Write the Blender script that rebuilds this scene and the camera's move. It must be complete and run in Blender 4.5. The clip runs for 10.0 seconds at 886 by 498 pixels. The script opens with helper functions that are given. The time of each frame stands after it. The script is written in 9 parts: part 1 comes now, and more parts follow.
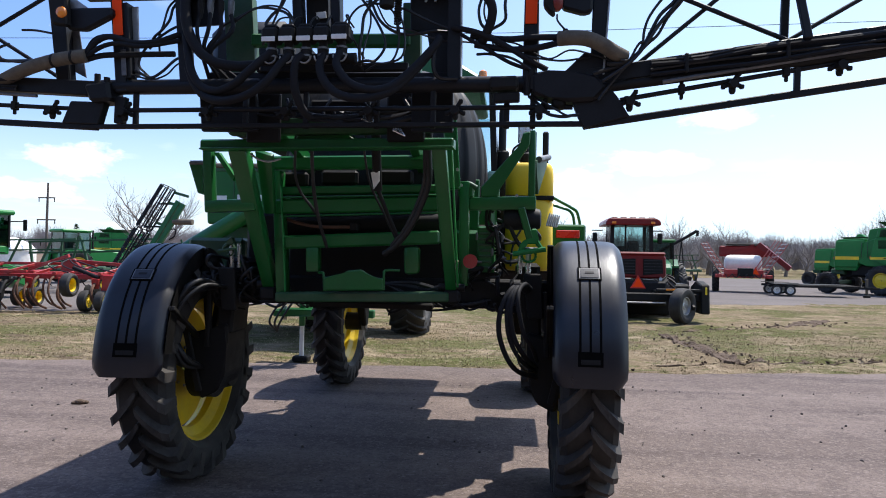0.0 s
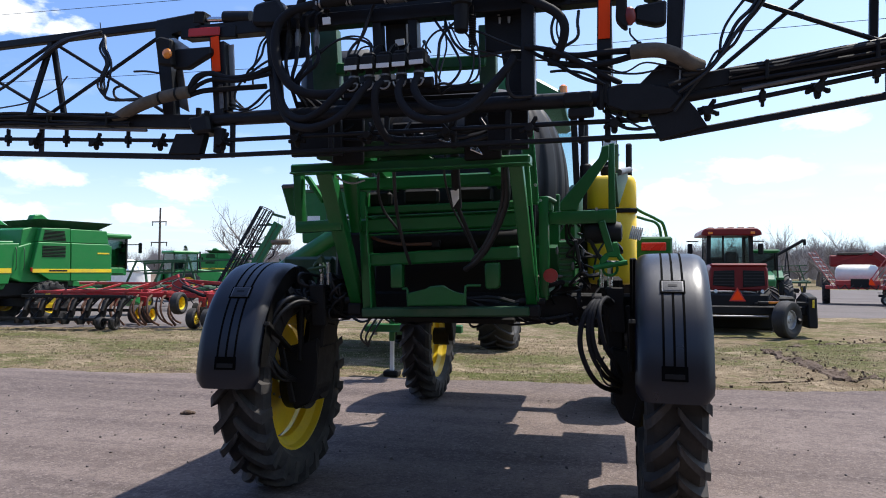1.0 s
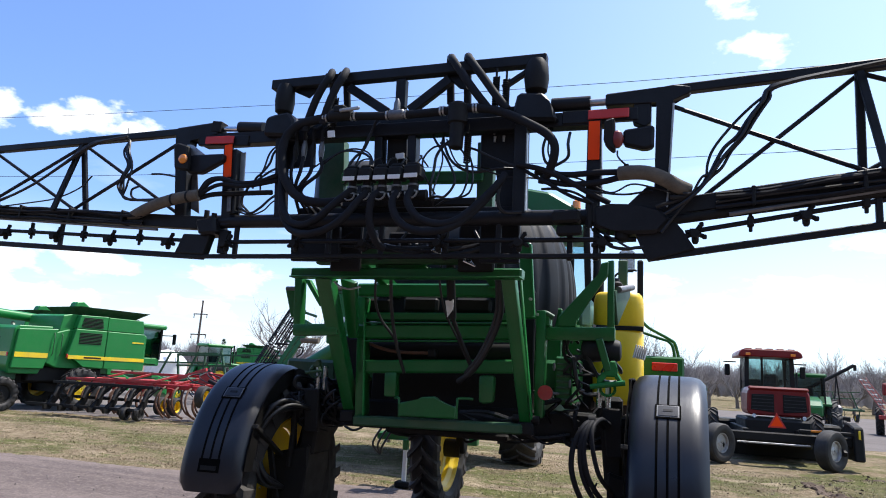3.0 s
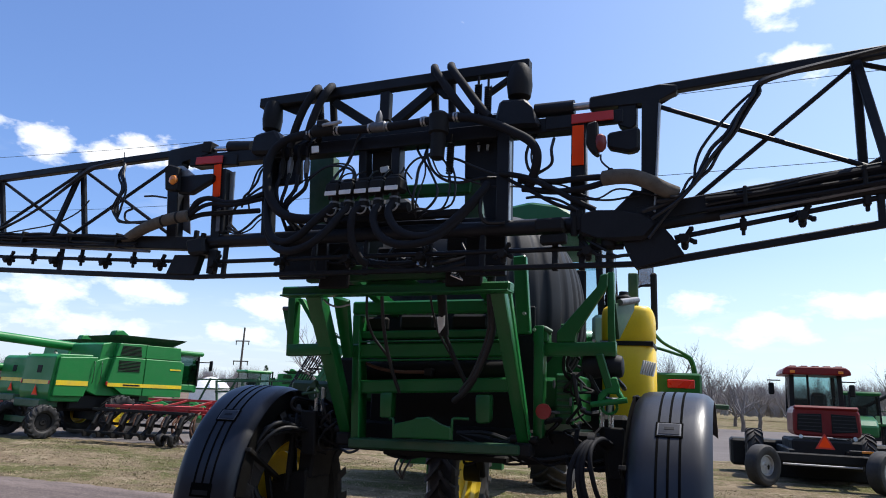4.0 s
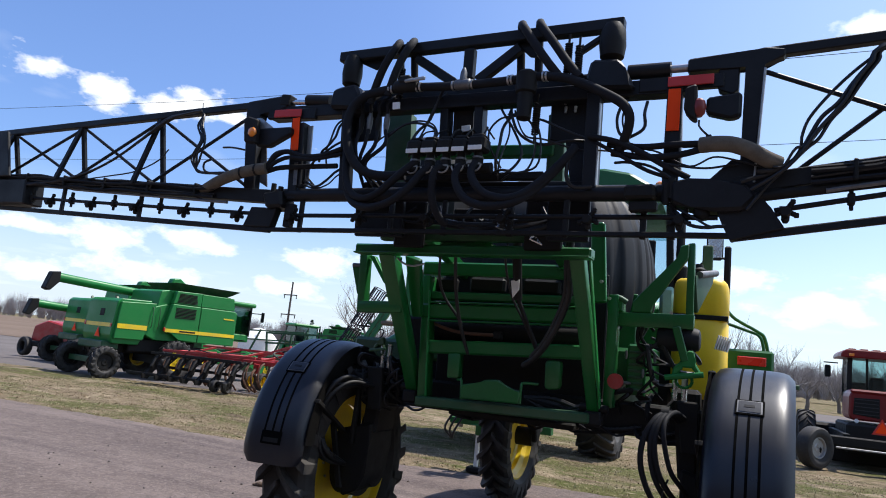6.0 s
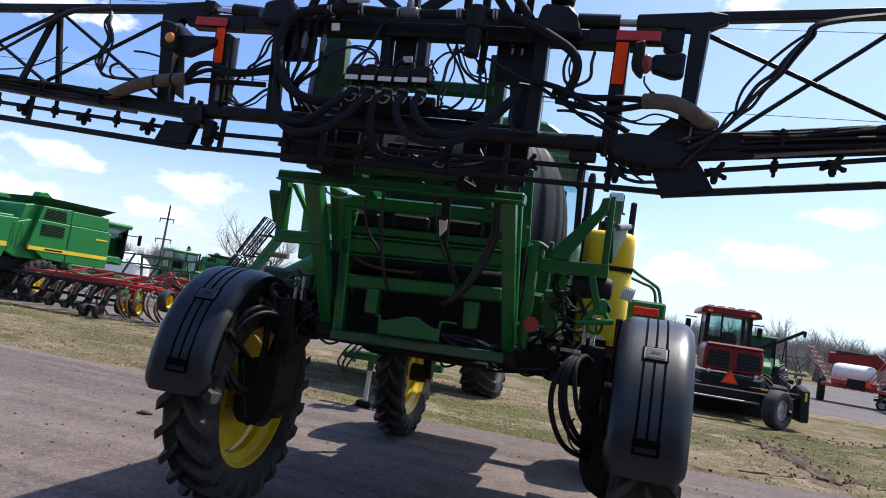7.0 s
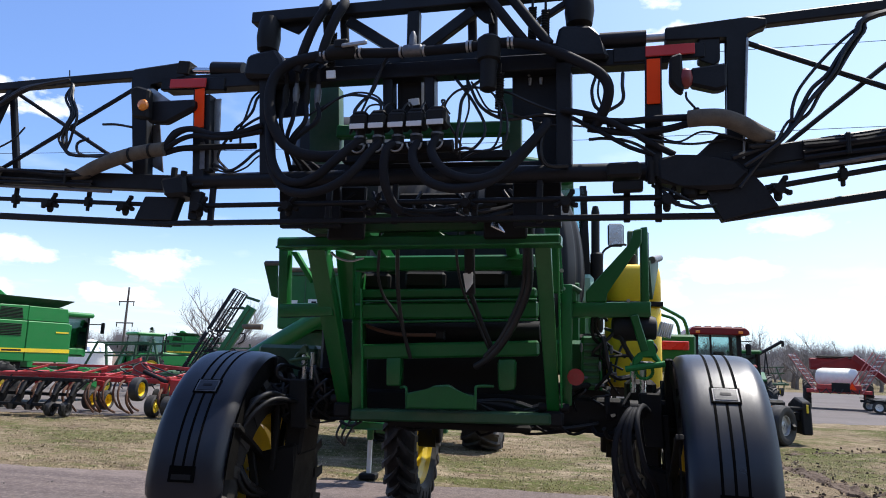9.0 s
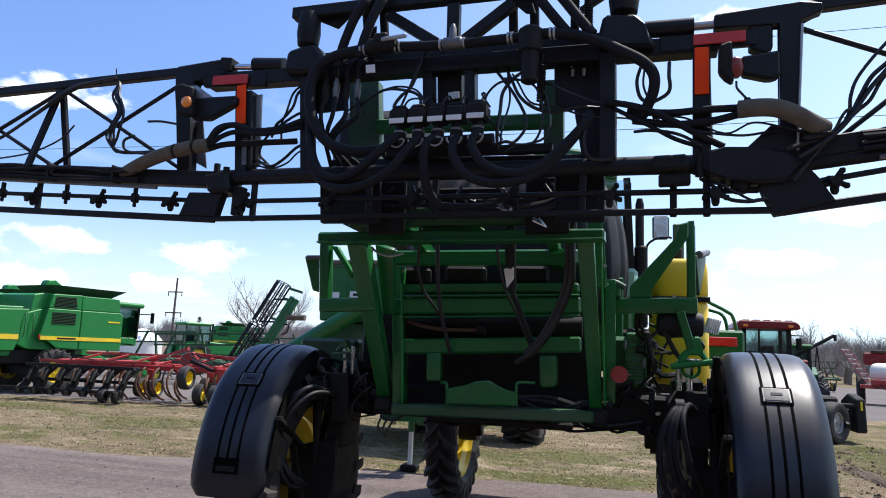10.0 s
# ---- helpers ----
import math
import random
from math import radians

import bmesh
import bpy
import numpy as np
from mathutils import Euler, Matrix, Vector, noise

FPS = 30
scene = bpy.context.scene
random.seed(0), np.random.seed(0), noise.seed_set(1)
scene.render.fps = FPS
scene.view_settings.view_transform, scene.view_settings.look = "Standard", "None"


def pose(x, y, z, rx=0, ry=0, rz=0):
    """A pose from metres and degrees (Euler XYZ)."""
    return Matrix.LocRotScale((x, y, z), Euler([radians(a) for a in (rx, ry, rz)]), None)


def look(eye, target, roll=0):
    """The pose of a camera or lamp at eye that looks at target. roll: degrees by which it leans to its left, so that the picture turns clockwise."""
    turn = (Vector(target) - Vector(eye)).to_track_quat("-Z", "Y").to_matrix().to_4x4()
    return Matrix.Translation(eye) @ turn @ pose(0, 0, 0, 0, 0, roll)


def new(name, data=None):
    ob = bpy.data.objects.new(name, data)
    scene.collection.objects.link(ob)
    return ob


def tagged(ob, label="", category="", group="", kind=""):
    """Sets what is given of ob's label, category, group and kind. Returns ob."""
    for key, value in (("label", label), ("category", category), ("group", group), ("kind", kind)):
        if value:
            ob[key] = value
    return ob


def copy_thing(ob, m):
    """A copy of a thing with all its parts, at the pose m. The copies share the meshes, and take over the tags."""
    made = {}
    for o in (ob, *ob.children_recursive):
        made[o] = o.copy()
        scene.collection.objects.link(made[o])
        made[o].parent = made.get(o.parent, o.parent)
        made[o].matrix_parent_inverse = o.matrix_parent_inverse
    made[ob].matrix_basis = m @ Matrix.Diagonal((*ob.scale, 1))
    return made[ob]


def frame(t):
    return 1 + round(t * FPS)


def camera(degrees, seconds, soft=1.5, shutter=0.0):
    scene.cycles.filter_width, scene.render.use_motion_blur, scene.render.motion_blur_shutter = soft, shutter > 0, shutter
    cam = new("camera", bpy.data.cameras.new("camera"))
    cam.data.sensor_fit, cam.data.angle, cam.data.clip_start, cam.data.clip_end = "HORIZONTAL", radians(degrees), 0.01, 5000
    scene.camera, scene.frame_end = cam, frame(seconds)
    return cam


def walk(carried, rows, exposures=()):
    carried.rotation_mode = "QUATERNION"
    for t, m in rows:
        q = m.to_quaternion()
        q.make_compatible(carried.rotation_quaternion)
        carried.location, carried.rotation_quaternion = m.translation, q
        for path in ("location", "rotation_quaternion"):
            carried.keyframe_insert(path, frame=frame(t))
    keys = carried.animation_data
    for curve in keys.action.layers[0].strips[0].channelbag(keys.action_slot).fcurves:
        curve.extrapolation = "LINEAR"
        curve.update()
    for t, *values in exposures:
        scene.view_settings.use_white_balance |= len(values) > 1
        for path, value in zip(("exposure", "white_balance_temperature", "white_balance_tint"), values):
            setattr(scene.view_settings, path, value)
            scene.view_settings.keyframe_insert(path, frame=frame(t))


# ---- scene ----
cam = camera(66.0, 10.0, 1.0)
PATH = [
    (0, (-0.065, 0.042, 1.929), (-0.261, 2.033, 1.948), 1.07),
    (0.5, (-0.022, 0.021, 1.936), (-0.154, 2.016, 1.978), 1.97),
    (1, (0.030, -0.045, 1.930), (-0.428, 1.901, 1.991), 0.19),
    (1.5, (0.035, -0.042, 1.931), (-0.667, 1.829, 2.019), -2.52),
    (2, (0.073, -0.047, 1.927), (-0.665, 1.810, 2.026), -3.00),
    (2.5, (0.175, -0.055, 1.969), (-0.544, 1.801, 2.165), 1.21),
    (3, (0.359, 0.040, 1.980), (-0.213, 1.922, 2.341), 3.24),
    (3.2, (0.461, 0.092, 1.970), (-0.031, 1.990, 2.366), 4.47),
    (4.3, (0.673, 0.327, 1.962), (-0.074, 2.132, 2.389), 2.42),
    (4.5, (0.588, 0.321, 1.968), (-0.178, 2.117, 2.401), 2.91),
    (5, (0.443, 0.195, 1.937), (-0.362, 1.970, 2.385), 5.75),
    (5.5, (0.444, 0.202, 1.930), (-0.401, 1.976, 2.303), 6.11),
    (6, (0.435, 0.276, 1.947), (-0.371, 2.080, 2.254), 5.74),
    (6.2, (0.404, 0.268, 1.935), (-0.270, 2.132, 2.203), 5.67),
    (7.3, (0.058, 0.236, 1.898), (-0.385, 2.179, 2.067), 7.85),
    (7.5, (0.032, 0.275, 1.904), (-0.387, 2.223, 2.073), 6.20),
    (8, (-0.067, 0.330, 1.882), (-0.559, 2.263, 2.031), 3.29),
    (8.5, (-0.297, 0.552, 1.917), (-0.742, 2.489, 2.145), 3.11),
    (9, (-0.365, 0.616, 1.963), (-0.749, 2.552, 2.287), 1.93),
    (9.5, (-0.373, 0.639, 1.978), (-0.839, 2.560, 2.282), 2.53),
    (10, (-0.370, 0.653, 1.993), (-0.871, 2.567, 2.287), 2.42),
]
walk(cam, [(t, look(eye, target, roll)) for t, eye, target, roll in PATH], exposures=((0.0, 0.57), (1.0, 0.51), (1.5, 0.59), (2.4, 0.64), (3.0, 0.68), (3.5, 0.50), (4.5, 0.24), (5.4, 0.26), (6.1, 0.38), (7.5, 0.42), (8.5, 0.49), (9.5, 0.56), (10.0, 0.54)))

# ---- light ----
SUN_DIR = Vector((0.36, 0.37, 1.0)).normalized()
sun = new("sun", bpy.data.lights.new("sun", "SUN"))
sun.data.energy, sun.data.angle, sun.data.color = 4.6, radians(0.53), (1.0, 0.95, 0.88)
sun.matrix_world = look(SUN_DIR * 60, (0, 0, 0))

world = bpy.data.worlds.new("sky")
scene.world = world
world.use_nodes = True
wt = world.node_tree
wt.nodes.clear()


def wnode(kind, **props):
    n = wt.nodes.new(kind)
    for k, v in props.items():
        setattr(n, k, v)
    return n


def wlink(a, b):
    wt.links.new(a, b)


def wmath(op, a, b=None):
    n = wnode("ShaderNodeMath", operation=op)
    for i, v in enumerate((a, b)):
        if v is None:
            continue
        if isinstance(v, (int, float)):
            n.inputs[i].default_value = v
        else:
            wlink(v, n.inputs[i])
    return n.outputs[0]


sky = wnode("ShaderNodeTexSky", sky_type="NISHITA", sun_disc=False)
sky.sun_elevation, sky.sun_rotation = radians(62.7), radians(44)
sky.air_density, sky.dust_density, sky.ozone_density = 1.0, 1.6, 3.0
coord = wnode("ShaderNodeTexCoord")
sep = wnode("ShaderNodeSeparateXYZ")
wlink(coord.outputs["Generated"], sep.inputs[0])
up = wmath("MAXIMUM", sep.outputs[2], 0.0)
flat = wmath("ADD", up, 0.10)
comb = wnode("ShaderNodeCombineXYZ")
wlink(wmath("DIVIDE", sep.outputs[0], flat), comb.inputs[0])
wlink(wmath("DIVIDE", sep.outputs[1], flat), comb.inputs[1])
shift = wnode("ShaderNodeVectorMath", operation="ADD")
shift.inputs[1].default_value = (5.3, 1.9, 0.0)
wlink(comb.outputs[0], shift.inputs[0])
# thin wisps low in the sky, fewer overhead
wisp = wnode("ShaderNodeTexNoise")
wisp.inputs["Scale"].default_value, wisp.inputs["Detail"].default_value = 1.7, 6.0
wisp.inputs["Roughness"].default_value = 0.5
wlink(shift.outputs[0], wisp.inputs["Vector"])
thin = wnode("ShaderNodeMapRange")
thin.inputs["From Min"].default_value, thin.inputs["From Max"].default_value = 0.50, 0.85
thin.inputs["To Min"].default_value, thin.inputs["To Max"].default_value = 0.0, 0.55
wlink(wmath("SUBTRACT", wisp.outputs[0], wmath("MULTIPLY", up, 0.50)), thin.inputs["Value"])
# heaped fair-weather clouds: direction, half width and half height as seen from the ground
CLOUDS = ((-0.801, 0.517, 0.302, 0.055, 0.026), (-0.755, 0.587, 0.292, 0.046, 0.036), (-0.714, 0.637, 0.288, 0.048, 0.028),
          (-0.675, 0.668, 0.306, 0.058, 0.026), (-0.645, 0.703, 0.297, 0.040, 0.018), (0.110, 0.859, 0.500, 0.080, 0.044), (0.136, 0.890, 0.435, 0.055, 0.030),
          (-0.810, 0.575, 0.110, 0.080, 0.014), (-0.755, 0.645, 0.108, 0.075, 0.026), (-0.698, 0.707, 0.119, 0.075, 0.024),
          (-0.820, 0.569, 0.058, 0.070, 0.025), (-0.730, 0.680, 0.070, 0.110, 0.026), (-0.555, 0.826, 0.110, 0.075, 0.030),
          (-0.600, 0.795, 0.072, 0.070, 0.022), (0.017, 0.990, 0.138, 0.062, 0.030), (0.088, 0.991, 0.102, 0.110, 0.030),
          (0.289, 0.939, 0.188, 0.075, 0.018), (0.187, 0.973, 0.134, 0.105, 0.022), (0.40, 0.91, 0.11, 0.11, 0.026), (-0.93, 0.35, 0.16, 0.10, 0.04),
          (-0.40, 0.91, 0.075, 0.08, 0.022), (0.62, 0.76, 0.20, 0.10, 0.04))
heaps = None
for cx, cy, cz, wide, high in CLOUDS:
    off = wnode("ShaderNodeVectorMath", operation="SUBTRACT")
    off.inputs[1].default_value = (cx, cy, cz)
    wlink(coord.outputs["Generated"], off.inputs[0])
    sized = wnode("ShaderNodeVectorMath", operation="MULTIPLY")
    sized.inputs[1].default_value = (1 / wide, 1 / wide, 1 / high)
    wlink(off.outputs[0], sized.inputs[0])
    size = wnode("ShaderNodeVectorMath", operation="LENGTH")
    wlink(sized.outputs[0], size.inputs[0])
    heap = wnode("ShaderNodeMapRange")
    heap.inputs["From Min"].default_value, heap.inputs["From Max"].default_value = 1.32, 0.1
    wlink(size.outputs["Value"], heap.inputs["Value"])
    heaps = heap.outputs[0] if heaps is None else wmath("MAXIMUM", heaps, heap.outputs[0])
puff = wnode("ShaderNodeTexNoise")
puff.inputs["Scale"].default_value, puff.inputs["Detail"].default_value = 17.0, 7.0
puff.inputs["Roughness"].default_value = 0.58
squash = wnode("ShaderNodeVectorMath", operation="MULTIPLY")
squash.inputs[1].default_value = (1.0, 1.0, 1.9)
wlink(coord.outputs["Generated"], squash.inputs[0])
wlink(squash.outputs[0], puff.inputs["Vector"])
ramp = wnode("ShaderNodeMapRange")
ramp.inputs["From Min"].default_value, ramp.inputs["From Max"].default_value = 0.46, 0.80
wlink(wmath("ADD", heaps, wmath("MULTIPLY", wmath("SUBTRACT", puff.outputs[0], 0.5), 1.9)), ramp.inputs["Value"])
cover = wmath("MAXIMUM", ramp.outputs[0], thin.outputs[0])
skyhue = wnode("ShaderNodeMix", data_type="RGBA", blend_type="MIX")
wlink(cover, skyhue.inputs["Factor"])
deep = wnode("ShaderNodeMix", data_type="RGBA", blend_type="MULTIPLY")
deep.inputs["Factor"].default_value = 1.0
wlink(sky.outputs[0], deep.inputs["A"])
deep.inputs["B"].default_value = (1.20, 1.40, 1.80, 1)
wlink(deep.outputs["Result"], skyhue.inputs["A"])
skyhue.inputs["B"].default_value = (11.0, 11.3, 11.8, 1)
# pale haze low over the land
haze = wnode("ShaderNodeMapRange")
haze.inputs["From Min"].default_value, haze.inputs["From Max"].default_value = 0.20, 0.0
haze.inputs["To Min"].default_value, haze.inputs["To Max"].default_value = 0.0, 0.70
wlink(up, haze.inputs["Value"])
pale = wnode("ShaderNodeMix", data_type="RGBA", blend_type="MIX")
wlink(haze.outputs[0], pale.inputs["Factor"])
wlink(skyhue.outputs["Result"], pale.inputs["A"])
pale.inputs["B"].default_value = (9.2, 10.5, 11.7, 1)
# the sky pales towards the sun's side
side = wnode("ShaderNodeMapRange")
side.inputs["From Min"].default_value, side.inputs["From Max"].default_value = -0.45, 0.55
side.inputs["To Min"].default_value, side.inputs["To Max"].default_value = 0.0, 0.78
wlink(sep.outputs[0], side.inputs["Value"])
low = wmath("MAXIMUM", wmath("SUBTRACT", 1.0, wmath("MULTIPLY", up, 1.15)), 0.0)
glare = wnode("ShaderNodeMix", data_type="RGBA", blend_type="MIX")
wlink(wmath("MULTIPLY", side.outputs[0], low), glare.inputs["Factor"])
wlink(pale.outputs["Result"], glare.inputs["A"])
glare.inputs["B"].default_value = (8.2, 10.4, 11.8, 1)
bg = wnode("ShaderNodeBackground")
bg.inputs["Strength"].default_value = 0.09
wlink(glare.outputs["Result"], bg.inputs["Color"])
wout = wnode("ShaderNodeOutputWorld")
wlink(bg.outputs[0], wout.inputs["Surface"])


# ---- materials ----
def material(name, base, second=None, rough=0.5, metal=0.0, scale=8.0, fine=60.0, amount=0.5, bump=0.0, bump_scale=None,
             coat=0.0, dust=0.0, dust_colour=(0.22, 0.19, 0.15), spec=0.5, mottle=None, vary=0.0, stretch=None):
    """A surface with broad and fine variation, wear, dust and relief, in object-space metres."""
    m = bpy.data.materials.new(name)
    m.use_nodes = True
    t = m.node_tree
    p = t.nodes["Principled BSDF"]
    second = second or tuple(c * 0.72 for c in base)
    geo = t.nodes.new("ShaderNodeNewGeometry")
    where = geo.outputs["Position"]
    if stretch:
        pull = t.nodes.new("ShaderNodeVectorMath")
        pull.operation = "MULTIPLY"
        pull.inputs[1].default_value = stretch
        t.links.new(where, pull.inputs[0])
        where = pull.outputs[0]

    def noise_tex(s, detail=4.0, rough_=0.55, pulled=False):
        n = t.nodes.new("ShaderNodeTexNoise")
        n.inputs["Scale"].default_value, n.inputs["Detail"].default_value = s, detail
        n.inputs["Roughness"].default_value = rough_
        t.links.new(where if pulled else geo.outputs["Position"], n.inputs["Vector"])
        return n.outputs[0]

    def ranged(v, a, b, lo=0.0, hi=1.0):
        n = t.nodes.new("ShaderNodeMapRange")
        for k, x in (("From Min", a), ("From Max", b), ("To Min", lo), ("To Max", hi)):
            n.inputs[k].default_value = x
        t.links.new(v, n.inputs["Value"])
        return n.outputs[0]

    def mixed(f, a, b):
        n = t.nodes.new("ShaderNodeMix")
        n.data_type = "RGBA"
        t.links.new(f, n.inputs["Factor"])
        for key, v in (("A", a), ("B", b)):
            if isinstance(v, tuple):
                n.inputs[key].default_value = (*v, 1)
            else:
                t.links.new(v, n.inputs[key])
        return n.outputs["Result"]

    broad = noise_tex(scale, pulled=True)
    grain = noise_tex(fine, 3.0)
    col = mixed(ranged(broad, 0.35, 0.68, 0.0, amount), base, second)
    col = mixed(ranged(grain, 0.35, 0.75, 0.0, amount * 0.5), col, tuple(min(1, c * 1.3 + 0.004) for c in base))
    if mottle:
        col = mixed(ranged(noise_tex(mottle[1], 6.0, 0.62), mottle[2], mottle[3]), col, mottle[0])
    if dust:
        col = mixed(ranged(noise_tex(3.1, 6.0, 0.65, True), 0.42, 0.72, 0.0, dust), col, dust_colour)
    if vary:
        info = t.nodes.new("ShaderNodeObjectInfo")
        hsv = t.nodes.new("ShaderNodeHueSaturation")
        t.links.new(ranged(info.outputs["Random"], 0, 1, 1 - vary, 1 + vary), hsv.inputs["Value"])
        t.links.new(col, hsv.inputs["Color"])
        col = hsv.outputs[0]
    t.links.new(col, p.inputs["Base Color"])
    t.links.new(ranged(broad, 0.3, 0.7, max(rough - 0.08, 0.02), min(rough + 0.14, 1)), p.inputs["Roughness"])
    p.inputs["Metallic"].default_value = metal
    p.inputs["Specular IOR Level"].default_value = spec
    p.inputs["Coat Weight"].default_value = coat
    p.inputs["Coat Roughness"].default_value = 0.12
    if bump:
        b = t.nodes.new("ShaderNodeBump")
        b.inputs["Strength"].default_value, b.inputs["Distance"].default_value = 1.0, bump
        t.links.new(noise_tex(bump_scale or fine, 5.0, 0.6), b.inputs["Height"])
        t.links.new(b.outputs[0], p.inputs["Normal"])
    return m


def glass(name, tint=(0.75, 0.86, 0.86), rough=0.02):
    m = bpy.data.materials.new(name)
    m.use_nodes = True
    t = m.node_tree
    t.nodes.clear()
    out = t.nodes.new("ShaderNodeOutputMaterial")
    mix = t.nodes.new("ShaderNodeMixShader")
    tr = t.nodes.new("ShaderNodeBsdfTransparent")
    gl = t.nodes.new("ShaderNodeBsdfGlossy")
    tr.inputs[0].default_value = (*tint, 1)
    gl.inputs["Roughness"].default_value = rough
    fr = t.nodes.new("ShaderNodeFresnel")
    fr.inputs[0].default_value = 1.6
    t.links.new(fr.outputs[0], mix.inputs[0])
    t.links.new(tr.outputs[0], mix.inputs[1])
    t.links.new(gl.outputs[0], mix.inputs[2])
    t.links.new(mix.outputs[0], out.inputs[0])
    return m


GREEN = material("green_paint", (0.006, 0.112, 0.021), (0.004, 0.078, 0.014), 0.36, coat=0.15, scale=2.2, fine=90, amount=0.6, dust=0.06, spec=0.4)
# old machines' paint, also the lighter green for sunlit edges of the sprayer
GREEN_OLD_AND_LIT = material("weathered_and_lit_green_paint", (0.012, 0.182, 0.037), (0.008, 0.140, 0.027), 0.40, coat=0.05, scale=0.8, fine=30, amount=0.5, dust=0.05, spec=0.3)
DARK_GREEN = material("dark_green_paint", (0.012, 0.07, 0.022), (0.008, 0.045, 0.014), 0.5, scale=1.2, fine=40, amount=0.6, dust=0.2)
YELLOW = material("yellow_paint", (0.82, 0.58, 0.010), (0.66, 0.44, 0.008), 0.4, coat=0.2, scale=3, fine=60, amount=0.5, dust=0.25)
YELLOW_TANK = material("yellow_plastic", (0.85, 0.56, 0.012), (0.74, 0.47, 0.01), 0.42, scale=2, fine=80, amount=0.4, dust=0.1)
BLACK = material("black_boom_paint", (0.0115, 0.0118, 0.0140), (0.007, 0.007, 0.008), 0.45, scale=4, fine=70, amount=0.7, dust=0.10, dust_colour=(0.03, 0.028, 0.027), bump=0.0006, spec=0.22)
BLACK_STEEL = material("grimy_black_steel", (0.009, 0.009, 0.0095), (0.015, 0.0133, 0.0116), 0.6, scale=6, fine=60, amount=0.8, dust=0.2, dust_colour=(0.024, 0.021, 0.018), bump=0.001, spec=0.2)
TANK = material("black_poly_tank", (0.010, 0.0105, 0.013), (0.016, 0.017, 0.020), 0.58, scale=2, fine=50, amount=0.6, dust=0.2, dust_colour=(0.03, 0.028, 0.027), spec=0.25)
FENDER = material("grey_black_moulded_plastic", (0.0075, 0.0085, 0.0145), (0.005, 0.006, 0.010), 0.33, scale=1.6, fine=120, amount=0.6, dust=0.35, dust_colour=(0.024, 0.025, 0.029), bump=0.0004, bump_scale=400, spec=0.5)
# near-black that stands for the shade in grooves and recesses
GROOVE_SHADE = material("black_groove_shade", (0.003, 0.003, 0.003), None, 0.9, spec=0.05)
RUBBER = material("dusty_tyre_rubber", (0.011, 0.0105, 0.011), (0.018, 0.017, 0.016), 0.72, scale=5, fine=50, amount=0.8, dust=0.4, dust_colour=(0.08, 0.07, 0.06), bump=0.0015)
HOSE = material("black_rubber_hose", (0.011, 0.0115, 0.014), (0.017, 0.017, 0.020), 0.70, scale=9, fine=120, amount=0.7, dust=0.2, dust_colour=(0.022, 0.021, 0.022), spec=0.16)
LUG_RUBBER = material("dusty_worn_lug_rubber", (0.036, 0.033, 0.032), (0.022, 0.021, 0.020), 0.75, scale=6, fine=60, amount=0.9, dust=0.6, dust_colour=(0.11, 0.097, 0.085), bump=0.001, spec=0.3)
WIRE = material("black_cable", (0.006, 0.006, 0.007), None, 0.5)
SLEEVE = material("tan_woven_hose_sleeve", (0.125, 0.103, 0.076), (0.075, 0.061, 0.046), 0.9, scale=14, fine=160, amount=0.8, bump=0.002)
ORANGE = material("orange_reflective_tape", (1.0, 0.070, 0.006), (1.0, 0.06, 0.005), 0.5, spec=0.15, scale=6, fine=200, amount=0.3)
RED_TAPE = material("red_reflective_tape", (0.55, 0.03, 0.025), (0.42, 0.02, 0.02), 0.4, scale=6, fine=200, amount=0.4)
RED_LENS = material("red_lamp_lens", (0.55, 0.022, 0.012), None, 0.25, coat=0.3)
AMBER = material("amber_lamp_lens", (0.95, 0.28, 0.03), None, 0.2, coat=0.7)
CHROME = material("bright_steel", (0.72, 0.73, 0.74), (0.55, 0.55, 0.55), 0.22, metal=1.0, scale=10)
STEEL = material("worn_zinc_steel", (0.42, 0.42, 0.42), (0.28, 0.26, 0.24), 0.45, metal=0.8, scale=10, amount=0.8)
DULL_STEEL = material("dull_zinc_fittings", (0.17, 0.17, 0.175), (0.10, 0.10, 0.105), 0.5, metal=0.7, scale=12, amount=0.8)
RUST = material("rusty_steel", (0.125, 0.058, 0.034), (0.075, 0.040, 0.028), 0.8, scale=8, fine=80, amount=0.9, bump=0.001)
WHITE = material("white_paint", (0.78, 0.77, 0.74), (0.66, 0.65, 0.62), 0.45, scale=3, dust=0.2)
WHITE_POLY = material("white_poly_tank", (0.78, 0.76, 0.68), (0.68, 0.65, 0.56), 0.5, scale=1.5, dust=0.2)
RED = material("red_paint", (0.40, 0.012, 0.014), (0.26, 0.010, 0.010), 0.42, coat=0.15, scale=2, fine=50, amount=0.7, dust=0.3)
RED_PALE = material("sun_faded_red_paint", (0.42, 0.10, 0.09), (0.30, 0.06, 0.055), 0.5, scale=3, dust=0.4, dust_colour=(0.4, 0.3, 0.28))
RED_DARK = material("dark_red_paint", (0.17, 0.006, 0.008), (0.12, 0.005, 0.006), 0.42, coat=0.15, scale=1.5, fine=40, amount=0.5, dust=0.04, spec=0.3)
MINT = material("pale_green_panel", (0.24, 0.42, 0.33), (0.18, 0.34, 0.26), 0.4, scale=3, fine=60, dust=0.15)
GLASS = glass("cab_glass")
GLASS_DARK = glass("tinted_cab_glass", (0.30, 0.42, 0.42))
INTERIOR = material("dark_cab_interior", (0.03, 0.03, 0.032), None, 0.8)
LABEL = material("white_label", (0.72, 0.72, 0.70), (0.55, 0.55, 0.54), 0.5, scale=30)
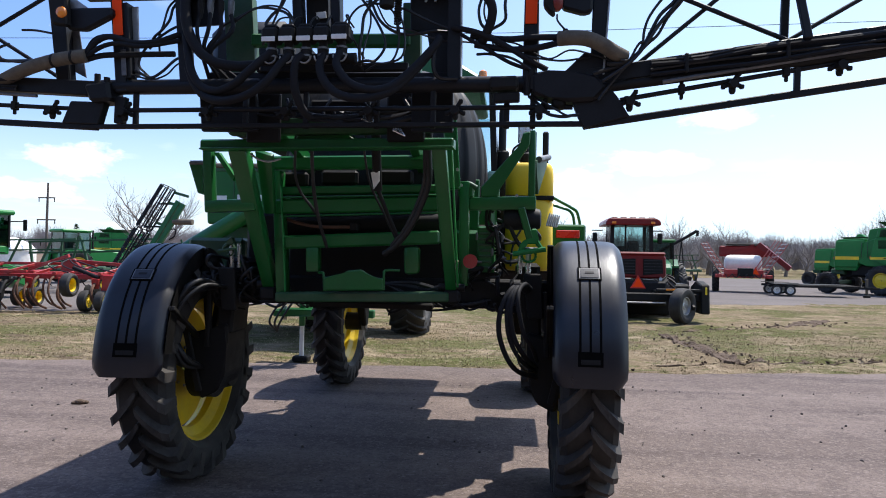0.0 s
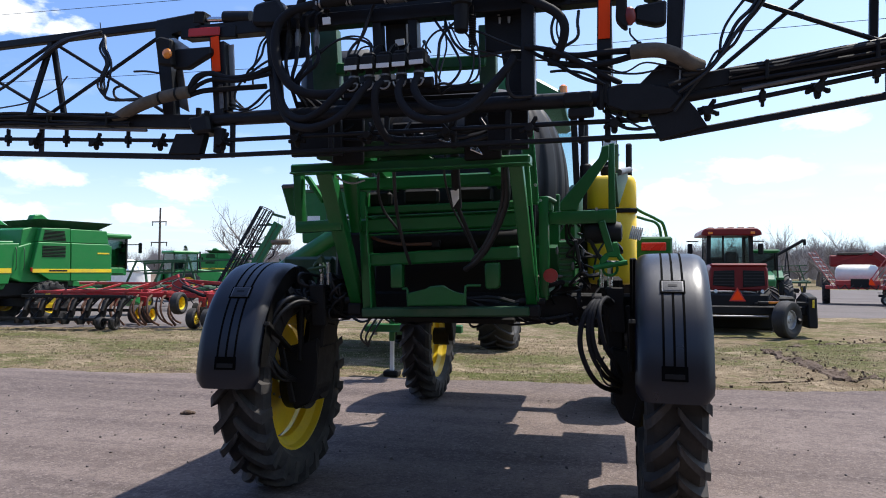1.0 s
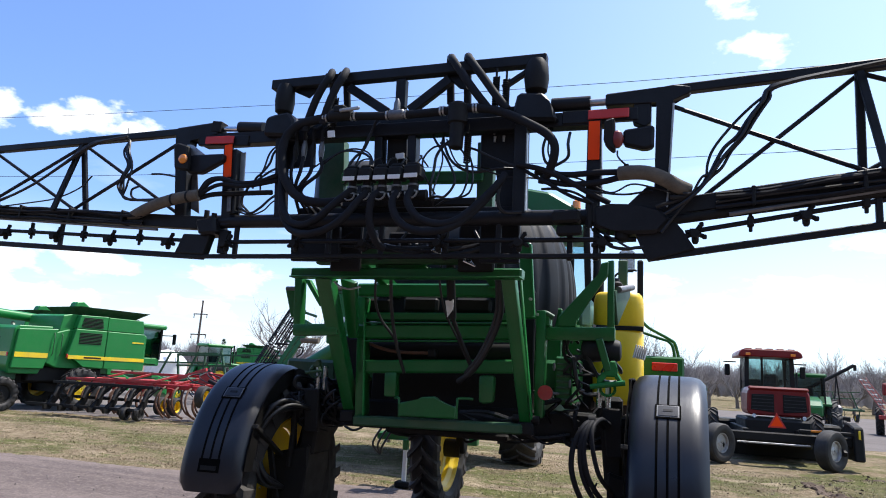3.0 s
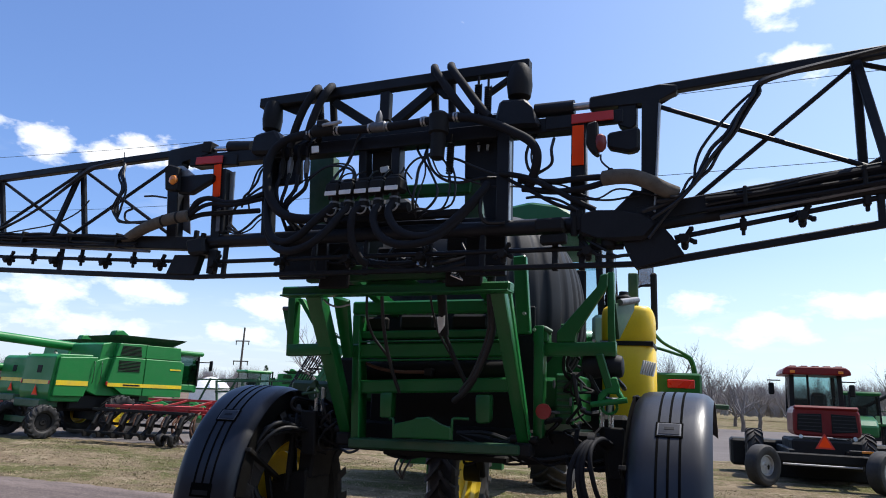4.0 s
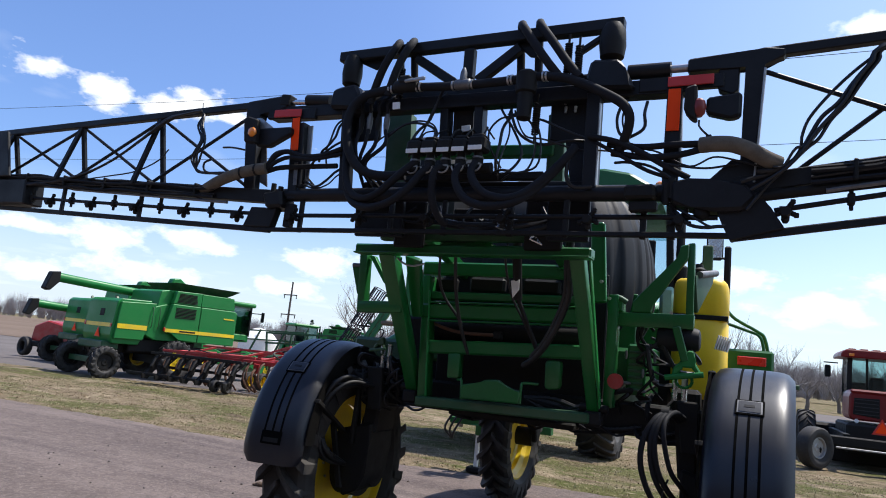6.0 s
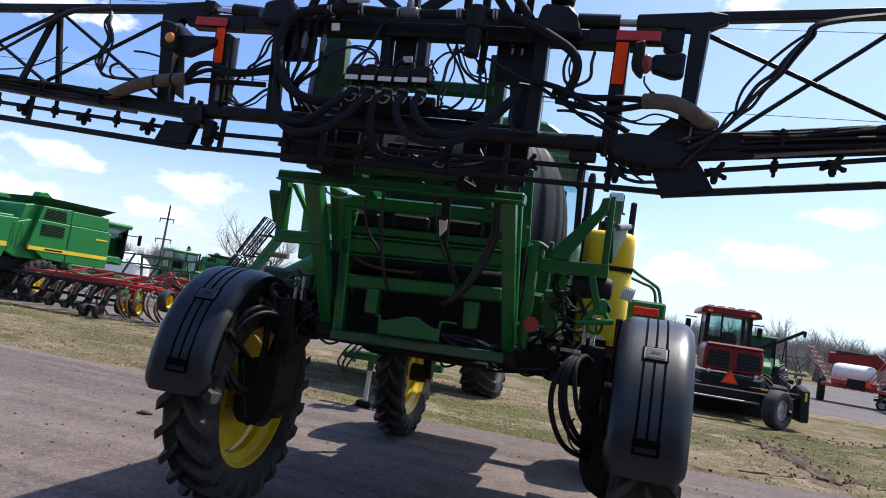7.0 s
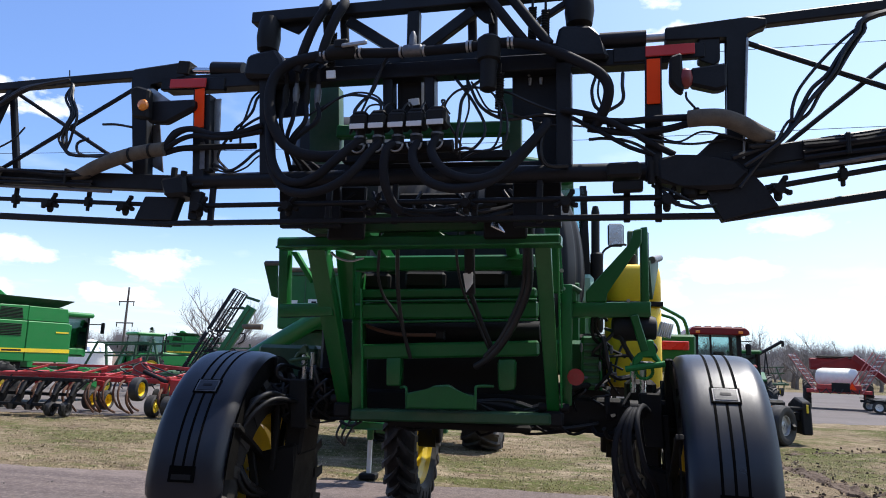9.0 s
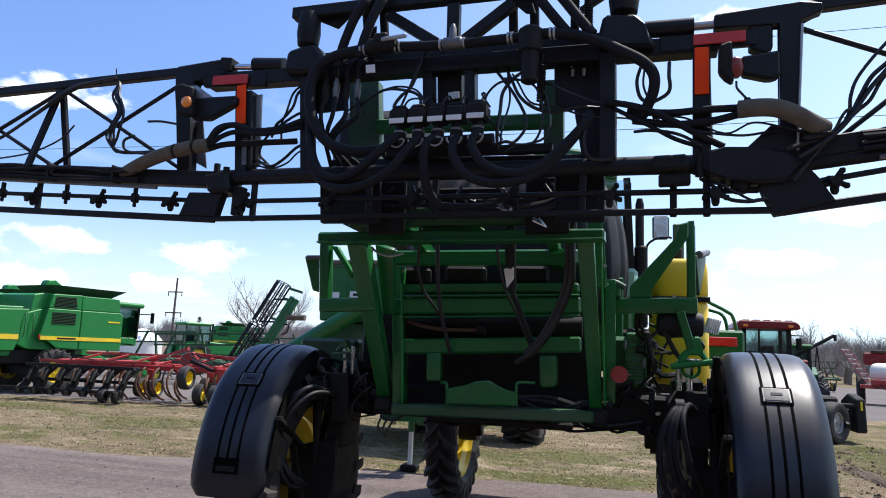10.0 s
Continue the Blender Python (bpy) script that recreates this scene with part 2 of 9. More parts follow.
BARK = material("grey_brown_bark", (0.16, 0.125, 0.10), (0.10, 0.08, 0.066), 0.9, scale=3, fine=30, amount=0.8)
TWIG = material("bare_twigs", (0.21, 0.185, 0.175), (0.16, 0.14, 0.13), 0.9, scale=0.6, fine=6, amount=0.9)
DULL_LENS = material("dull_red_lens", (0.20, 0.02, 0.015), None, 0.4)
# the pale base colour carries the haze of distance
WOODS = material("far_hazed_woods", (0.36, 0.325, 0.31), (0.27, 0.24, 0.23), 1.0, scale=0.08, fine=0.7, amount=0.9)
POLE_WOOD = material("weathered_pole_wood", (0.12, 0.095, 0.08), (0.085, 0.07, 0.06), 0.9, scale=4)
def ground_material(name, colour, layers, bumps, rough=0.95, spec=0.12):
    """A ground surface: layers (colour, texture, scale, from, to, amount, stretch) laid over a first colour, and bumps (texture, scale, depth)."""
    m = bpy.data.materials.new(name)
    m.use_nodes = True
    t = m.node_tree
    p = t.nodes["Principled BSDF"]
    geo = t.nodes.new("ShaderNodeNewGeometry")

    def value(kind, scale, stretch=None):
        where = geo.outputs["Position"]
        if stretch:
            pull = t.nodes.new("ShaderNodeMapping")
            pull.inputs["Rotation"].default_value = (0, 0, stretch[2])
            pull.inputs["Scale"].default_value = (stretch[0], stretch[1], 1)
            t.links.new(where, pull.inputs["Vector"])
            where = pull.outputs[0]
        if kind == "stones":
            n = t.nodes.new("ShaderNodeTexVoronoi")
            n.inputs["Scale"].default_value = scale
            t.links.new(where, n.inputs["Vector"])
            g = t.nodes.new("ShaderNodeSeparateColor")
            t.links.new(n.outputs["Color"], g.inputs[0])
            return g.outputs[0], n.outputs["Distance"]
        n = t.nodes.new("ShaderNodeTexNoise")
        n.inputs["Scale"].default_value, n.inputs["Detail"].default_value = scale, 6.0
        n.inputs["Roughness"].default_value = 0.62
        n.inputs["Distortion"].default_value = 0.6 if kind == "swirl" else 0.0
        t.links.new(where, n.inputs["Vector"])
        return n.outputs[0], n.outputs[0]

    col = None
    for c, kind, scale, lo, hi, amount, stretch in layers:
        v = value(kind, scale, stretch)[0]
        r = t.nodes.new("ShaderNodeMapRange")
        for k, x in (("From Min", lo), ("From Max", hi), ("To Min", 0.0), ("To Max", amount)):
            r.inputs[k].default_value = x
        t.links.new(v, r.inputs["Value"])
        n = t.nodes.new("ShaderNodeMix")
        n.data_type = "RGBA"
        t.links.new(r.outputs[0], n.inputs["Factor"])
        if col is None:
            n.inputs["A"].default_value = (*colour, 1)
        else:
            t.links.new(col, n.inputs["A"])
        n.inputs["B"].default_value = (*c, 1)
        col = n.outputs["Result"]
    t.links.new(col, p.inputs["Base Color"])
    p.inputs["Roughness"].default_value = rough
    p.inputs["Specular IOR Level"].default_value = spec
    normal = None
    for kind, scale, depth in bumps:
        b = t.nodes.new("ShaderNodeBump")
        b.inputs["Strength"].default_value, b.inputs["Distance"].default_value = 1.0, depth
        t.links.new(value(kind, scale)[1], b.inputs["Height"])
        if normal is not None:
            t.links.new(normal, b.inputs["Normal"])
        normal = b.outputs[0]
    t.links.new(normal, p.inputs["Normal"])
    return m


ASPHALT = ground_material("worn_gravelly_asphalt", (0.140, 0.110, 0.098), (
    ((0.201, 0.160, 0.143), "noise", 0.75, 0.42, 0.60, 0.80, (0.13, 1.0, 0.06)),
    ((0.083, 0.066, 0.062), "noise", 1.1, 0.50, 0.64, 0.75, (0.08, 1.2, 0.06)),
    ((0.092, 0.073, 0.067), "swirl", 2.6, 0.48, 0.66, 0.55, None),
    ((0.197, 0.157, 0.141), "swirl", 6.5, 0.52, 0.66, 0.45, None),
    ((0.073, 0.059, 0.056), "stones", 34.0, 0.60, 0.85, 0.30, None),
    ((0.244, 0.197, 0.177), "stones", 27.0, 0.72, 0.90, 0.30, None),
    ((0.042, 0.035, 0.034), "stones", 68.0, 0.84, 0.94, 0.30, None),
    ((0.309, 0.258, 0.232), "stones", 51.0, 0.90, 0.97, 0.35, None)),
    (("noise", 30.0, 0.014), ("noise", 70.0, 0.005)), 0.95, 0.12)
GRAVEL = material("pale_gravel", (0.140, 0.122, 0.114), (0.108, 0.095, 0.090), 0.95, scale=0.35, fine=8, amount=0.9, bump=0.01,
                  bump_scale=30, spec=0.15)
TURF = ground_material("dry_spring_turf", (0.190, 0.146, 0.094), (
    ((0.082, 0.088, 0.030), "swirl", 0.42, 0.47, 0.56, 0.85, (0.5, 1.0, 0.1)),
    ((0.295, 0.232, 0.158), "swirl", 0.9, 0.53, 0.63, 0.85, (0.7, 1.0, 0.1)),
    ((0.105, 0.076, 0.054), "noise", 1.3, 0.52, 0.66, 0.80, (0.5, 1.0, 0.1)),
    ((0.070, 0.086, 0.024), "noise", 3.4, 0.54, 0.63, 0.70, (0.6, 1.0, 0.0)),
    ((0.37, 0.30, 0.205), "noise", 9.0, 0.56, 0.66, 0.6, None),
    ((0.060, 0.050, 0.032), "noise", 13.0, 0.56, 0.66, 0.5, None)),
    (("noise", 14.0, 0.04), ("noise", 4.0, 0.10)), 1.0, 0.04)
SOIL = material("ploughed_brown_soil", (0.17, 0.125, 0.095), (0.12, 0.088, 0.066), 1.0, scale=0.08, fine=1.4, amount=0.9, bump=0.05, bump_scale=3, spec=0.1)
MUD = material("dark_churned_mud", (0.110, 0.078, 0.056), (0.065, 0.046, 0.034), 0.95, scale=2.2, fine=18, amount=0.9, bump=0.03, bump_scale=12, spec=0.2)
BLADES = material("grass_blades", (0.31, 0.235, 0.148), (0.125, 0.125, 0.050), 0.95, scale=0.42, fine=5, amount=1.0, mottle=((0.40, 0.33, 0.21), 3.1, 0.5, 0.62))


# ---- building helpers ----
HOME = {}


def thing(name, label, category, at=(0, 0, 0), turn=0.0, group="", kind=""):
    """An Empty at the base of a thing; its parts are built in its own space."""
    ob = new(name)
    ob.matrix_basis = pose(*at, 0, 0, turn)
    ob.empty_display_size = 0.2
    HOME[ob.name] = Vector((0, 0, 0))
    return tagged(ob, label, category, group, kind)


def part(name, bm, mat, parent=None, label="", smooth=None):
    """Links a bmesh, built in its thing's space, as one mesh object under a thing or a part."""
    me = bpy.data.meshes.new(name)
    vs = bm.verts
    c = Vector((0, 0, 0))
    if len(vs):
        lo = Vector([min(v.co[i] for v in vs) for i in range(3)])
        hi = Vector([max(v.co[i] for v in vs) for i in range(3)])
        c = (lo + hi) / 2
        bmesh.ops.translate(bm, verts=vs[:], vec=-c)
    bmesh.ops.recalc_face_normals(bm, faces=bm.faces[:])
    bm.to_mesh(me)
    bm.free()
    me.materials.append(mat)
    if smooth is not None:
        me.polygons.foreach_set("use_smooth", [True] * len(me.polygons))
        me.set_sharp_from_angle(angle=radians(smooth))
    ob = new(name, me)
    if parent is not None:
        ob.parent = parent
        ob.location = c - HOME[parent.name]
    else:
        ob.location = c
    HOME[ob.name] = c
    if label:
        ob["label"] = label
    return ob


def bmnew():
    return bmesh.new()


def box(bm, c, s, rot=(0, 0, 0), bevel=0.0, m=None):
    """A box of size s at c, turned by rot degrees, with chamfered edges."""
    mat = Matrix.LocRotScale(Vector(c), Euler([radians(a) for a in rot]), None)
    if m is not None:
        mat = m @ mat
    r = bmesh.ops.create_cube(bm, size=1.0)
    vs = r["verts"]
    for v in vs:
        v.co = Vector((v.co.x * s[0], v.co.y * s[1], v.co.z * s[2]))
    if bevel:
        es = list({e for v in vs for e in v.link_edges})
        r2 = bmesh.ops.bevel(bm, geom=es, offset=min(bevel, min(s) * 0.45), segments=1, affect="EDGES", profile=0.5)
        vs = list({v for f in r2["faces"] for v in f.verts})
    for v in vs:
        v.co = mat @ v.co
    return vs


def span(p, q, side=(0, 0, 1)):
    """The frame of a bar from p to q: x along it, z near side."""
    p, q = Vector(p), Vector(q)
    x = (q - p).normalized()
    z = Vector(side)
    if abs(x.dot(z)) > 0.98:
        z = Vector((0, 1, 0))
    y = z.cross(x).normalized()
    z = x.cross(y).normalized()
    return Matrix((x, y, z)).transposed().to_4x4(), (p + q) / 2, (q - p).length


def bar(bm, p, q, w, h, side=(0, 0, 1), bevel=0.006):
    """A rectangular bar from p to q: w across, h along side."""
    r, c, n = span(p, q, side)
    return box(bm, (0, 0, 0), (n, w, h), bevel=bevel, m=Matrix.Translation(c) @ r)


def tube(bm, pts, r, seg=8, caps=True, taper=1.0):
    """A round tube along the points."""
    pts = [Vector(p) for p in pts]
    rings = []
    up_ = Vector((0, 0, 1))
    last = None
    for i, p in enumerate(pts):
        a = pts[max(i - 1, 0)]
        b = pts[min(i + 1, len(pts) - 1)]
        d = (b - a).normalized()
        if last is None:
            n = up_.cross(d)
            if n.length < 0.1:
                n = Vector((1, 0, 0)).cross(d)
        else:
            n = last - d * last.dot(d)
        n.normalize()
        last = n
        k = n.cross(d)
        rr = r * (1 + (taper - 1) * i / max(len(pts) - 1, 1))
        rings.append([bm.verts.new(p + (n * math.cos(t) + k * math.sin(t)) * rr) for t in [math.tau * j / seg for j in range(seg)]])
    for a, b in zip(rings, rings[1:]):
        for j in range(seg):
            bm.faces.new((a[j], a[(j + 1) % seg], b[(j + 1) % seg], b[j]))
    if caps:
        bm.faces.new(rings[0][::-1])
        bm.faces.new(rings[-1])


def curve_pts(ctrl, n=6):
    """A smooth line through the control points."""
    c = [Vector(p) for p in ctrl]
    c = [c[0] * 2 - c[1]] + c + [c[-1] * 2 - c[-2]]
    out = []
    for i in range(1, len(c) - 2):
        for j in range(n):
            t = j / n
            a, b, d, e = c[i - 1], c[i], c[i + 1], c[i + 2]
            out.append(0.5 * ((2 * b) + (d - a) * t + (2 * a - 5 * b + 4 * d - e) * t * t + (3 * b - a - 3 * d + e) * t ** 3))
    out.append(c[-2])
    return out


def lathe(bm, profile, c, axis="x", seg=32, closed=False):
    """Turns a profile of (along, radius) about an axis through c."""
    rings = []
    for a, r in profile:
        ring = []
        for j in range(seg):
            t = math.tau * j / seg
            u, v = r * math.cos(t), r * math.sin(t)
            ring.append(bm.verts.new(Vector(c) + Vector({"x": (a, u, v), "y": (u, a, v), "z": (u, v, a)}[axis])))
        rings.append(ring)
    pairs = list(zip(rings, rings[1:])) + ([(rings[-1], rings[0])] if closed else [])
    for a, b in pairs:
        for j in range(seg):
            bm.faces.new((a[j], a[(j + 1) % seg], b[(j + 1) % seg], b[j]))
    if not closed:
        bm.faces.new(rings[0][::-1])
        bm.faces.new(rings[-1])


def prism(bm, poly, axis, a, b, bevel=0.0):
    """A plate: the polygon in the plane across the axis, from a to b along it. Polygon coordinates in x, y, z order without the axis."""
    def put(u, v, w):
        return {"x": (w, u, v), "y": (u, w, v), "z": (u, v, w)}[axis]
    lo = [bm.verts.new(put(u, v, a)) for u, v in poly]
    hi = [bm.verts.new(put(u, v, b)) for u, v in poly]
    n = len(poly)
    fs = [bm.faces.new(lo[::-1]), bm.faces.new(hi)]
    for i in range(n):
        fs.append(bm.faces.new((lo[i], lo[(i + 1) % n], hi[(i + 1) % n], hi[i])))
    if bevel:
        es = list({e for f in fs for e in f.edges})
        bmesh.ops.bevel(bm, geom=es, offset=bevel, segments=1, affect="EDGES", profile=0.5)


def P_box(name, parent, mat, c, s, rot=(0, 0, 0), bevel=0.012, label="", smooth=None):
    bm = bmnew()
    box(bm, c, s, rot, bevel)
    return part(name, bm, mat, parent, label, smooth)


def P_bar(name, parent, mat, p, q, w, h, side=(0, 0, 1), bevel=0.006, label=""):
    bm = bmnew()
    bar(bm, p, q, w, h, side, bevel)
    return part(name, bm, mat, parent, label)


def P_tube(name, parent, mat, pts, r, seg=8, label="", smooth=50, taper=1.0, n=0):
    bm = bmnew()
    tube(bm, curve_pts(pts, n) if n else pts, r, seg, taper=taper)
    return part(name, bm, mat, parent, label, smooth)


def P_prism(name, parent, mat, poly, axis, a, b, bevel=0.008, label=""):
    bm = bmnew()
    prism(bm, poly, axis, a, b, bevel)
    return part(name, bm, mat, parent, label)


def P_lathe(name, parent, mat, profile, c, axis="x", seg=24, label="", smooth=35, closed=False):
    bm = bmnew()
    lathe(bm, profile, c, axis, seg, closed)
    return part(name, bm, mat, parent, label, smooth)


def tyre_mesh(bm, c, R, w, lugs=22, lug_h=0.045, rim_r=0.6, seg=44):
    """A farm tyre about the x axis: a carcass and two rows of slanted lugs that meet in a chevron."""
    h = w / 2
    rc = R - lug_h
    lathe(bm, [(-h * 0.62, rim_r), (-h * 0.92, rim_r + (rc - rim_r) * 0.25), (-h, rim_r + (rc - rim_r) * 0.55), (-h * 0.93, rc - 0.05),
               (-h * 0.72, rc - 0.012), (0, rc), (h * 0.72, rc - 0.012), (h * 0.93, rc - 0.05), (h, rim_r + (rc - rim_r) * 0.55),
               (h * 0.92, rim_r + (rc - rim_r) * 0.25), (h * 0.62, rim_r)], c, "x", seg, closed=True)


def lug_mesh(bm, R, w, lugs, lug_h, s, c=(0, 0, 0), first=0.0):
    """One slanted tread lug on side s of a tyre about the x axis."""
    h = w / 2
    rc = R - lug_h
    c = Vector(c)
    step = math.tau / lugs
    rows = []
    for i, (u, r1) in enumerate(((-0.04, R - 0.012), (0.03, R), (0.25, R), (0.5, R - 0.002), (0.82, R - 0.010), (1.02, R - 0.045), (1.03, R - 0.13))):
        ang = first + step * 0.98 * (max(u, 0) ** 0.80)
        half = (0.020 if i == 0 else 0.028 + 0.012 * u) / R
        rb = rc - 0.03 if i < 5 else rc - 0.16
        ring = []
        for da, rr in ((-half * 1.2, rb), (-half, r1), (half, r1), (half * 1.2, rb)):
            t = ang + da
            ring.append(bm.verts.new(c + Vector((s * h * u, -rr * math.sin(t), rr * math.cos(t)))))
        rows.append(ring)
    for a, b in zip(rows, rows[1:]):
        for j in range(3):
            bm.faces.new((a[j], a[j + 1], b[j + 1], b[j]))
    bm.faces.new(rows[0])
    bm.faces.new(rows[-1])


def wheel(parent, c, R, w, rim_r, rim_mat=None, lugs=22, lug_h=0.045, dish=0.3, name="wheel", seg=44, near=False):
    """A wheel about the x axis: hub disc with rim and tyre under it. dish: how far the disc sits from the middle, in half widths."""
    rim_mat = rim_mat or YELLOW
    h = w / 2
    x = dish * h
    bm = bmnew()
    lathe(bm, [(x - 0.012, rim_r * 0.86), (x - 0.012, rim_r * 0.42), (x - 0.05 * dish - 0.02, rim_r * 0.34), (x - 0.05 * dish - 0.02, 0.03),
               (x + 0.03, 0.03), (x + 0.03, rim_r * 0.34), (x + 0.014, rim_r * 0.42), (x + 0.014, rim_r * 0.86)], c, "x", seg, closed=True)
    hub = part(name, bm, rim_mat, parent, smooth=30)
    bm = bmnew()
    lathe(bm, [(-h * 0.66, rim_r + 0.025), (-h * 0.66, rim_r - 0.01), (-h * 0.4, rim_r - 0.03), (-h * 0.15, rim_r * 0.84), (h * 0.15, rim_r * 0.84),
               (h * 0.4, rim_r - 0.03), (h * 0.66, rim_r - 0.01), (h * 0.66, rim_r + 0.025), (0, rim_r + 0.02)], c, "x", seg, closed=True)
    part("rim", bm, rim_mat, hub, smooth=30)
    bm = bmnew()
    tyre_mesh(bm, c, R, w, lugs, lug_h, rim_r, seg)
    step = math.tau / max(lugs, 1)
    if lugs and not near:
        for k in range(lugs):
            lug_mesh(bm, R, w, lugs, lug_h, -1, c, step * k)
            lug_mesh(bm, R, w, lugs, lug_h, 1, c, step * (k + 0.5))
    part("tyre", bm, RUBBER, hub, "black lugged rubber tyre, dusty on the lugs" if lugs else "", smooth=32)
    if near:
        for s in (-1, 1):
            bm = bmnew()
            lug_mesh(bm, R, w, lugs, lug_h, s)
            bmesh.ops.recalc_face_normals(bm, faces=bm.faces[:])
            me = bpy.data.meshes.new("lug")
            bm.to_mesh(me)
            bm.free()
            me.materials.append(LUG_RUBBER)
            for k in range(lugs):
                lug = new("lug", me)
                lug.parent = hub
                lug.location = Vector(c) - HOME[hub.name]
                lug.rotation_euler = (step * (k + (0.5 if s > 0 else 0)), 0, 0)
    if near:
        for k in range(8):
            t = math.tau * k / 8
            P_lathe("wheel_bolt", hub, STEEL, [(x - 0.03, 0.013), (x + 0.045, 0.013)], Vector(c) + Vector((0, rim_r * 0.27 * math.cos(t), rim_r * 0.27 * math.sin(t))), "x", 6)
    return hub


# ---- ground ----
def sheet(name, xs, ys, height, mat, kind="structure", label="", category=""):
    """A ground sheet over a grid; height(x, y) gives z or None for a hole."""
    bm = bmnew()
    grid = [[bm.verts.new((x, y, height(x, y))) for x in xs] for y in ys]
    for a, b in zip(grid, grid[1:]):
        for j in range(len(xs) - 1):
            bm.faces.new((a[j], a[j + 1], b[j + 1], b[j]))
    ob = part(name, bm, mat, None, smooth=60)
    return tagged(ob, label, category or name, "", kind)


def along(x, knots):
    """Straight runs between knots (x, y), carried on level at both ends."""
    if x <= knots[0][0]:
        return knots[0][1]
    for (a, ya), (b, yb) in zip(knots, knots[1:]):
        if x <= b:
            return ya + (yb - ya) * (x - a) / (b - a)
    return knots[-1][1]


def road_edge(x):
    """Where the asphalt ends and the turf begins."""
    base = along(x, ((-15.4, 10.85), (-8.9, 11.0), (-4.3, 11.6), (-0.5, 11.85), (2.6, 11.9), (6.4, 12.7), (16, 14.8)))
    return base + 0.12 * noise.noise((x * 0.9, 3.1, 0)) + 0.09 * noise.noise((x * 3.7, 1.7, 0)) + 0.04 * noise.noise((x * 11, 0.7, 0))


def lot_edge(x):
    """Where the turf ends and the far gravel lot begins."""
    return along(x, ((-22, 17.9), (-14, 19.6), (-8, 25.0), (-3, 29.2), (8, 30.4), (17, 33.0), (40, 39.0)))


def spaced(a, b, n):
    return [a + (b - a) * i / n for i in range(n + 1)]


def turf_height(x, y):
    if not (-45 < x < 45 and -14 < y < 70):
        return -0.05
    z = -0.02
    if y > road_edge(x):
        d = min((y - road_edge(x)) / 0.6, 1.0)
        z += d * (0.035 + 0.035 * noise.noise((x * 0.8, y * 0.8, 0)) + 0.02 * noise.noise((x * 3, y * 3, 5)))
        # wheel ruts and churned ground beside the windrower
        for (x0, y0, x1, y1, wd) in ((3.8, 17.6, 4.2, 13.0, 0.30), (3.2, 12.8, 9.5, 14.7, 0.22), (5.0, 19.2, 10.0, 22.4, 0.4)):
            ux, uy = x1 - x0, y1 - y0
            ll = math.hypot(ux, uy)
            s = ((x - x0) * ux + (y - y0) * uy) / ll
            q = ((x - x0) * uy - (y - y0) * ux) / ll
            if -0.3 < s < ll + 0.3:
                fade = max(0.0, 1 - abs(q) / (3 * wd))
                z += fade * (0.10 * noise.noise((x * 2.6, y * 2.6, 9)) + 0.05) - 0.09 * max(0.0, 1 - abs(q) / (0.7 * wd))
    else:
        z = -0.03
    if y > lot_edge(x):
        z = -0.03
    return z


GX = [-2500, -900, -300, -120, -60] + spaced(-45, -8, 74) + spaced(-7.8, 18, 172) + spaced(18.6, 45, 44) + [70, 130, 300, 900, 2500]
GY = [-2500, -600, -120, -30, -14, -4, 4, 8] + spaced(9.4, 20, 88) + spaced(20.3, 32, 39) + [36, 42, 50, 60, 70, 95, 150, 320, 900, 2500]
sheet("ground", GX, GY, turf_height, TURF, label="dry spring turf, straw-coloured with patches of green", category="ground")


def strip(name, near, far, xs, n, z, mat, label, category):
    bm = bmnew()
    rows = []
    for x in xs:
        a, b = near(x), far(x)
        rows.append([bm.verts.new((x, a + (b - a) * i / n, z(x, a + (b - a) * i / n))) for i in range(n + 1)])
    for a, b in zip(rows, rows[1:]):
        for j in range(n):
            bm.faces.new((a[j], a[j + 1], b[j + 1], b[j]))
    ob = part(name, bm, mat, None, smooth=60)
    return tagged(ob, label, category, "", "structure")


RX = [-60, -45, -35] + spaced(-30, 20, 500) + [28, 40, 60]
strip("road", lambda x: -9.0, road_edge, RX, 30, lambda x, y: 0.012 * noise.noise((x * 0.35, y * 0.35, 2)) * (1 if y < 10 else 0.4), ASPHALT,
      "worn grey gravelly asphalt road with a ragged grass edge", "road")
LX = [-140, -90, -60, -45] + spaced(-36, 40, 76) + [60, 90, 140]
strip("gravel_lot", lot_edge, lambda x: 75 + 0.1 * abs(x), LX, 8, lambda x, y: 0.0 + 0.01 * noise.noise((x * 0.3, y * 0.3, 4)), GRAVEL,
      "pale gravel machinery lot beyond the turf", "gravel lot")
strip("ploughed_field", lambda x: 38.0, lambda x: 240.0, spaced(-420, -42, 30), 6, lambda x, y: 0.03, SOIL,
      "bare brown ploughed field running to the tree line", "field")


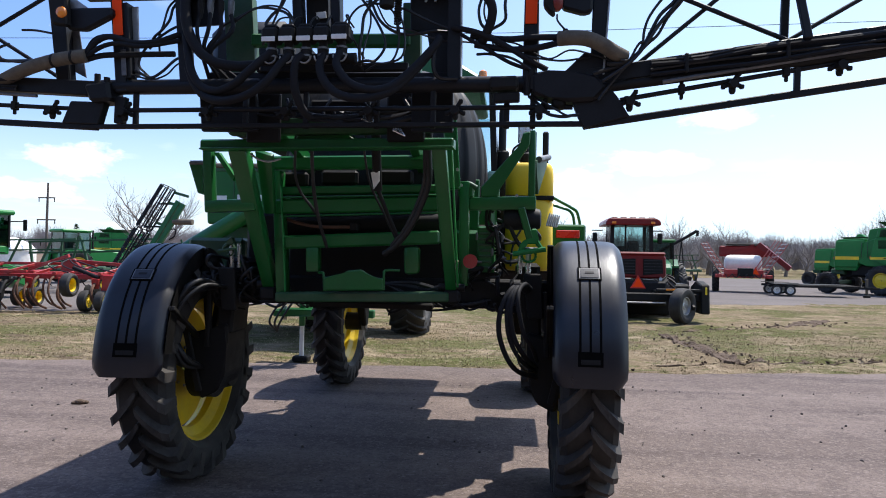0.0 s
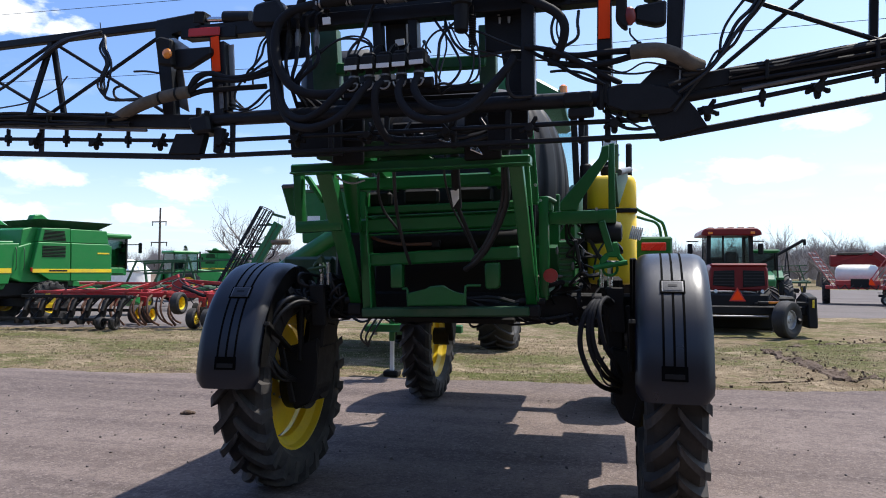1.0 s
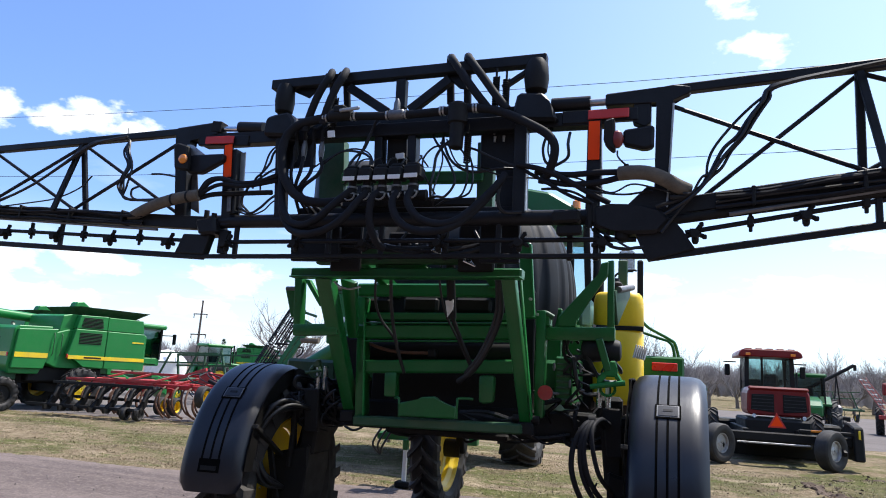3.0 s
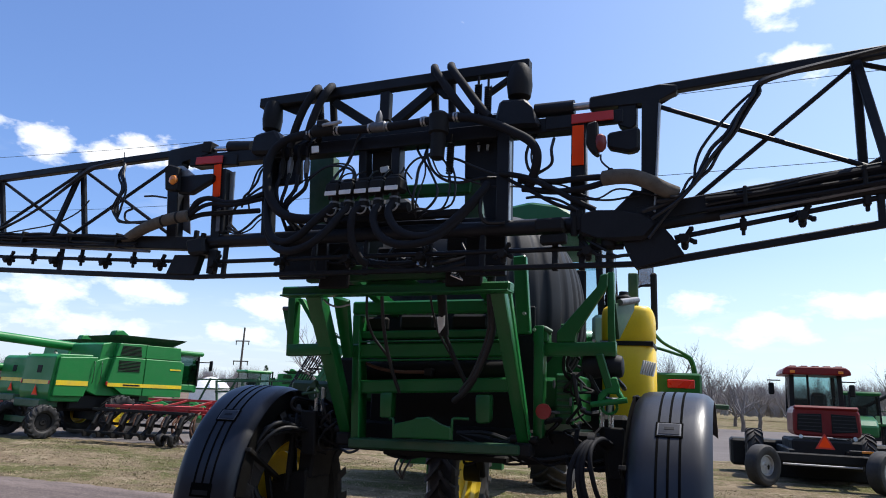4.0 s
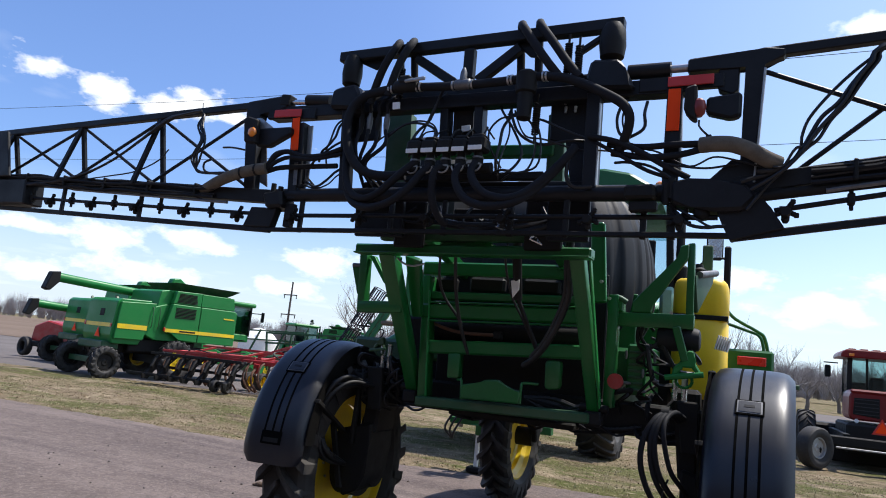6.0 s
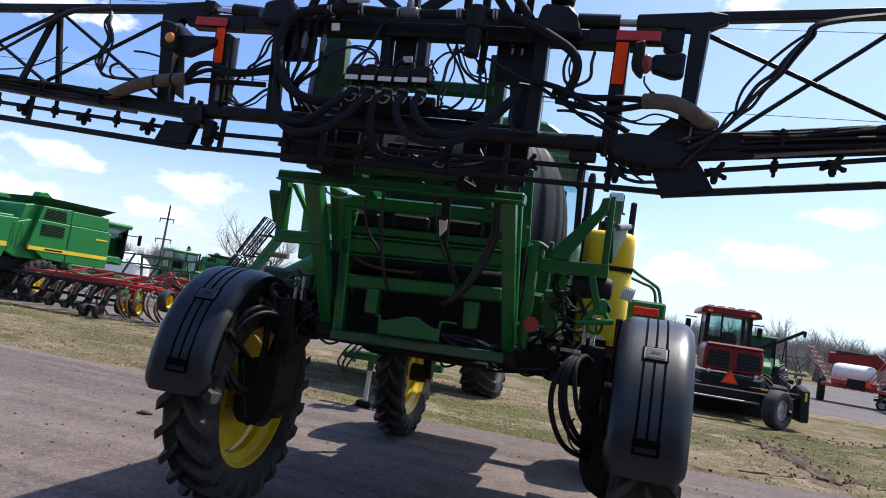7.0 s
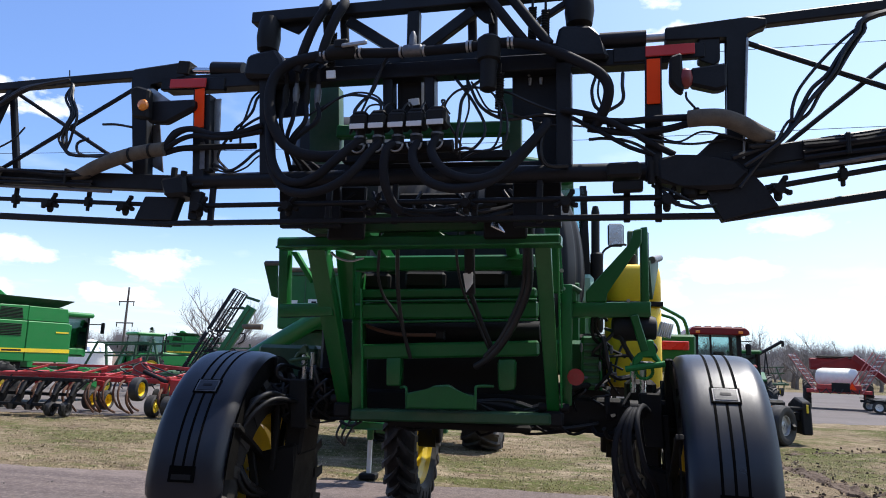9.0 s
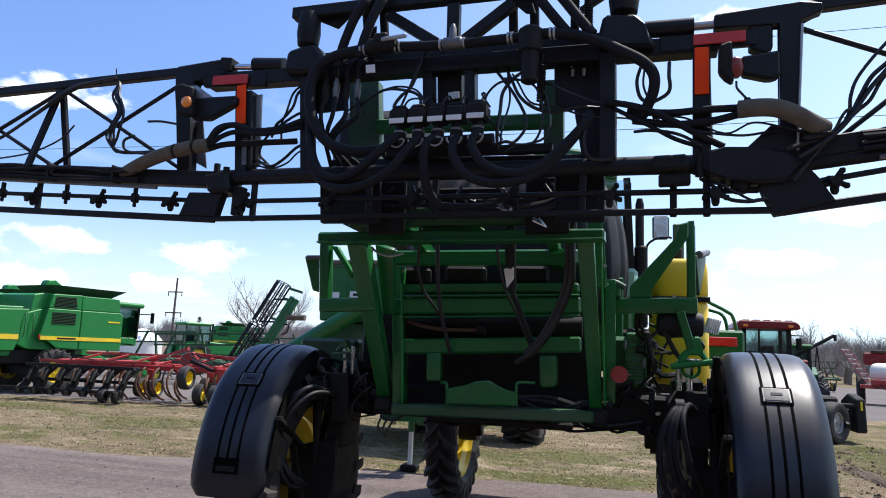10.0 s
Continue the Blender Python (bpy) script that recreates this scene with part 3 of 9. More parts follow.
def scatter_blades(name, count, region, size, mat, label, seed, keep):
    """Small upright blades in tufts, as one mesh."""
    rng = np.random.default_rng(seed)
    vs, fs = [], []
    while len(fs) < count:
        x = rng.uniform(region[0], region[1])
        y = rng.uniform(region[2], region[3])
        if not keep(x, y):
            continue
        z = turf_height(x, y)
        for k in range(rng.integers(3, 7)):
            a = rng.uniform(0, math.tau)
            h = rng.uniform(*size)
            w = rng.uniform(0.006, 0.016)
            lean = rng.uniform(0.3, 1.3) * h
            px, py = x + rng.normal(0, 0.05), y + rng.normal(0, 0.05)
            b = len(vs)
            vs += [(px - w * math.sin(a), py + w * math.cos(a), z - 0.01), (px + w * math.sin(a), py - w * math.cos(a), z - 0.01),
                   (px + lean * math.cos(a), py + lean * math.sin(a), z + h)]
            fs.append((b, b + 1, b + 2))
    me = bpy.data.meshes.new(name)
    me.from_pydata(vs, [], fs)
    me.materials.append(mat)
    return tagged(new(name, me), label, "grass", "", "stuff")


scatter_blades("grass", 60000, (-20, 16, 10.3, 19.5), (0.008, 0.032), BLADES, "short dry and green grass blades on the turf", 4,
               lambda x, y: y > road_edge(x) + 0.02 and noise.noise((x * 0.7, y * 0.7, 7)) > -0.45)


def clods(name, spots, mat, label, seed):
    rng = np.random.default_rng(seed)
    bm = bmnew()
    for (x0, y0, x1, y1, wd, n) in spots:
        for k in range(n):
            t = rng.uniform(0, 1)
            x, y = x0 + (x1 - x0) * t + rng.normal(0, wd), y0 + (y1 - y0) * t + rng.normal(0, wd)
            s = rng.uniform(0.012, 0.045)
            m = Matrix.LocRotScale((x, y, turf_height(x, y) + s * 0.2), Euler(rng.uniform(0, 6, 3)), (s, s * rng.uniform(0.6, 1.3), s * rng.uniform(0.3, 0.55)))
            bmesh.ops.create_icosphere(bm, subdivisions=1, radius=1.0, matrix=m)
    for v in bm.verts:
        v.co += Vector((rng.normal(0, 0.008), rng.normal(0, 0.008), rng.normal(0, 0.006)))
    ob = part(name, bm, mat, None)
    return tagged(ob, label, "mud", "", "stuff")


clods("mud_clods", ((3.8, 17.6, 4.2, 13.0, 0.22, 120), (3.2, 12.8, 9.5, 14.7, 0.12, 130), (5.0, 19.2, 10.0, 22.4, 0.22, 110), (2.4, 13.5, 5.0, 17.5, 0.8, 25)),
      MUD, "clods of dark mud thrown up along wheel ruts", 5)
def rut(name, p, q, wide, seed, label):
    """A ragged strip of churned mud along a wheel rut."""
    rr = random.Random(seed)
    n, m = 90, 7
    bm = bmnew()
    ux, uy = q[0] - p[0], q[1] - p[1]
    ll = math.hypot(ux, uy)
    nx, ny = -uy / ll, ux / ll
    rows = []
    for i in range(n + 1):
        t = i / n
        cx, cy = p[0] + ux * t + 0.15 * noise.noise((t * 5, seed, 0)), p[1] + uy * t + 0.15 * noise.noise((t * 5, seed, 4))
        w = wide * (0.55 + 0.6 * abs(noise.noise((t * 9, seed, 2)))) * min(1, 8 * t, 8 * (1 - t)) + 0.02
        row = []
        for j in range(m + 1):
            v = -1 + 2 * j / m
            x, y = cx + nx * w * v + rr.gauss(0, 0.012), cy + ny * w * v + rr.gauss(0, 0.012)
            z = turf_height(x, y) + (0.012 + 0.055 * abs(noise.noise((x * 4, y * 4, seed))) if abs(v) < 0.9 else -0.02)
            row.append(bm.verts.new((x, y, z)))
        rows.append(row)
    for a, b in zip(rows, rows[1:]):
        for j in range(m):
            bm.faces.new((a[j], a[j + 1], b[j + 1], b[j]))
    tagged(part(name, bm, MUD, None), label, "mud", "", "structure")


rut("mud_rut", (3.75, 18.0), (4.2, 12.9), 0.30, 1, "churned mud along a wheel rut in the turf")
rut("mud_rut", (2.6, 12.6), (10.5, 15.0), 0.13, 2, "dark mud crack along the edge of the road")
rut("mud_rut", (4.6, 19.0), (9.2, 21.6), 0.16, 3, "churned mud along a wheel rut in the turf")
rut("mud_rut", (8.2, 21.0), (10.2, 23.4), 0.45, 4, "patch of churned mud beside the ruts")
bm = bmnew()
rng = random.Random(3)
for k in range(260):
    x, y = rng.uniform(-9, 7), rng.uniform(4.5, 10.8)
    s = rng.uniform(0.006, 0.018)
    bmesh.ops.create_icosphere(bm, subdivisions=1, radius=1, matrix=Matrix.LocRotScale((x, y, s * 0.4), Euler((rng.uniform(0, 6), rng.uniform(0, 6), 0)), (s, s * 1.2, s * 0.7)))
tagged(part("loose_stones", bm, GRAVEL, None), "small loose stones on the asphalt", "stones", "", "stuff")
bm = bmnew()
for (x, y, s) in ((-5.36, 8.07, 0.05), (-5.31, 8.10, 0.035), (-5.42, 8.05, 0.03)):
    bmesh.ops.create_icosphere(bm, subdivisions=2, radius=1, matrix=Matrix.LocRotScale((x, y, s * 0.5), None, (s * 1.4, s, s * 0.7)))
tagged(part("mud_lump", bm, MUD, None), "dark lump of dried mud lying on the road", "mud")
bm = bmnew()
for (x, y, s) in ((0.55, 14.0, 0.09), (0.62, 14.02, 0.06)):
    bmesh.ops.create_icosphere(bm, subdivisions=2, radius=1, matrix=Matrix.LocRotScale((x, y, s * 0.6), None, (s * 1.5, s, s * 0.8)))
tagged(part("mud_lump", bm, MUD, None), "dark lump of mud lying on the turf", "mud")

# plain dark wall added unseen behind the road to hold back low sky light
SHADE_WALL = material("dark_shade_wall", (0.060, 0.052, 0.046), (0.045, 0.040, 0.036), 0.6, scale=0.6, fine=9, amount=0.7, dust=0.2)
bm = bmnew()
box(bm, (0.0, -9.6, 4.0), (70.0, 0.4, 8.0), bevel=0.02)
tagged(part("wall_south", bm, SHADE_WALL, None), "plain dark wall added behind the view to cut the sky light", "wall", "", "structure")


# ---- the sprayer ----
S = thing("sprayer", "green and yellow self-propelled crop sprayer seen from behind, black boom unfolded", "sprayer", (-1.14, 5.65, 0))
HOME[S.name] = Vector((-1.14, 5.65, 0))
RX_, RY, RR = 0.52, 5.73, 0.925
FYC = 5.60
LXW = -2.80


def fender(cx, side):
    """A moulded fender over a rear wheel, in rings from the rear lip over the top; side: -1 for the one whose inner edge faces +x."""
    R0, w, th = 0.935, 0.505, 0.012
    FZ = 1.13 if side > 0 else 1.055
    bm = bmnew()
    n, m = 40, 14
    a0, a1 = (184.5 if side > 0 else 182.5), 44.0
    outer, inner = [], []
    for i in range(n + 1):
        u = i / n
        a = radians(a0 + (a1 - a0) * u)
        wide = w / 2 * (1 - 0.16 * (1 - math.sqrt(max(0.0, 1 - max(0, 1 - u / 0.05) ** 2))))
        ro, ri = [], []
        for j in range(m + 1):
            s = -1 + 2 * j / m
            drop = 0.050 * abs(s) ** 9 + 0.006 * s * s
            groove = 0.0
            r = R0 - drop - groove
            x = cx + s * wide
            ro.append(bm.verts.new((x, FYC + r * math.cos(a), FZ + r * math.sin(a))))
            r -= th
            ri.append(bm.verts.new((x, FYC + r * math.cos(a), FZ + r * math.sin(a))))
        outer.append(ro)
        inner.append(ri)
    for g, flip in ((outer, False), (inner, True)):
        for a, b in zip(g, g[1:]):
            for j in range(m):
                f = (a[j], a[j + 1], b[j + 1], b[j])
                bm.faces.new(f[::-1] if flip else f)
    for i in range(n):
        bm.faces.new((outer[i][0], outer[i + 1][0], inner[i + 1][0], inner[i][0]))
        bm.faces.new((outer[i][m], inner[i][m], inner[i + 1][m], outer[i + 1][m]))
    for k in (0, n):
        for j in range(m):
            bm.faces.new((outer[k][j], inner[k][j], inner[k][j + 1], outer[k][j + 1]))
    f = part("fender", bm, FENDER, S, "dark grey moulded plastic fender with three grooves, their shade painted black", smooth=40)

    def on(s, deg, lift):
        a = radians(deg)
        r = R0 - 0.050 * abs(s) ** 9 - 0.006 * s * s + lift
        return Vector((cx + s * w / 2, FYC + r * math.cos(a), FZ + r * math.sin(a)))

    # three black strips laid on the surface, the shade of grooves put in colour
    for s in (-0.27, 0.0, 0.27):
        g = bmnew()
        rows = []
        for i in range(31):
            deg = a0 - 11 - (a0 - 11 - 58) * i / 30
            rows.append([g.verts.new(on(s + d, deg, l)) for d, l in ((-0.034, -0.004), (-0.030, 0.002), (0.030, 0.002), (0.034, -0.004))])
        for a, b in zip(rows, rows[1:]):
            for j in range(3):
                g.faces.new((a[j], a[j + 1], b[j + 1], b[j]))
        part("groove", g, GROOVE_SHADE, f)
    # badge plate, part way up, and the lower recess, its shade painted black
    for d0, d1, ww, nm, mt, lab in ((136.5, 129.0, 0.33, "badge_frame", GROOVE_SHADE, ""), (135.9, 129.6, 0.285, "badge_rim", DULL_STEEL, ""), (135.4, 130.1, 0.25, "badge", FENDER, "grey moulded badge plate with a bright rim"), (133.2, 132.0, 0.12, "badge_mark", TANK, ""),
                                    (a0 - 9.0, a0 - 15.0, 0.33, "recess_frame", GROOVE_SHADE, ""), (a0 - 9.9, a0 - 11.9, 0.25, "recess", BLACK_STEEL, "")):
        g = bmnew()
        lift = {"badge_frame": 0.007, "recess_frame": 0.007, "badge_rim": 0.009, "badge": 0.012, "badge_mark": 0.014}.get(nm, 0.011)
        rows = []
        for deg in (d0, d0 * 0.75 + d1 * 0.25, (d0 + d1) / 2, d1):
            rows.append([(g.verts.new(on(s, deg, lift)), g.verts.new(on(s, deg, -0.01))) for s in (-ww, -ww * 0.4, ww * 0.4, ww)])
        for a, b in zip(rows, rows[1:]):
            for j in range(3):
                g.faces.new((a[j][0], a[j + 1][0], b[j + 1][0], b[j][0]))
        for r_ in (rows[0], rows[-1]):
            for j in range(3):
                g.faces.new((r_[j][0], r_[j + 1][0], r_[j + 1][1], r_[j][1]))
        for a, b in zip(rows, rows[1:]):
            for j in (0, 3):
                g.faces.new((a[j][0], b[j][0], b[j][1], a[j][1]))
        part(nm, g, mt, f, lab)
    # stay from the hub leg to the fender
    ix = cx - side * (w / 2 + 0.02)
    for deg in (150, 95, 55):
        a = radians(deg)
        P_bar("fender_stay", f, BLACK_STEEL, (ix, RY, RR + 0.15), (ix, FYC + 0.90 * math.cos(a), FZ + 0.90 * math.sin(a)), 0.035, 0.05, (1, 0, 0))
    g = bmnew()
    rows = []
    for i in range(25):
        a = radians(172 - (172 - 44) * i / 24)
        rows.append([g.verts.new((ix, FYC + r * math.cos(a), FZ + r * math.sin(a))) for r in (0.905, 0.76)])
    for a, b in zip(rows, rows[1:]):
        g.faces.new((a[0], a[1], b[1], b[0]))
    bmesh.ops.solidify(g, geom=g.faces[:], thickness=0.012)
    part("fender_skirt", g, BLACK_STEEL, f)
    # the fenders stand toed out a little over their wheels
    toe = pose(cx, 5.10, 0, 0, 0, -3.0 if side > 0 else 7.0) @ pose(-cx, -5.10, 0)
    f.matrix_basis = pose(*HOME[S.name]).inverted() @ toe @ pose(*HOME[S.name]) @ f.matrix_basis
    return f


for cx, s in ((RX_, 1), (LXW, -1)):
    w_ = wheel(S, (cx, RY, RR), RR, 0.43, 0.605, lugs=23, lug_h=0.062, dish=s * 0.45, near=True)
    fender(cx - 0.015 if s > 0 else cx - 0.045, s)
    # wheel motor and leg on the inner side
    ix = cx - s * 0.30
    P_lathe("wheel_motor", S, BLACK_STEEL, [(-0.20, 0.05), (-0.20, 0.15), (-0.06, 0.19), (-0.06, 0.25), (0.12, 0.25), (0.12, 0.05)] if s > 0 else
            [(-0.12, 0.05), (-0.12, 0.25), (0.06, 0.25), (0.06, 0.19), (0.20, 0.15), (0.20, 0.05)], (cx - s * 0.18, RY, RR), "x", 28, "black hydraulic wheel motor")
    inner = [(0.12, 1.25), (0.08, 1.10), (0.22, 0.71), (0.36, 0.78), (0.42, 0.91), (0.44, 1.14), (0.44, 1.34)]
    P_prism("motor_housing", S, BLACK_STEEL, [(cx - s * d, z) for d, z in inner][::s], "y", RY - 0.30, RY + 0.10, 0.02, "grimy black wheel motor housing")
    P_prism("leg", S, BLACK_STEEL, [(cx - s * d, z) for d, z in ((0.34, 1.68), (0.33, 1.25), (0.46, 1.25), (0.50, 1.68))][::s], "y", RY - 0.26, RY + 0.08, 0.02, "grimy black steel wheel leg")
    P_bar("motor_stay", S, BLACK_STEEL, (cx - s * 0.14, RY - 0.42, 1.34), (cx - s * 0.26, RY - 0.40, 0.80), 0.05, 0.03, (0, 1, 0))
    P_bar("motor_stay", S, BLACK_STEEL, (cx - s * 0.31, RY - 0.33, 1.66), (cx - s * 0.29, RY - 0.33, 1.15), 0.035, 0.05, (0, 1, 0))
    P_lathe("leg_spindle", S, CHROME, [(-0.10, 0.022), (0.10, 0.022)], (cx - s * 0.44, RY - 0.23, 1.895), "z", 16, "bright steel spindle")
    P_lathe("leg_spindle", S, CHROME, [(-0.10, 0.020), (0.10, 0.020)], (cx - s * 0.505, RY - 0.23, 1.895), "z", 16, "bright steel spindle")
    P_box("leg_clamp", S, BLACK_STEEL, (cx - s * 0.44, RY + 0.02, 1.78), (0.20, 0.30, 0.20), bevel=0.03)
# front wheels
for cx, s in ((0.34, 1), (-2.56, -1)):
    w_ = wheel(S, (cx, 10.08, RR), RR, 0.42, 0.605, lugs=23, lug_h=0.062, dish=s * 0.45, near=True)
    P_lathe("wheel_motor", S, BLACK_STEEL, [(-0.12, 0.05), (-0.12, 0.13), (0.12, 0.13), (0.12, 0.05)], (cx - s * 0.2, 10.08, RR), "x", 24)
    P_prism("leg", S, BLACK_STEEL, [(10.01, 0.86), (10.15, 0.86), (10.23, 1.10), (10.29, 1.66), (9.87, 1.66), (9.91, 1.10)], "x", cx - s * 0.33 - 0.06, cx - s * 0.33 + 0.06, 0.02, "grimy black front wheel leg")
    P_prism("front_fender", S, FENDER, [(10.08 + 1.03 * math.cos(radians(a)), RR + 1.03 * math.sin(radians(a))) for a in range(40, 141, 10)] +
            [(10.08 + 1.0 * math.cos(radians(a)), RR + 1.0 * math.sin(radians(a))) for a in range(140, 39, -10)], "x", cx - 0.23, cx + 0.23, 0.0)

# chassis
for x in (-1.62, -0.72):
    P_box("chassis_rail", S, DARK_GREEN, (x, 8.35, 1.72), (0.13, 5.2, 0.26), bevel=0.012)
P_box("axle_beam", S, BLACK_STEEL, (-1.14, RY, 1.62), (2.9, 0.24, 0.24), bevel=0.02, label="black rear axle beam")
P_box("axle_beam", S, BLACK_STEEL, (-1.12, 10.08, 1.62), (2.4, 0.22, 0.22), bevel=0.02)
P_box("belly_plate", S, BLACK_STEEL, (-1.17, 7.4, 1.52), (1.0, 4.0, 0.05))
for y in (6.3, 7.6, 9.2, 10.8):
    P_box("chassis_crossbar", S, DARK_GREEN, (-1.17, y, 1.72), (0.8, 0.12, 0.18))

# rear cross frame of the chassis, behind the lift arms


def P_slab(name, parent, mat, corners, thick, label="", bevel=0.010):
    """A plate through four corners, given round its face, with its thickness away from the viewer."""
    bm = bmnew()
    a, b, c, d = [Vector(p) for p in corners]
    n = (b - a).cross(d - a).normalized() * thick
    if n.y < 0:
        n = -n
    face = [bm.verts.new(p) for p in (a, b, c, d)]
    back = [bm.verts.new(p + n) for p in (a, b, c, d)]
    bm.faces.new(face)
    bm.faces.new(back[::-1])
    for i in range(4):
        bm.faces.new((face[i], back[i], back[(i + 1) % 4], face[(i + 1) % 4]))
    bmesh.ops.recalc_face_normals(bm, faces=bm.faces[:])
    bmesh.ops.bevel(bm, geom=bm.edges[:], offset=bevel, segments=2, affect="EDGES", profile=0.5)
    return part(name, bm, mat, parent, label, smooth=35)


def flat(poly):
    """The outline the right way round for a prism along y."""
    area = sum(a[0] * b[1] - b[0] * a[1] for a, b in zip(poly, poly[1:] + poly[:1]))
    return poly if area > 0 else poly[::-1]


for a_, b_, w_ in (((-1.970, 5.340, 2.641), (-0.639, 5.340, 2.659), 0.105), ((-1.965, 5.360, 2.416), (-0.632, 5.360, 2.449), 0.070), ((-1.941, 5.310, 2.289), (-0.618, 5.310, 2.329), 0.115), ((-1.920, 5.330, 2.005), (-0.611, 5.330, 2.070), 0.105)):
    P_bar("frame_crossbar", S, GREEN, a_, b_, 0.10, w_, (0, 0, 1), 0.014)
P_bar("frame_lip", S, GREEN, (-1.879, 5.270, 2.362), (-0.624, 5.270, 2.396), 0.03, 0.014)
P_bar("frame_lip", S, GREEN, (-1.871, 5.270, 2.213), (-0.618, 5.270, 2.259), 0.03, 0.014)
# sunlit tip of the crossbar, put in as a lighter green plate
P_slab("lit_bracket", S, GREEN_OLD_AND_LIT, [(-0.841, 5.250, 2.669), (-0.763, 5.250, 2.704), (-0.719, 5.250, 2.701), (-0.747, 5.250, 2.669)], 0.05, "", 0.003)
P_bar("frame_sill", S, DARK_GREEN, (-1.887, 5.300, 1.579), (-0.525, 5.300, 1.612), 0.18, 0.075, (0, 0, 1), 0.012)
P_box("back_plate", S, BLACK_STEEL, (-1.22, 5.66, 2.10), (1.40, 0.04, 1.20), bevel=0.01)
P_slab("frame_channel", S, GREEN, [(-1.956, 5.280, 2.579), (-1.888, 5.280, 2.580), (-1.822, 5.280, 1.550), (-1.899, 5.280, 1.558)], 0.14)
# sunlit edge painted as a lighter green strip
P_bar("channel_edge", S, GREEN_OLD_AND_LIT, (-1.869, 5.260, 2.452), (-1.816, 5.260, 1.617), 0.012, 0.03, (0, 1, 0), 0.003)
P_slab("frame_channel", S, GREEN, [(-0.468, 5.360, 2.512), (-0.392, 5.360, 2.513), (-0.393, 5.360, 1.695), (-0.463, 5.360, 1.691)], 0.14)
P_slab("frame_box", S, GREEN, [(-1.671, 5.280, 1.974), (-1.563, 5.280, 1.979), (-1.560, 5.280, 1.783), (-1.665, 5.280, 1.778)], 0.10, "", 0.018)
P_slab("frame_box", S, GREEN, [(-0.893, 5.280, 1.991), (-0.764, 5.280, 1.999), (-0.766, 5.280, 1.784), (-0.883, 5.280, 1.772)], 0.10, "", 0.03)
P_prism("hitch_plate", S, GREEN, flat([(-1.477, 1.644), (-1.479, 1.745), (-1.352, 1.762), (-1.293, 1.801), (-1.191, 1.811), (-1.104, 1.750), (-1.015, 1.748), (-1.018, 1.656)]), "y", 5.13, 5.19, 0.01, "green hitch plate with a raised middle")
P_tube("hitch_rod", S, GREEN, [(-1.533, 5.200, 1.777), (-1.488, 5.160, 1.778), (-1.478, 5.150, 1.720), (-1.474, 5.150, 1.640)], 0.010, 8, n=4)
P_tube("hitch_rod", S, GREEN, [(-0.902, 5.200, 1.809), (-1.004, 5.160, 1.806), (-1.014, 5.150, 1.771), (-1.014, 5.150, 1.657)], 0.010, 8, n=4)
P_tube("driveshaft_tube", S, BLACK_STEEL, [(-1.963, 5.520, 2.141), (-0.617, 5.520, 2.191)], 0.075, 18)
P_tube("rusty_pipe", S, RUST, [(-1.871, 5.400, 2.201), (-1.758, 5.380, 2.167), (-1.584, 5.380, 2.140), (-1.309, 5.380, 2.143)], 0.014, 8, "rust-brown pipe", n=4)
P_box("pipe_block", S, BLACK_STEEL, (-1.307, 5.400, 2.142), (0.07, 0.08, 0.07), bevel=0.012)
for p_ in (((-1.856, 5.450, 2.524)), ((-1.445, 5.450, 2.541)), ((-0.995, 5.450, 2.547))):
    P_box("inner_block", S, BLACK_STEEL, p_, (0.30, 0.08, 0.12), bevel=0.02)
# lift arms, box beams that lean back to the boom
for cs, foot in (([(-0.611, 4.640, 2.662), (-0.514, 4.640, 2.667), (-0.470, 5.270, 1.652), (-0.553, 5.270, 1.642)], (-0.510, 5.300, 1.613)), ([(-2.098, 4.760, 2.651), (-1.968, 4.760, 2.651), (-1.939, 5.360, 1.636), (-2.038, 5.360, 1.631)], (-1.985, 5.380, 1.600))):
    P_slab("lift_arm", S, GREEN, cs, 0.11)
    P_box("pivot_block", S, BLACK_STEEL, foot, (0.13, 0.14, 0.10), bevel=0.015)
    P_lathe("pivot_pin", S, BLACK_STEEL, [(-0.10, 0.03), (0.10, 0.03)], (foot[0], foot[1], foot[2] + 0.07), "x", 12)
# sun on an arm's edge and an inner face, as lighter green pieces
P_bar("arm_edge", S, GREEN_OLD_AND_LIT, (-0.473, 4.660, 2.661), (-0.458, 5.240, 1.699), 0.012, 0.05, (0, 1, 0), 0.003)
P_slab("arm_web", S, GREEN_OLD_AND_LIT, [(-2.035, 4.820, 2.653), (-1.954, 4.880, 2.655), (-1.987, 4.950, 2.510), (-2.003, 4.950, 2.444)], 0.02, "", 0.003)
P_slab("rear_link", S, GREEN, [(-1.972, 4.950, 2.682), (-1.840, 4.950, 2.643), (-1.901, 5.200, 2.227), (-1.978, 5.200, 2.225)], 0.05)
P_bar("top_crossbar", S, GREEN, (-2.301, 4.800, 2.699), (-0.450, 4.620, 2.684), 0.10, 0.070, (0, 0, 1), 0.012)
P_bar("crossbar_flange", S, GREEN, (-2.280, 4.760, 2.659), (-0.449, 4.580, 2.650), 0.12, 0.012, (0, 0, 1), 0.003)
P_prism("top_plate", S, GREEN, flat([(-1.615, 2.721), (-1.557, 2.799), (-1.258, 2.817), (-1.156, 2.725)]), "y", 4.76, 4.80, 0.008)
P_tube("plate_rod", S, GREEN_OLD_AND_LIT, [(-1.244, 4.740, 2.806), (-1.194, 4.720, 2.758), (-1.129, 4.700, 2.723), (-0.974, 4.700, 2.734)], 0.006, 6)
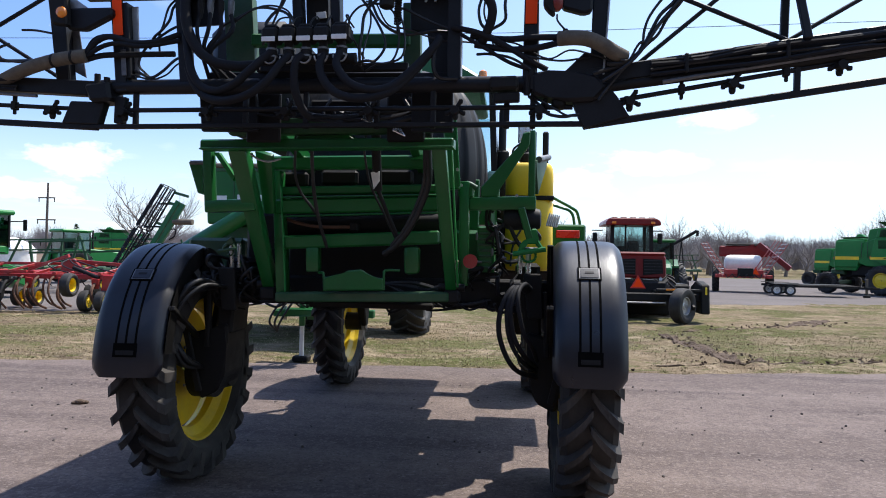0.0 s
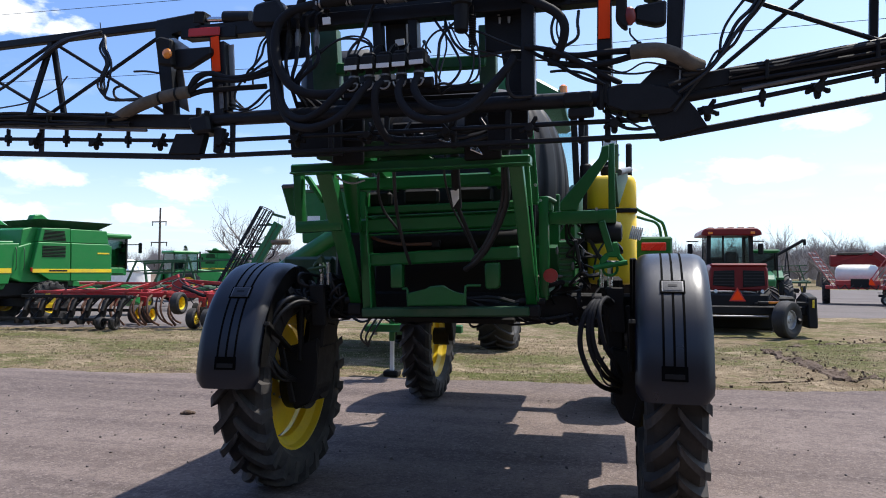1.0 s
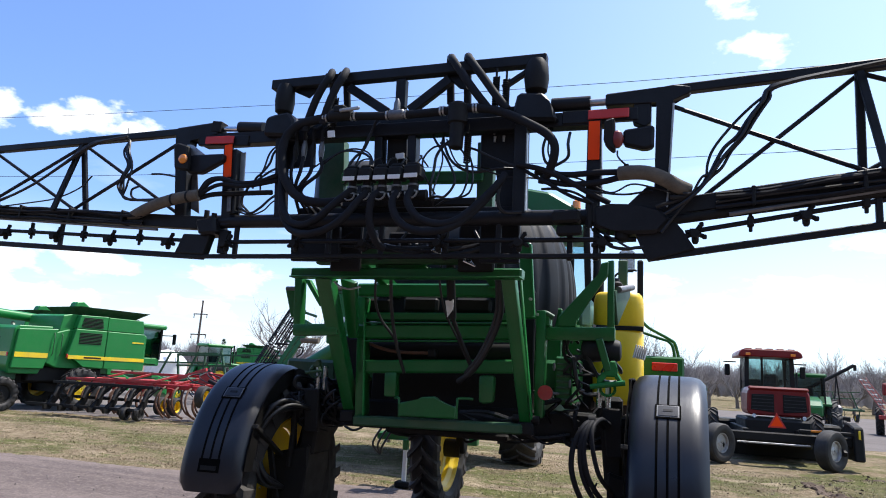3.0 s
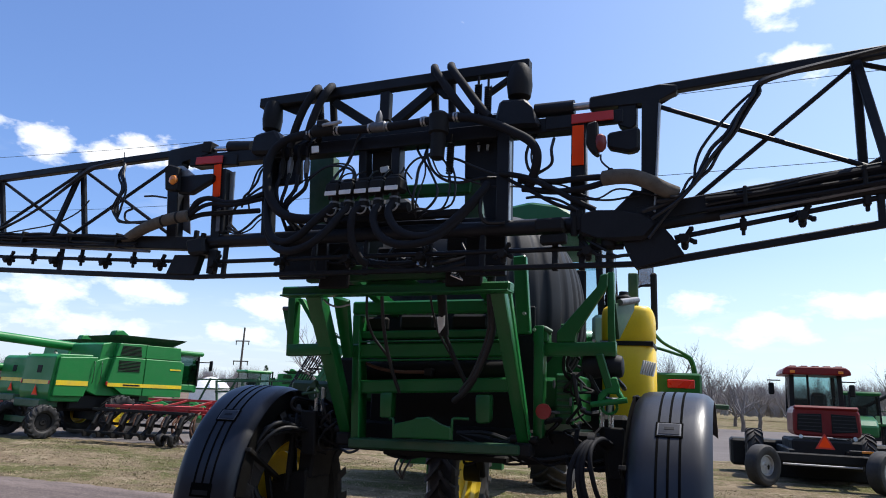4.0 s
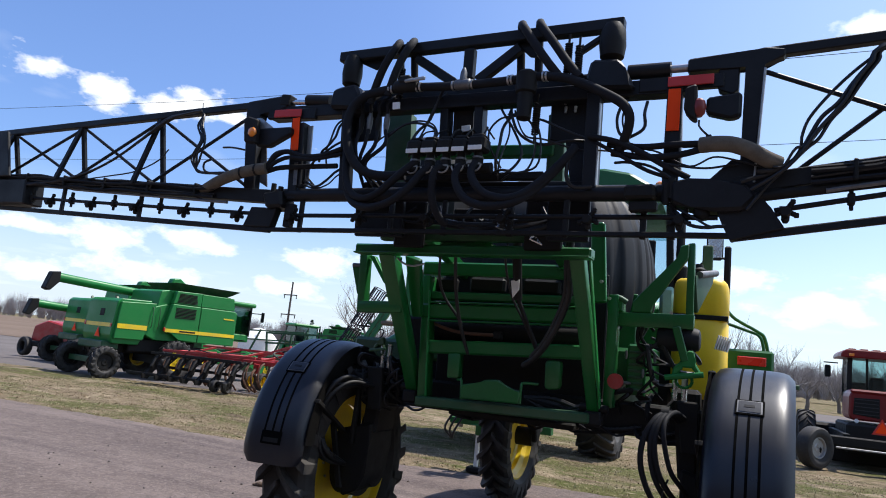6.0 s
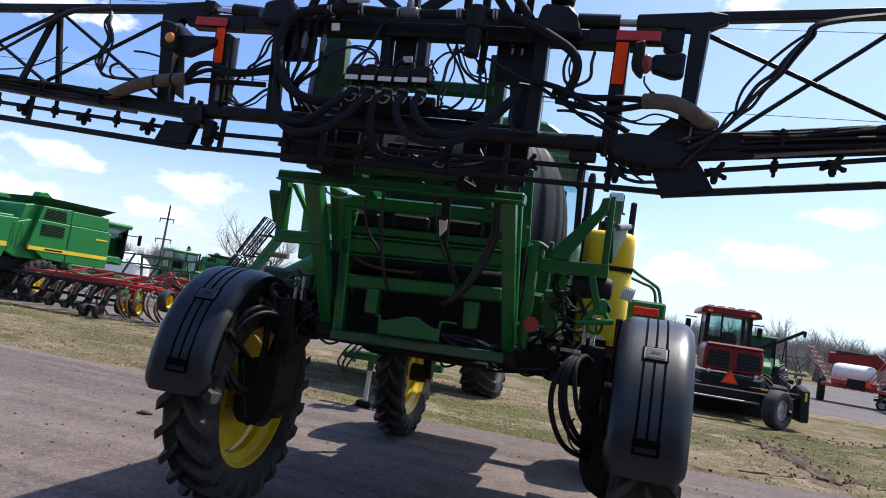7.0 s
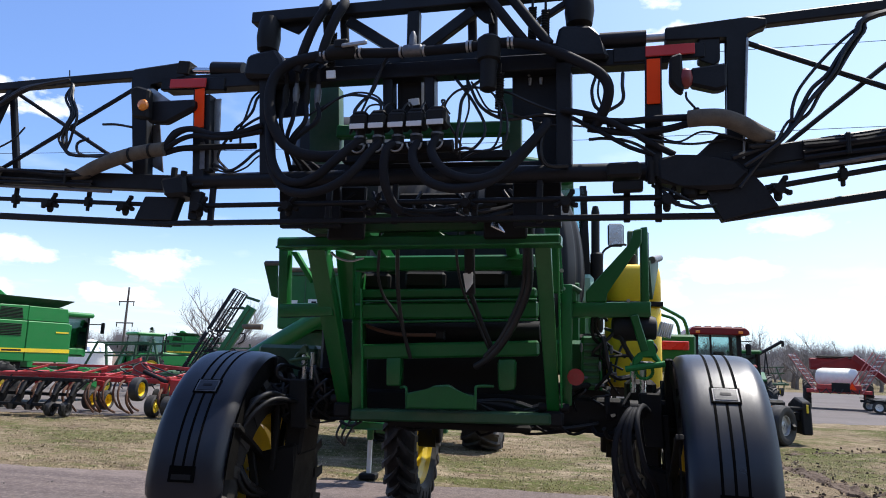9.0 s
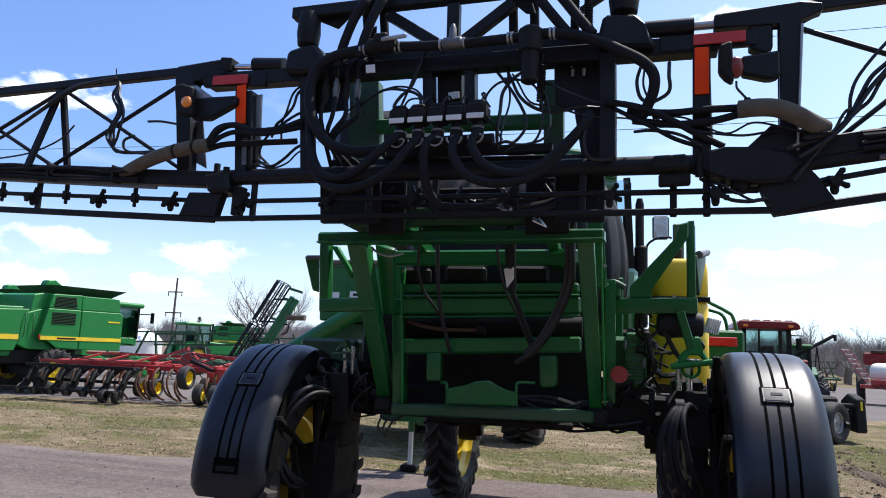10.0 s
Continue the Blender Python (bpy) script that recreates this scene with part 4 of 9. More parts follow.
# brackets that carry the folded boom
P_slab("bracket_post", S, GREEN, [(-2.397, 4.980, 2.771), (-2.327, 4.980, 2.771), (-2.299, 4.980, 2.224), (-2.365, 4.980, 2.222)], 0.09)
P_slab("bracket_arm", S, GREEN, [(-2.361, 4.970, 2.312), (-1.978, 4.970, 2.326), (-1.967, 4.970, 2.238), (-2.360, 4.970, 2.219)], 0.09)
P_slab("bracket_brace", S, GREEN_OLD_AND_LIT, [(-2.314, 5.000, 2.678), (-2.268, 5.000, 2.678), (-2.140, 5.000, 2.496), (-2.155, 5.000, 2.460)], 0.05, "", 0.004)
P_prism("bracket_flag", S, GREEN, flat([(-2.669, 2.649), (-2.559, 2.663), (-2.543, 2.384), (-2.587, 2.397)]), "y", 5.33, 5.36, 0.004)
P_tube("flag_pin", S, DULL_STEEL, [(-2.635, 5.300, 2.638), (-2.521, 5.300, 2.638)], 0.018, 10)
P_slab("bracket_arm", S, GREEN, [(-0.463, 5.400, 2.388), (0.130, 5.400, 2.407), (0.129, 5.400, 2.300), (-0.463, 5.400, 2.291)], 0.10)
P_slab("bracket_post", S, GREEN, [(0.068, 5.420, 2.921), (0.117, 5.420, 2.928), (0.124, 5.420, 2.299), (0.070, 5.420, 2.297)], 0.09)
P_prism("bracket_brace", S, GREEN, flat([(-0.301, 2.396), (-0.301, 2.472), (0.003, 2.803), (0.019, 2.899), (0.078, 2.913), (0.076, 2.808), (-0.162, 2.465), (-0.163, 2.399)]), "y", 5.40, 5.46, 0.008)
P_slab("bracket_flag", S, DARK_GREEN, [(0.128, 5.44, 2.690), (0.235, 5.85, 2.765), (0.230, 5.83, 2.690), (0.150, 5.47, 2.425)], 0.03, "", 0.005)
P_tube("flag_pin", S, DULL_STEEL, [(0.150, 5.50, 2.705), (0.245, 5.88, 2.777)], 0.026, 12)
P_bar("mast_tube", S, GREEN, (-0.544, 5.20, 3.013), (-0.500, 5.20, 2.43), 0.10, 0.08, (0, 1, 0), 0.01)
# lighter green strip for the lit edge of the tube
P_bar("mast_tube_edge", S, GREEN_OLD_AND_LIT, (-0.492, 5.155, 3.00), (-0.450, 5.155, 2.45), 0.010, 0.02, (0, 1, 0), 0.002)
P_box("bracket_foot", S, GREEN, (-0.418, 5.440, 2.442), (0.12, 0.12, 0.10), bevel=0.01)
P_tube("bracket_rod", S, DARK_GREEN, [(-0.475, 5.400, 2.473), (-0.406, 5.390, 2.497), (-0.338, 5.400, 2.464)], 0.022, 8, n=3)
for p_ in ((-0.449, 5.300, 2.475), (-0.457, 5.000, 2.558), (-0.021, 5.360, 2.405)):
    P_lathe("grease_cap", S, STEEL, [(-0.012, 0.012), (0.012, 0.012)], p_, "y", 10)
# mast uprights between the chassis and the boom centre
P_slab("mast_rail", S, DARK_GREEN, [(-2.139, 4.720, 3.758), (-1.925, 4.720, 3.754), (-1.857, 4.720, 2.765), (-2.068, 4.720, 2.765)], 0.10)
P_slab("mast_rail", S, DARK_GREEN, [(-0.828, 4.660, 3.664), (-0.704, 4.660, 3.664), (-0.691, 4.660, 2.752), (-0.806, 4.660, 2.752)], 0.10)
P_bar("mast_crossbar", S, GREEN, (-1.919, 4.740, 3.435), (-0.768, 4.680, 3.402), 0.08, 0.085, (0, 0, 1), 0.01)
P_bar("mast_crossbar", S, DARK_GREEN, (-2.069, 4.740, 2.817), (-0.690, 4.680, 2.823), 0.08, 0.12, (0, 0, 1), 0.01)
# the rail's lit edge, coloured lighter
P_bar("mast_rail_edge", S, GREEN_OLD_AND_LIT, (-1.865, 4.700, 3.001), (-1.810, 4.700, 2.713), 0.02, 0.03, (0, 1, 0), 0.003)
P_box("valve_plate", S, BLACK_STEEL, (-1.78, 4.62, 2.86), (0.24, 0.04, 0.34), bevel=0.01)
P_box("valve_plate", S, BLACK_STEEL, (-0.78, 4.60, 2.86), (0.26, 0.04, 0.34), bevel=0.01)
P_box("valve_block", S, BLACK_STEEL, (-1.25, 4.70, 2.93), (0.42, 0.14, 0.12), bevel=0.015)
for x in (-1.74, -0.80):
    P_bar("upper_link", S, GREEN, (x, 5.9, 2.60), (x, 4.72, 2.86), 0.07, 0.10)
RH = random.Random(21)
for k in range(12):
    x0, x1 = RH.uniform(-1.75, -0.75), RH.uniform(-1.7, -0.8)
    P_tube("hydraulic_hose", S, WIRE if k % 2 else HOSE, [(x0, 4.58, 2.98), (x0 + RH.uniform(-0.1, 0.1), 4.52, 2.87), ((x0 + x1) / 2, 4.51, RH.uniform(2.78, 2.86)), (x1, 4.60, 2.9), (x1, 4.78, 2.88)],
           RH.choice((0.010, 0.014, 0.018)), 6, n=5)
# bright tilted plates under the boom rail, set to draw two sky glints
for x0, y0, z0 in ((-0.988, 4.40, 2.80), (-0.811, 4.58, 2.757)):
    P_box("rail_clamp", S, CHROME, (x0, y0, z0), (0.115, 0.050, 0.012), (66, 20, 26), 0.004, "bright tilted plate that stands for a glint")
P_tube("ram", S, BLACK_STEEL, [(-1.030, 4.790, 2.93), (-1.038, 4.880, 2.668), (-1.041, 4.980, 2.399)], 0.034, 14)
P_tube("ram_rod", S, BLACK_STEEL, [(-1.041, 4.980, 2.407), (-0.975, 5.060, 2.219), (-0.893, 5.150, 2.013)], 0.016, 10)
P_slab("ram_tag", S, LABEL, [(-1.079, 4.900, 2.521), (-1.015, 4.900, 2.532), (-1.013, 4.900, 2.458), (-1.056, 4.900, 2.398)], 0.006, "small white tag", 0.002)
for pts, r_ in (([(-0.654, 4.850, 2.669), (-0.656, 4.920, 2.473), (-0.706, 4.980, 2.320), (-0.805, 5.040, 2.130), (-0.915, 5.120, 2.004), (-1.025, 5.200, 1.932)], 0.026),
                ([(-0.678, 4.860, 2.670), (-0.690, 4.940, 2.462), (-0.748, 5.000, 2.296), (-0.848, 5.060, 2.112), (-0.955, 5.140, 1.998)], 0.020),
                ([(-1.637, 4.880, 2.671), (-1.657, 4.950, 2.514), (-1.645, 5.050, 2.387), (-1.578, 5.120, 2.279), (-1.540, 5.200, 2.198)], 0.012),
                ([(-1.513, 4.880, 2.677), (-1.523, 4.950, 2.489), (-1.528, 5.050, 2.306), (-1.509, 5.140, 2.130), (-1.486, 5.240, 1.976)], 0.016),
                ([(-1.122, 4.880, 2.647), (-1.095, 4.980, 2.436), (-1.019, 5.100, 2.246), (-0.938, 5.200, 2.049)], 0.010)):
    up_ = Vector(pts[0])
    P_tube("hydraulic_hose", S, WIRE, [up_ + Vector((0.03, -0.04, 0.26)), up_ + Vector((0.01, -0.02, 0.13))] + pts, r_ * 0.9, 8, n=6)
P_tube("white_cable", S, STEEL, [(-1.909, 4.720, 2.625), (-1.850, 4.700, 2.587), (-1.771, 4.700, 2.568), (-1.688, 4.720, 2.591)], 0.008, 6, n=5)
P_tube("hydraulic_hose", S, WIRE, [(-1.987, 5.300, 1.525), (-1.907, 5.280, 1.500), (-1.837, 5.280, 1.523), (-1.804, 5.300, 1.568)], 0.010, 6, n=4)
for k in range(8):
    P_tube("sill_hose", S, (HOSE, WIRE)[k % 2], [(-1.040, 5.340, 1.697), (-0.80 + RH.uniform(-0.05, 0.05), 5.36, 1.66 + RH.uniform(-0.05, 0.05)), (-0.62 + RH.uniform(-0.05, 0.05), 5.36, 1.64 + RH.uniform(-0.05, 0.05)), (-0.578, 5.360, 1.685)], RH.choice((0.012, 0.018)), 6, n=4)

# solution tank, cab and side tanks
bm = bmnew()
knots = [(0.0, 0.70), (0.08, 0.88), (0.3, 0.985), (0.55, 1.0), (0.85, 0.95), (1.1, 0.82), (1.28, 0.6), (1.36, 0.3)]
prof = [(p.x, p.y) for p in [Vector((q[0], q[1], 0)) for q in curve_pts([(a_, b_, 0) for a_, b_ in knots], 4)]]
rings = []
N_ = 312
for i, (dz, k) in enumerate(prof):
    ring = []
    for j in range(N_):
        t = math.tau * j / N_
        c_, s_ = math.cos(t), math.sin(t)
        sq = (abs(c_) ** 3.2 + abs(s_) ** 3.2) ** (-1 / 3.2)
        rib = 0.022 * min(1.0, max(0.0, 4.0 * math.sin(t * 26) + 2.4)) if 0.04 < dz < 1.2 and abs(c_) > 0.30 else 0.0
        ring.append(bm.verts.new((-1.22 + (0.90 * k + rib) * c_ * sq, 6.58 + (0.95 * k + rib) * s_ * sq, 2.18 + dz * 1.08)))
    rings.append(ring)
for a, b in zip(rings, rings[1:]):
    for j in range(N_):
        bm.faces.new((a[j], a[(j + 1) % N_], b[(j + 1) % N_], b[j]))
bm.faces.new(rings[0][::-1])
bm.faces.new(rings[-1])
tank = part("solution_tank", bm, TANK, S, "black ribbed polyethylene solution tank", smooth=50)
P_lathe("tank_lid", tank, BLACK_STEEL, [(0, 0.20), (0.05, 0.20), (0.07, 0.16)], (-1.22, 6.58, 3.66), "z", 24)
# hidden block added to shade the left fender and the road beside it
P_box("deck_tank", S, TANK, (-2.27, 6.82, 3.43), (0.74, 2.54, 0.92), bevel=0.10, label="black upper tank behind the boom, added for its shadow on the left side", smooth=40)
P_box("tank_cradle", S, GREEN, (-1.17, 6.70, 2.02), (1.9, 1.7, 0.26), bevel=0.03)
P_box("deck_panel", S, GREEN, (-1.17, 6.02, 2.30), (1.66, 0.05, 0.60), bevel=0.01)

P_box("cab_floor", S, GREEN, (-1.02, 8.50, 2.35), (1.60, 1.7, 0.50), bevel=0.06, label="green cab base")
for x in (-1.86, -0.18):
    for y in (7.72, 9.25):
        P_bar("cab_pillar", S, BLACK_STEEL, (x + (0.06 if x < -1 else -0.06), y, 2.5), (x + (0.12 if x < -1 else -0.12), y, 3.82), 0.07, 0.07)
P_prism("cab_roof", S, GREEN, [(-1.76, 3.82), (-1.72, 3.90), (-1.42, 4.08), (-1.02, 4.15), (-0.70, 4.09), (-0.42, 3.92), (-0.38, 3.86), (-0.42, 3.80)], "y", 7.56, 9.40, 0.03, "green cab roof sloping down to its edges")
P_box("cab_rear_panel", S, BLACK_STEEL, (-1.07, 7.70, 2.95), (1.30, 0.05, 0.85))
for x, y, sx, sy in ((-1.78, 8.48, 0.012, 1.46), (-0.26, 8.48, 0.012, 1.46), (-1.02, 9.27, 1.46, 0.012), (-1.02, 7.69, 1.46, 0.012)):
    g = P_box("cab_window", S, GLASS, (x, y, 3.19 if y != 7.69 else 3.58), (sx, sy, 1.18 if y != 7.69 else 0.42), bevel=0.0, label="tinted cab glass")
    g.visible_shadow = False
# hood out of sight, added so that the machine's shadow has no gap
P_box("engine_hood", S, GREEN, (-1.10, 10.30, 2.42), (1.45, 2.0, 0.95), bevel=0.10, label="green engine hood ahead of the cab, added to close the ground shadow", smooth=40)
P_box("cab_corner_panel", S, MINT, (-0.27, 7.66, 2.72), (0.16, 0.10, 0.32), bevel=0.04, label="pale green corner panel of the cab", smooth=40)
P_box("seat", S, INTERIOR, (-1.02, 8.4, 2.95), (0.5, 0.5, 0.8), bevel=0.08)
P_lathe("beacon", S, AMBER, [(0, 0.05), (0.08, 0.045), (0.10, 0.02)], (-0.40, 7.62, 3.90), "z", 14, "orange warning beacon")
P_lathe("exhaust", S, BLACK_STEEL, [(0, 0.043), (1.30, 0.043), (1.36, 0.028)], (-0.172, 7.75, 2.25), "z", 16, "black exhaust stack")
P_lathe("muffler", S, BLACK_STEEL, [(0, 0.05), (0.03, 0.066), (0.80, 0.066), (0.82, 0.05)], (-0.160, 7.75, 2.3), "z", 18)

bm = bmnew()
rows = []
for dz, k in ((-0.51, 0.80), (-0.49, 0.93), (-0.44, 1.0), (0.13, 1.0), (0.145, 0.95), (0.20, 0.95), (0.215, 1.0), (0.40, 1.0), (0.45, 0.975), (0.485, 0.91), (0.505, 0.80), (0.51, 0.55)):
    row = []
    for i in range(40):
        t = math.tau * i / 40
        q = (abs(math.cos(t)) ** 5 + abs(math.sin(t)) ** 5) ** -0.2
        row.append(bm.verts.new((0.108 + 0.228 * (1 - (1 - k) * 0.8) * q * math.cos(t), 6.75 + 0.31 * (1 - (1 - k) * 0.6) * q * math.sin(t), 2.31 + dz)))
    rows.append(row)
for a, b in zip(rows, rows[1:]):
    for i in range(40):
        bm.faces.new((a[i], a[(i + 1) % 40], b[(i + 1) % 40], b[i]))
bm.faces.new(rows[0][::-1])
bm.faces.new(rows[-1])
yt = part("rinse_tank", bm, YELLOW_TANK, S, "yellow plastic rinse tank with rounded edges", smooth=40)
P_lathe("cap", yt, BLACK_STEEL, [(0, 0.055), (0.02, 0.055), (0.02, 0.07), (0.09, 0.07), (0.11, 0.045), (0.14, 0.04)], (0.075, 6.62, 2.82), "z", 16, "black screw cap")
P_box("strap", yt, BLACK_STEEL, (0.108, 6.75, 2.483), (0.450, 0.625, 0.04), bevel=0.004)
P_tube("drain_hose", yt, WIRE, [(0.03, 6.42, 2.18), (-0.02, 6.40, 2.09), (-0.05, 6.40, 1.98), (-0.06, 6.40, 1.84)], 0.010, 6, n=4)
P_box("side_shield", S, GREEN, (0.51, 7.32, 2.13), (0.42, 0.06, 0.30), bevel=0.02)
P_box("side_box", S, GREEN, (0.52, 7.79, 2.10), (0.40, 0.9, 0.30), bevel=0.03)
P_box("tail_reflector", S, RED_LENS, (0.533, 7.278, 2.176), (0.245, 0.02, 0.082), bevel=0.006, label="red rectangular tail reflector")
# plate added to fill a lit notch in the ground shadow
P_box("deck_plate", S, DARK_GREEN, (0.22, 7.2, 1.96), (0.75, 1.0, 0.05), bevel=0.01)
# mostly hidden block that fills out the body's shadow on the ground
P_box("fuel_tank", S, BLACK_STEEL, (0.02, 8.1, 1.98), (0.80, 1.2, 0.60), bevel=0.08, label="black block under the deck, added to fill out the ground shadow")
P_box("platform", S, DARK_GREEN, (0.62, 8.4, 1.98), (0.70, 1.2, 0.05), bevel=0.01)
P_tube("handrail", S, GREEN, [(0.25, 7.4, 2.72), (0.301, 7.4, 2.653), (0.385, 7.4, 2.567), (0.578, 7.4, 2.462), (0.646, 7.4, 2.388), (0.694, 7.4, 2.117), (0.70, 7.4, 1.98)], 0.016, 8, n=4)
P_tube("handrail", S, GREEN, [(0.27, 7.8, 2.56), (0.357, 7.8, 2.537), (0.489, 7.8, 2.494), (0.600, 7.8, 2.450), (0.644, 7.8, 2.328), (0.66, 7.8, 1.98)], 0.016, 8, n=4)
P_tube("mirror_arm", S, BLACK_STEEL, [(0.230, 9.14, 3.44), (0.205, 9.12, 3.445), (0.10, 9.1, 3.432), (0.032, 9.1, 3.414), (-0.043, 9.1, 3.35), (-0.057, 9.1, 3.245), (-0.067, 9.1, 3.00)], 0.014, 8, n=4)
mirror = P_box("mirror", S, BLACK_STEEL, (0.112, 9.18, 3.572), (0.195, 0.06, 0.292), bevel=0.028, label="black wing mirror on a hooked arm")
P_box("mirror_glass", mirror, CHROME, (0.112, 9.147, 3.572), (0.165, 0.006, 0.258), bevel=0.002, label="mirror glass")
P_box("engine_cover", S, BLACK_STEEL, (-0.25, 6.92, 1.98), (0.30, 0.7, 0.50), bevel=0.03)
P_box("grille_box", S, GREEN, (-0.262, 5.98, 1.985), (0.135, 0.96, 0.37), bevel=0.015, label="green louvred side box")
for k in range(7):
    P_box("louvre", S, DARK_GREEN, (-0.262, 5.497, 1.84 + k * 0.045), (0.105, 0.02, 0.016), (30, 0, 0), 0.004)
# light on the box's right edge, put in as a paler strip
P_bar("box_edge", S, GREEN_OLD_AND_LIT, (-0.196, 5.50, 1.80), (-0.196, 5.50, 2.17), 0.012, 0.02, (0, 1, 0), 0.003)
P_lathe("gauge_cap", S, RED, [(0, 0.055), (0.03, 0.055), (0.045, 0.035)], (-0.368, 5.26, 1.888), "y", 20, "round red cap")
P_lathe("gauge_cap", S, RED, [(0, 0.055), (0.03, 0.055), (0.045, 0.035)], (-2.12, 5.55, 1.87), "y", 20, "round red cap")

# air springs and cast arms above each rear leg
for s, x in ((1, 0.10), (-1, -2.36)):
    if s > 0:
        P_lathe("air_spring", S, TANK, [(-0.15, 0.05), (-0.14, 0.075), (-0.08, 0.095), (0, 0.088), (0.08, 0.095), (0.14, 0.075), (0.15, 0.05)], (0.025, 5.50, 2.232), "x", 24, "black rubber air spring")
    bm = bmnew()
    k_, ox, oz = (1.0, 0.0, 0.0) if s > 0 else (0.60, -2.42, -0.02)
    for pl in ([(0.000, 1.965), (0.005, 2.020), (0.045, 2.065), (0.085, 2.070), (0.060, 2.030), (0.040, 1.980)], [(0.045, 2.065), (0.090, 2.085), (0.097, 2.150), (0.140, 2.150), (0.145, 2.075), (0.165, 2.030), (0.060, 2.030)],
               [(0.145, 2.075), (0.197, 1.995), (0.168, 1.990), (0.125, 2.030)]):
        prism(bm, [(0.08 + (a_ - 0.08) * k_ + ox, 1.95 + (b_ - 1.95) * k_ + oz) for a_, b_ in pl], "y", 5.36, 5.42, 0.010)
    tube(bm, [(0.08 + (a_ - 0.08) * k_ + ox, 5.36, 1.95 + (b_ - 1.95) * k_ + oz) for a_, b_ in ((-0.045, 1.950), (-0.035, 1.952), (0.195, 1.990), (0.208, 1.992))], 0.021 * k_, 10)
    for i in range(14):
        t0_, t1_ = math.tau * i / 14, math.tau * (i + 1) / 14
        tube(bm, [(0.08 + 0.055 * k_ * math.cos(t) + ox, 5.40, 1.95 + (-0.01 + 0.050 * math.sin(t)) * k_ + oz) for t in (t0_, t1_)], 0.012 * k_, 6)
    # sun and shade put in the paint: lighter right arm, darker left arm
    part("cast_arm", bm, GREEN_OLD_AND_LIT if s > 0 else DARK_GREEN, S, "green cast arm with a slot and a ring")
    if s > 0:
        P_bar("cast_link", S, GREEN, (0.085, 5.38, 2.07), (0.015, 5.38, 2.31), 0.055, 0.045, (0, 1, 0))
    P_prism("leg_bracket", S, BLACK_STEEL, [(x - 0.06, 1.80), (x + 0.08, 1.80), (x + 0.10, 1.45), (x - 0.02, 1.45)], "y", 5.36, 5.42, 0.01)
bm = bmnew()
for k in range(6):
    box(bm, (0.265 + 0.017 * k, 6.10 + 0.01 * k, 2.262 - 0.003 * k), (0.011, 0.09, 0.115), (0, 14, 0), 0.004)
box(bm, (0.308, 6.16, 2.25), (0.10, 0.05, 0.09), (0, 14, 0), 0.004)
part("filter", bm, WHITE, S, "white finned filter housing")
P_box("rear_upright", S, DARK_GREEN, (0.135, 6.95, 2.98), (0.09, 0.08, 0.42), bevel=0.01)
P_box("exhaust_shield", S, BLACK_STEEL, (0.296, 7.45, 2.99), (0.062, 0.08, 0.58), bevel=0.015)
# left box hidden by the fender, added to widen the ground shadow
P_box("side_box", S, DARK_GREEN, (-2.88, 7.00, 1.88), (0.56, 1.30, 0.36), bevel=0.03)
P_box("platform", S, DARK_GREEN, (-2.78, 8.2, 1.98), (0.70, 1.1, 0.05), bevel=0.01)
P_box("engine_cover", S, BLACK_STEEL, (-2.20, 6.3, 1.98), (0.40, 0.8, 0.60), bevel=0.03)
RC = random.Random(8)
for k in range(22):
    x0, z0 = RC.uniform(-2.55, -2.08), RC.uniform(1.60, 1.88)
    P_tube("hydraulic_hose", S, (WIRE, HOSE, BLACK_STEEL, WIRE)[k % 4], [(x0, 5.62, z0), (x0 + RC.uniform(-0.08, 0.08), 5.40, z0 + RC.uniform(-0.06, 0.06)), (x0 + RC.uniform(-0.08, 0.12), 5.40, z0 - RC.uniform(0.04, 0.14)),
                                     (x0 + RC.uniform(-0.08, 0.16), 5.55, z0 - RC.uniform(0.10, 0.24))], RC.choice((0.007, 0.010, 0.014)), 6, n=5)
for k in range(16):
    x0, z0 = RC.uniform(-0.42, 0.0), RC.uniform(1.75, 2.30)
    P_tube("hydraulic_hose", S, (WIRE, HOSE, WIRE, BLACK_STEEL)[k % 4], [(x0, 5.55, z0), (x0 + RC.uniform(-0.10, 0.12), 5.45, z0 + RC.uniform(-0.10, 0.08)), (x0 + RC.uniform(-0.1, 0.16), 5.48, z0 - RC.uniform(0.02, 0.2)),
                                     (x0 + RC.uniform(-0.05, 0.22), 5.60, z0 - RC.uniform(0.05, 0.25))], RC.choice((0.008, 0.012, 0.018)), 6, n=5)
for k in range(6):
    P_lathe("hydraulic_fitting", S, DULL_STEEL, [(-0.03, 0.008), (0.0, 0.013), (0.03, 0.008)], (RC.uniform(-0.35, -0.05), 5.47, RC.uniform(1.78, 2.1)), RC.choice("xz"), 8)
for k in range(20):
    x0, z0 = RC.uniform(-2.4, 0.05), RC.uniform(1.50, 1.62)
    P_tube("hydraulic_hose", S, (HOSE, WIRE)[k % 2], [(x0, 5.50 + RC.uniform(-0.1, 0.3), z0), (x0 + RC.uniform(0.05, 0.15), 5.55, z0 - RC.uniform(0.02, 0.09)), (x0 + RC.uniform(0.2, 0.4), 5.6, z0)], RC.choice((0.010, 0.016)), 6, n=4)

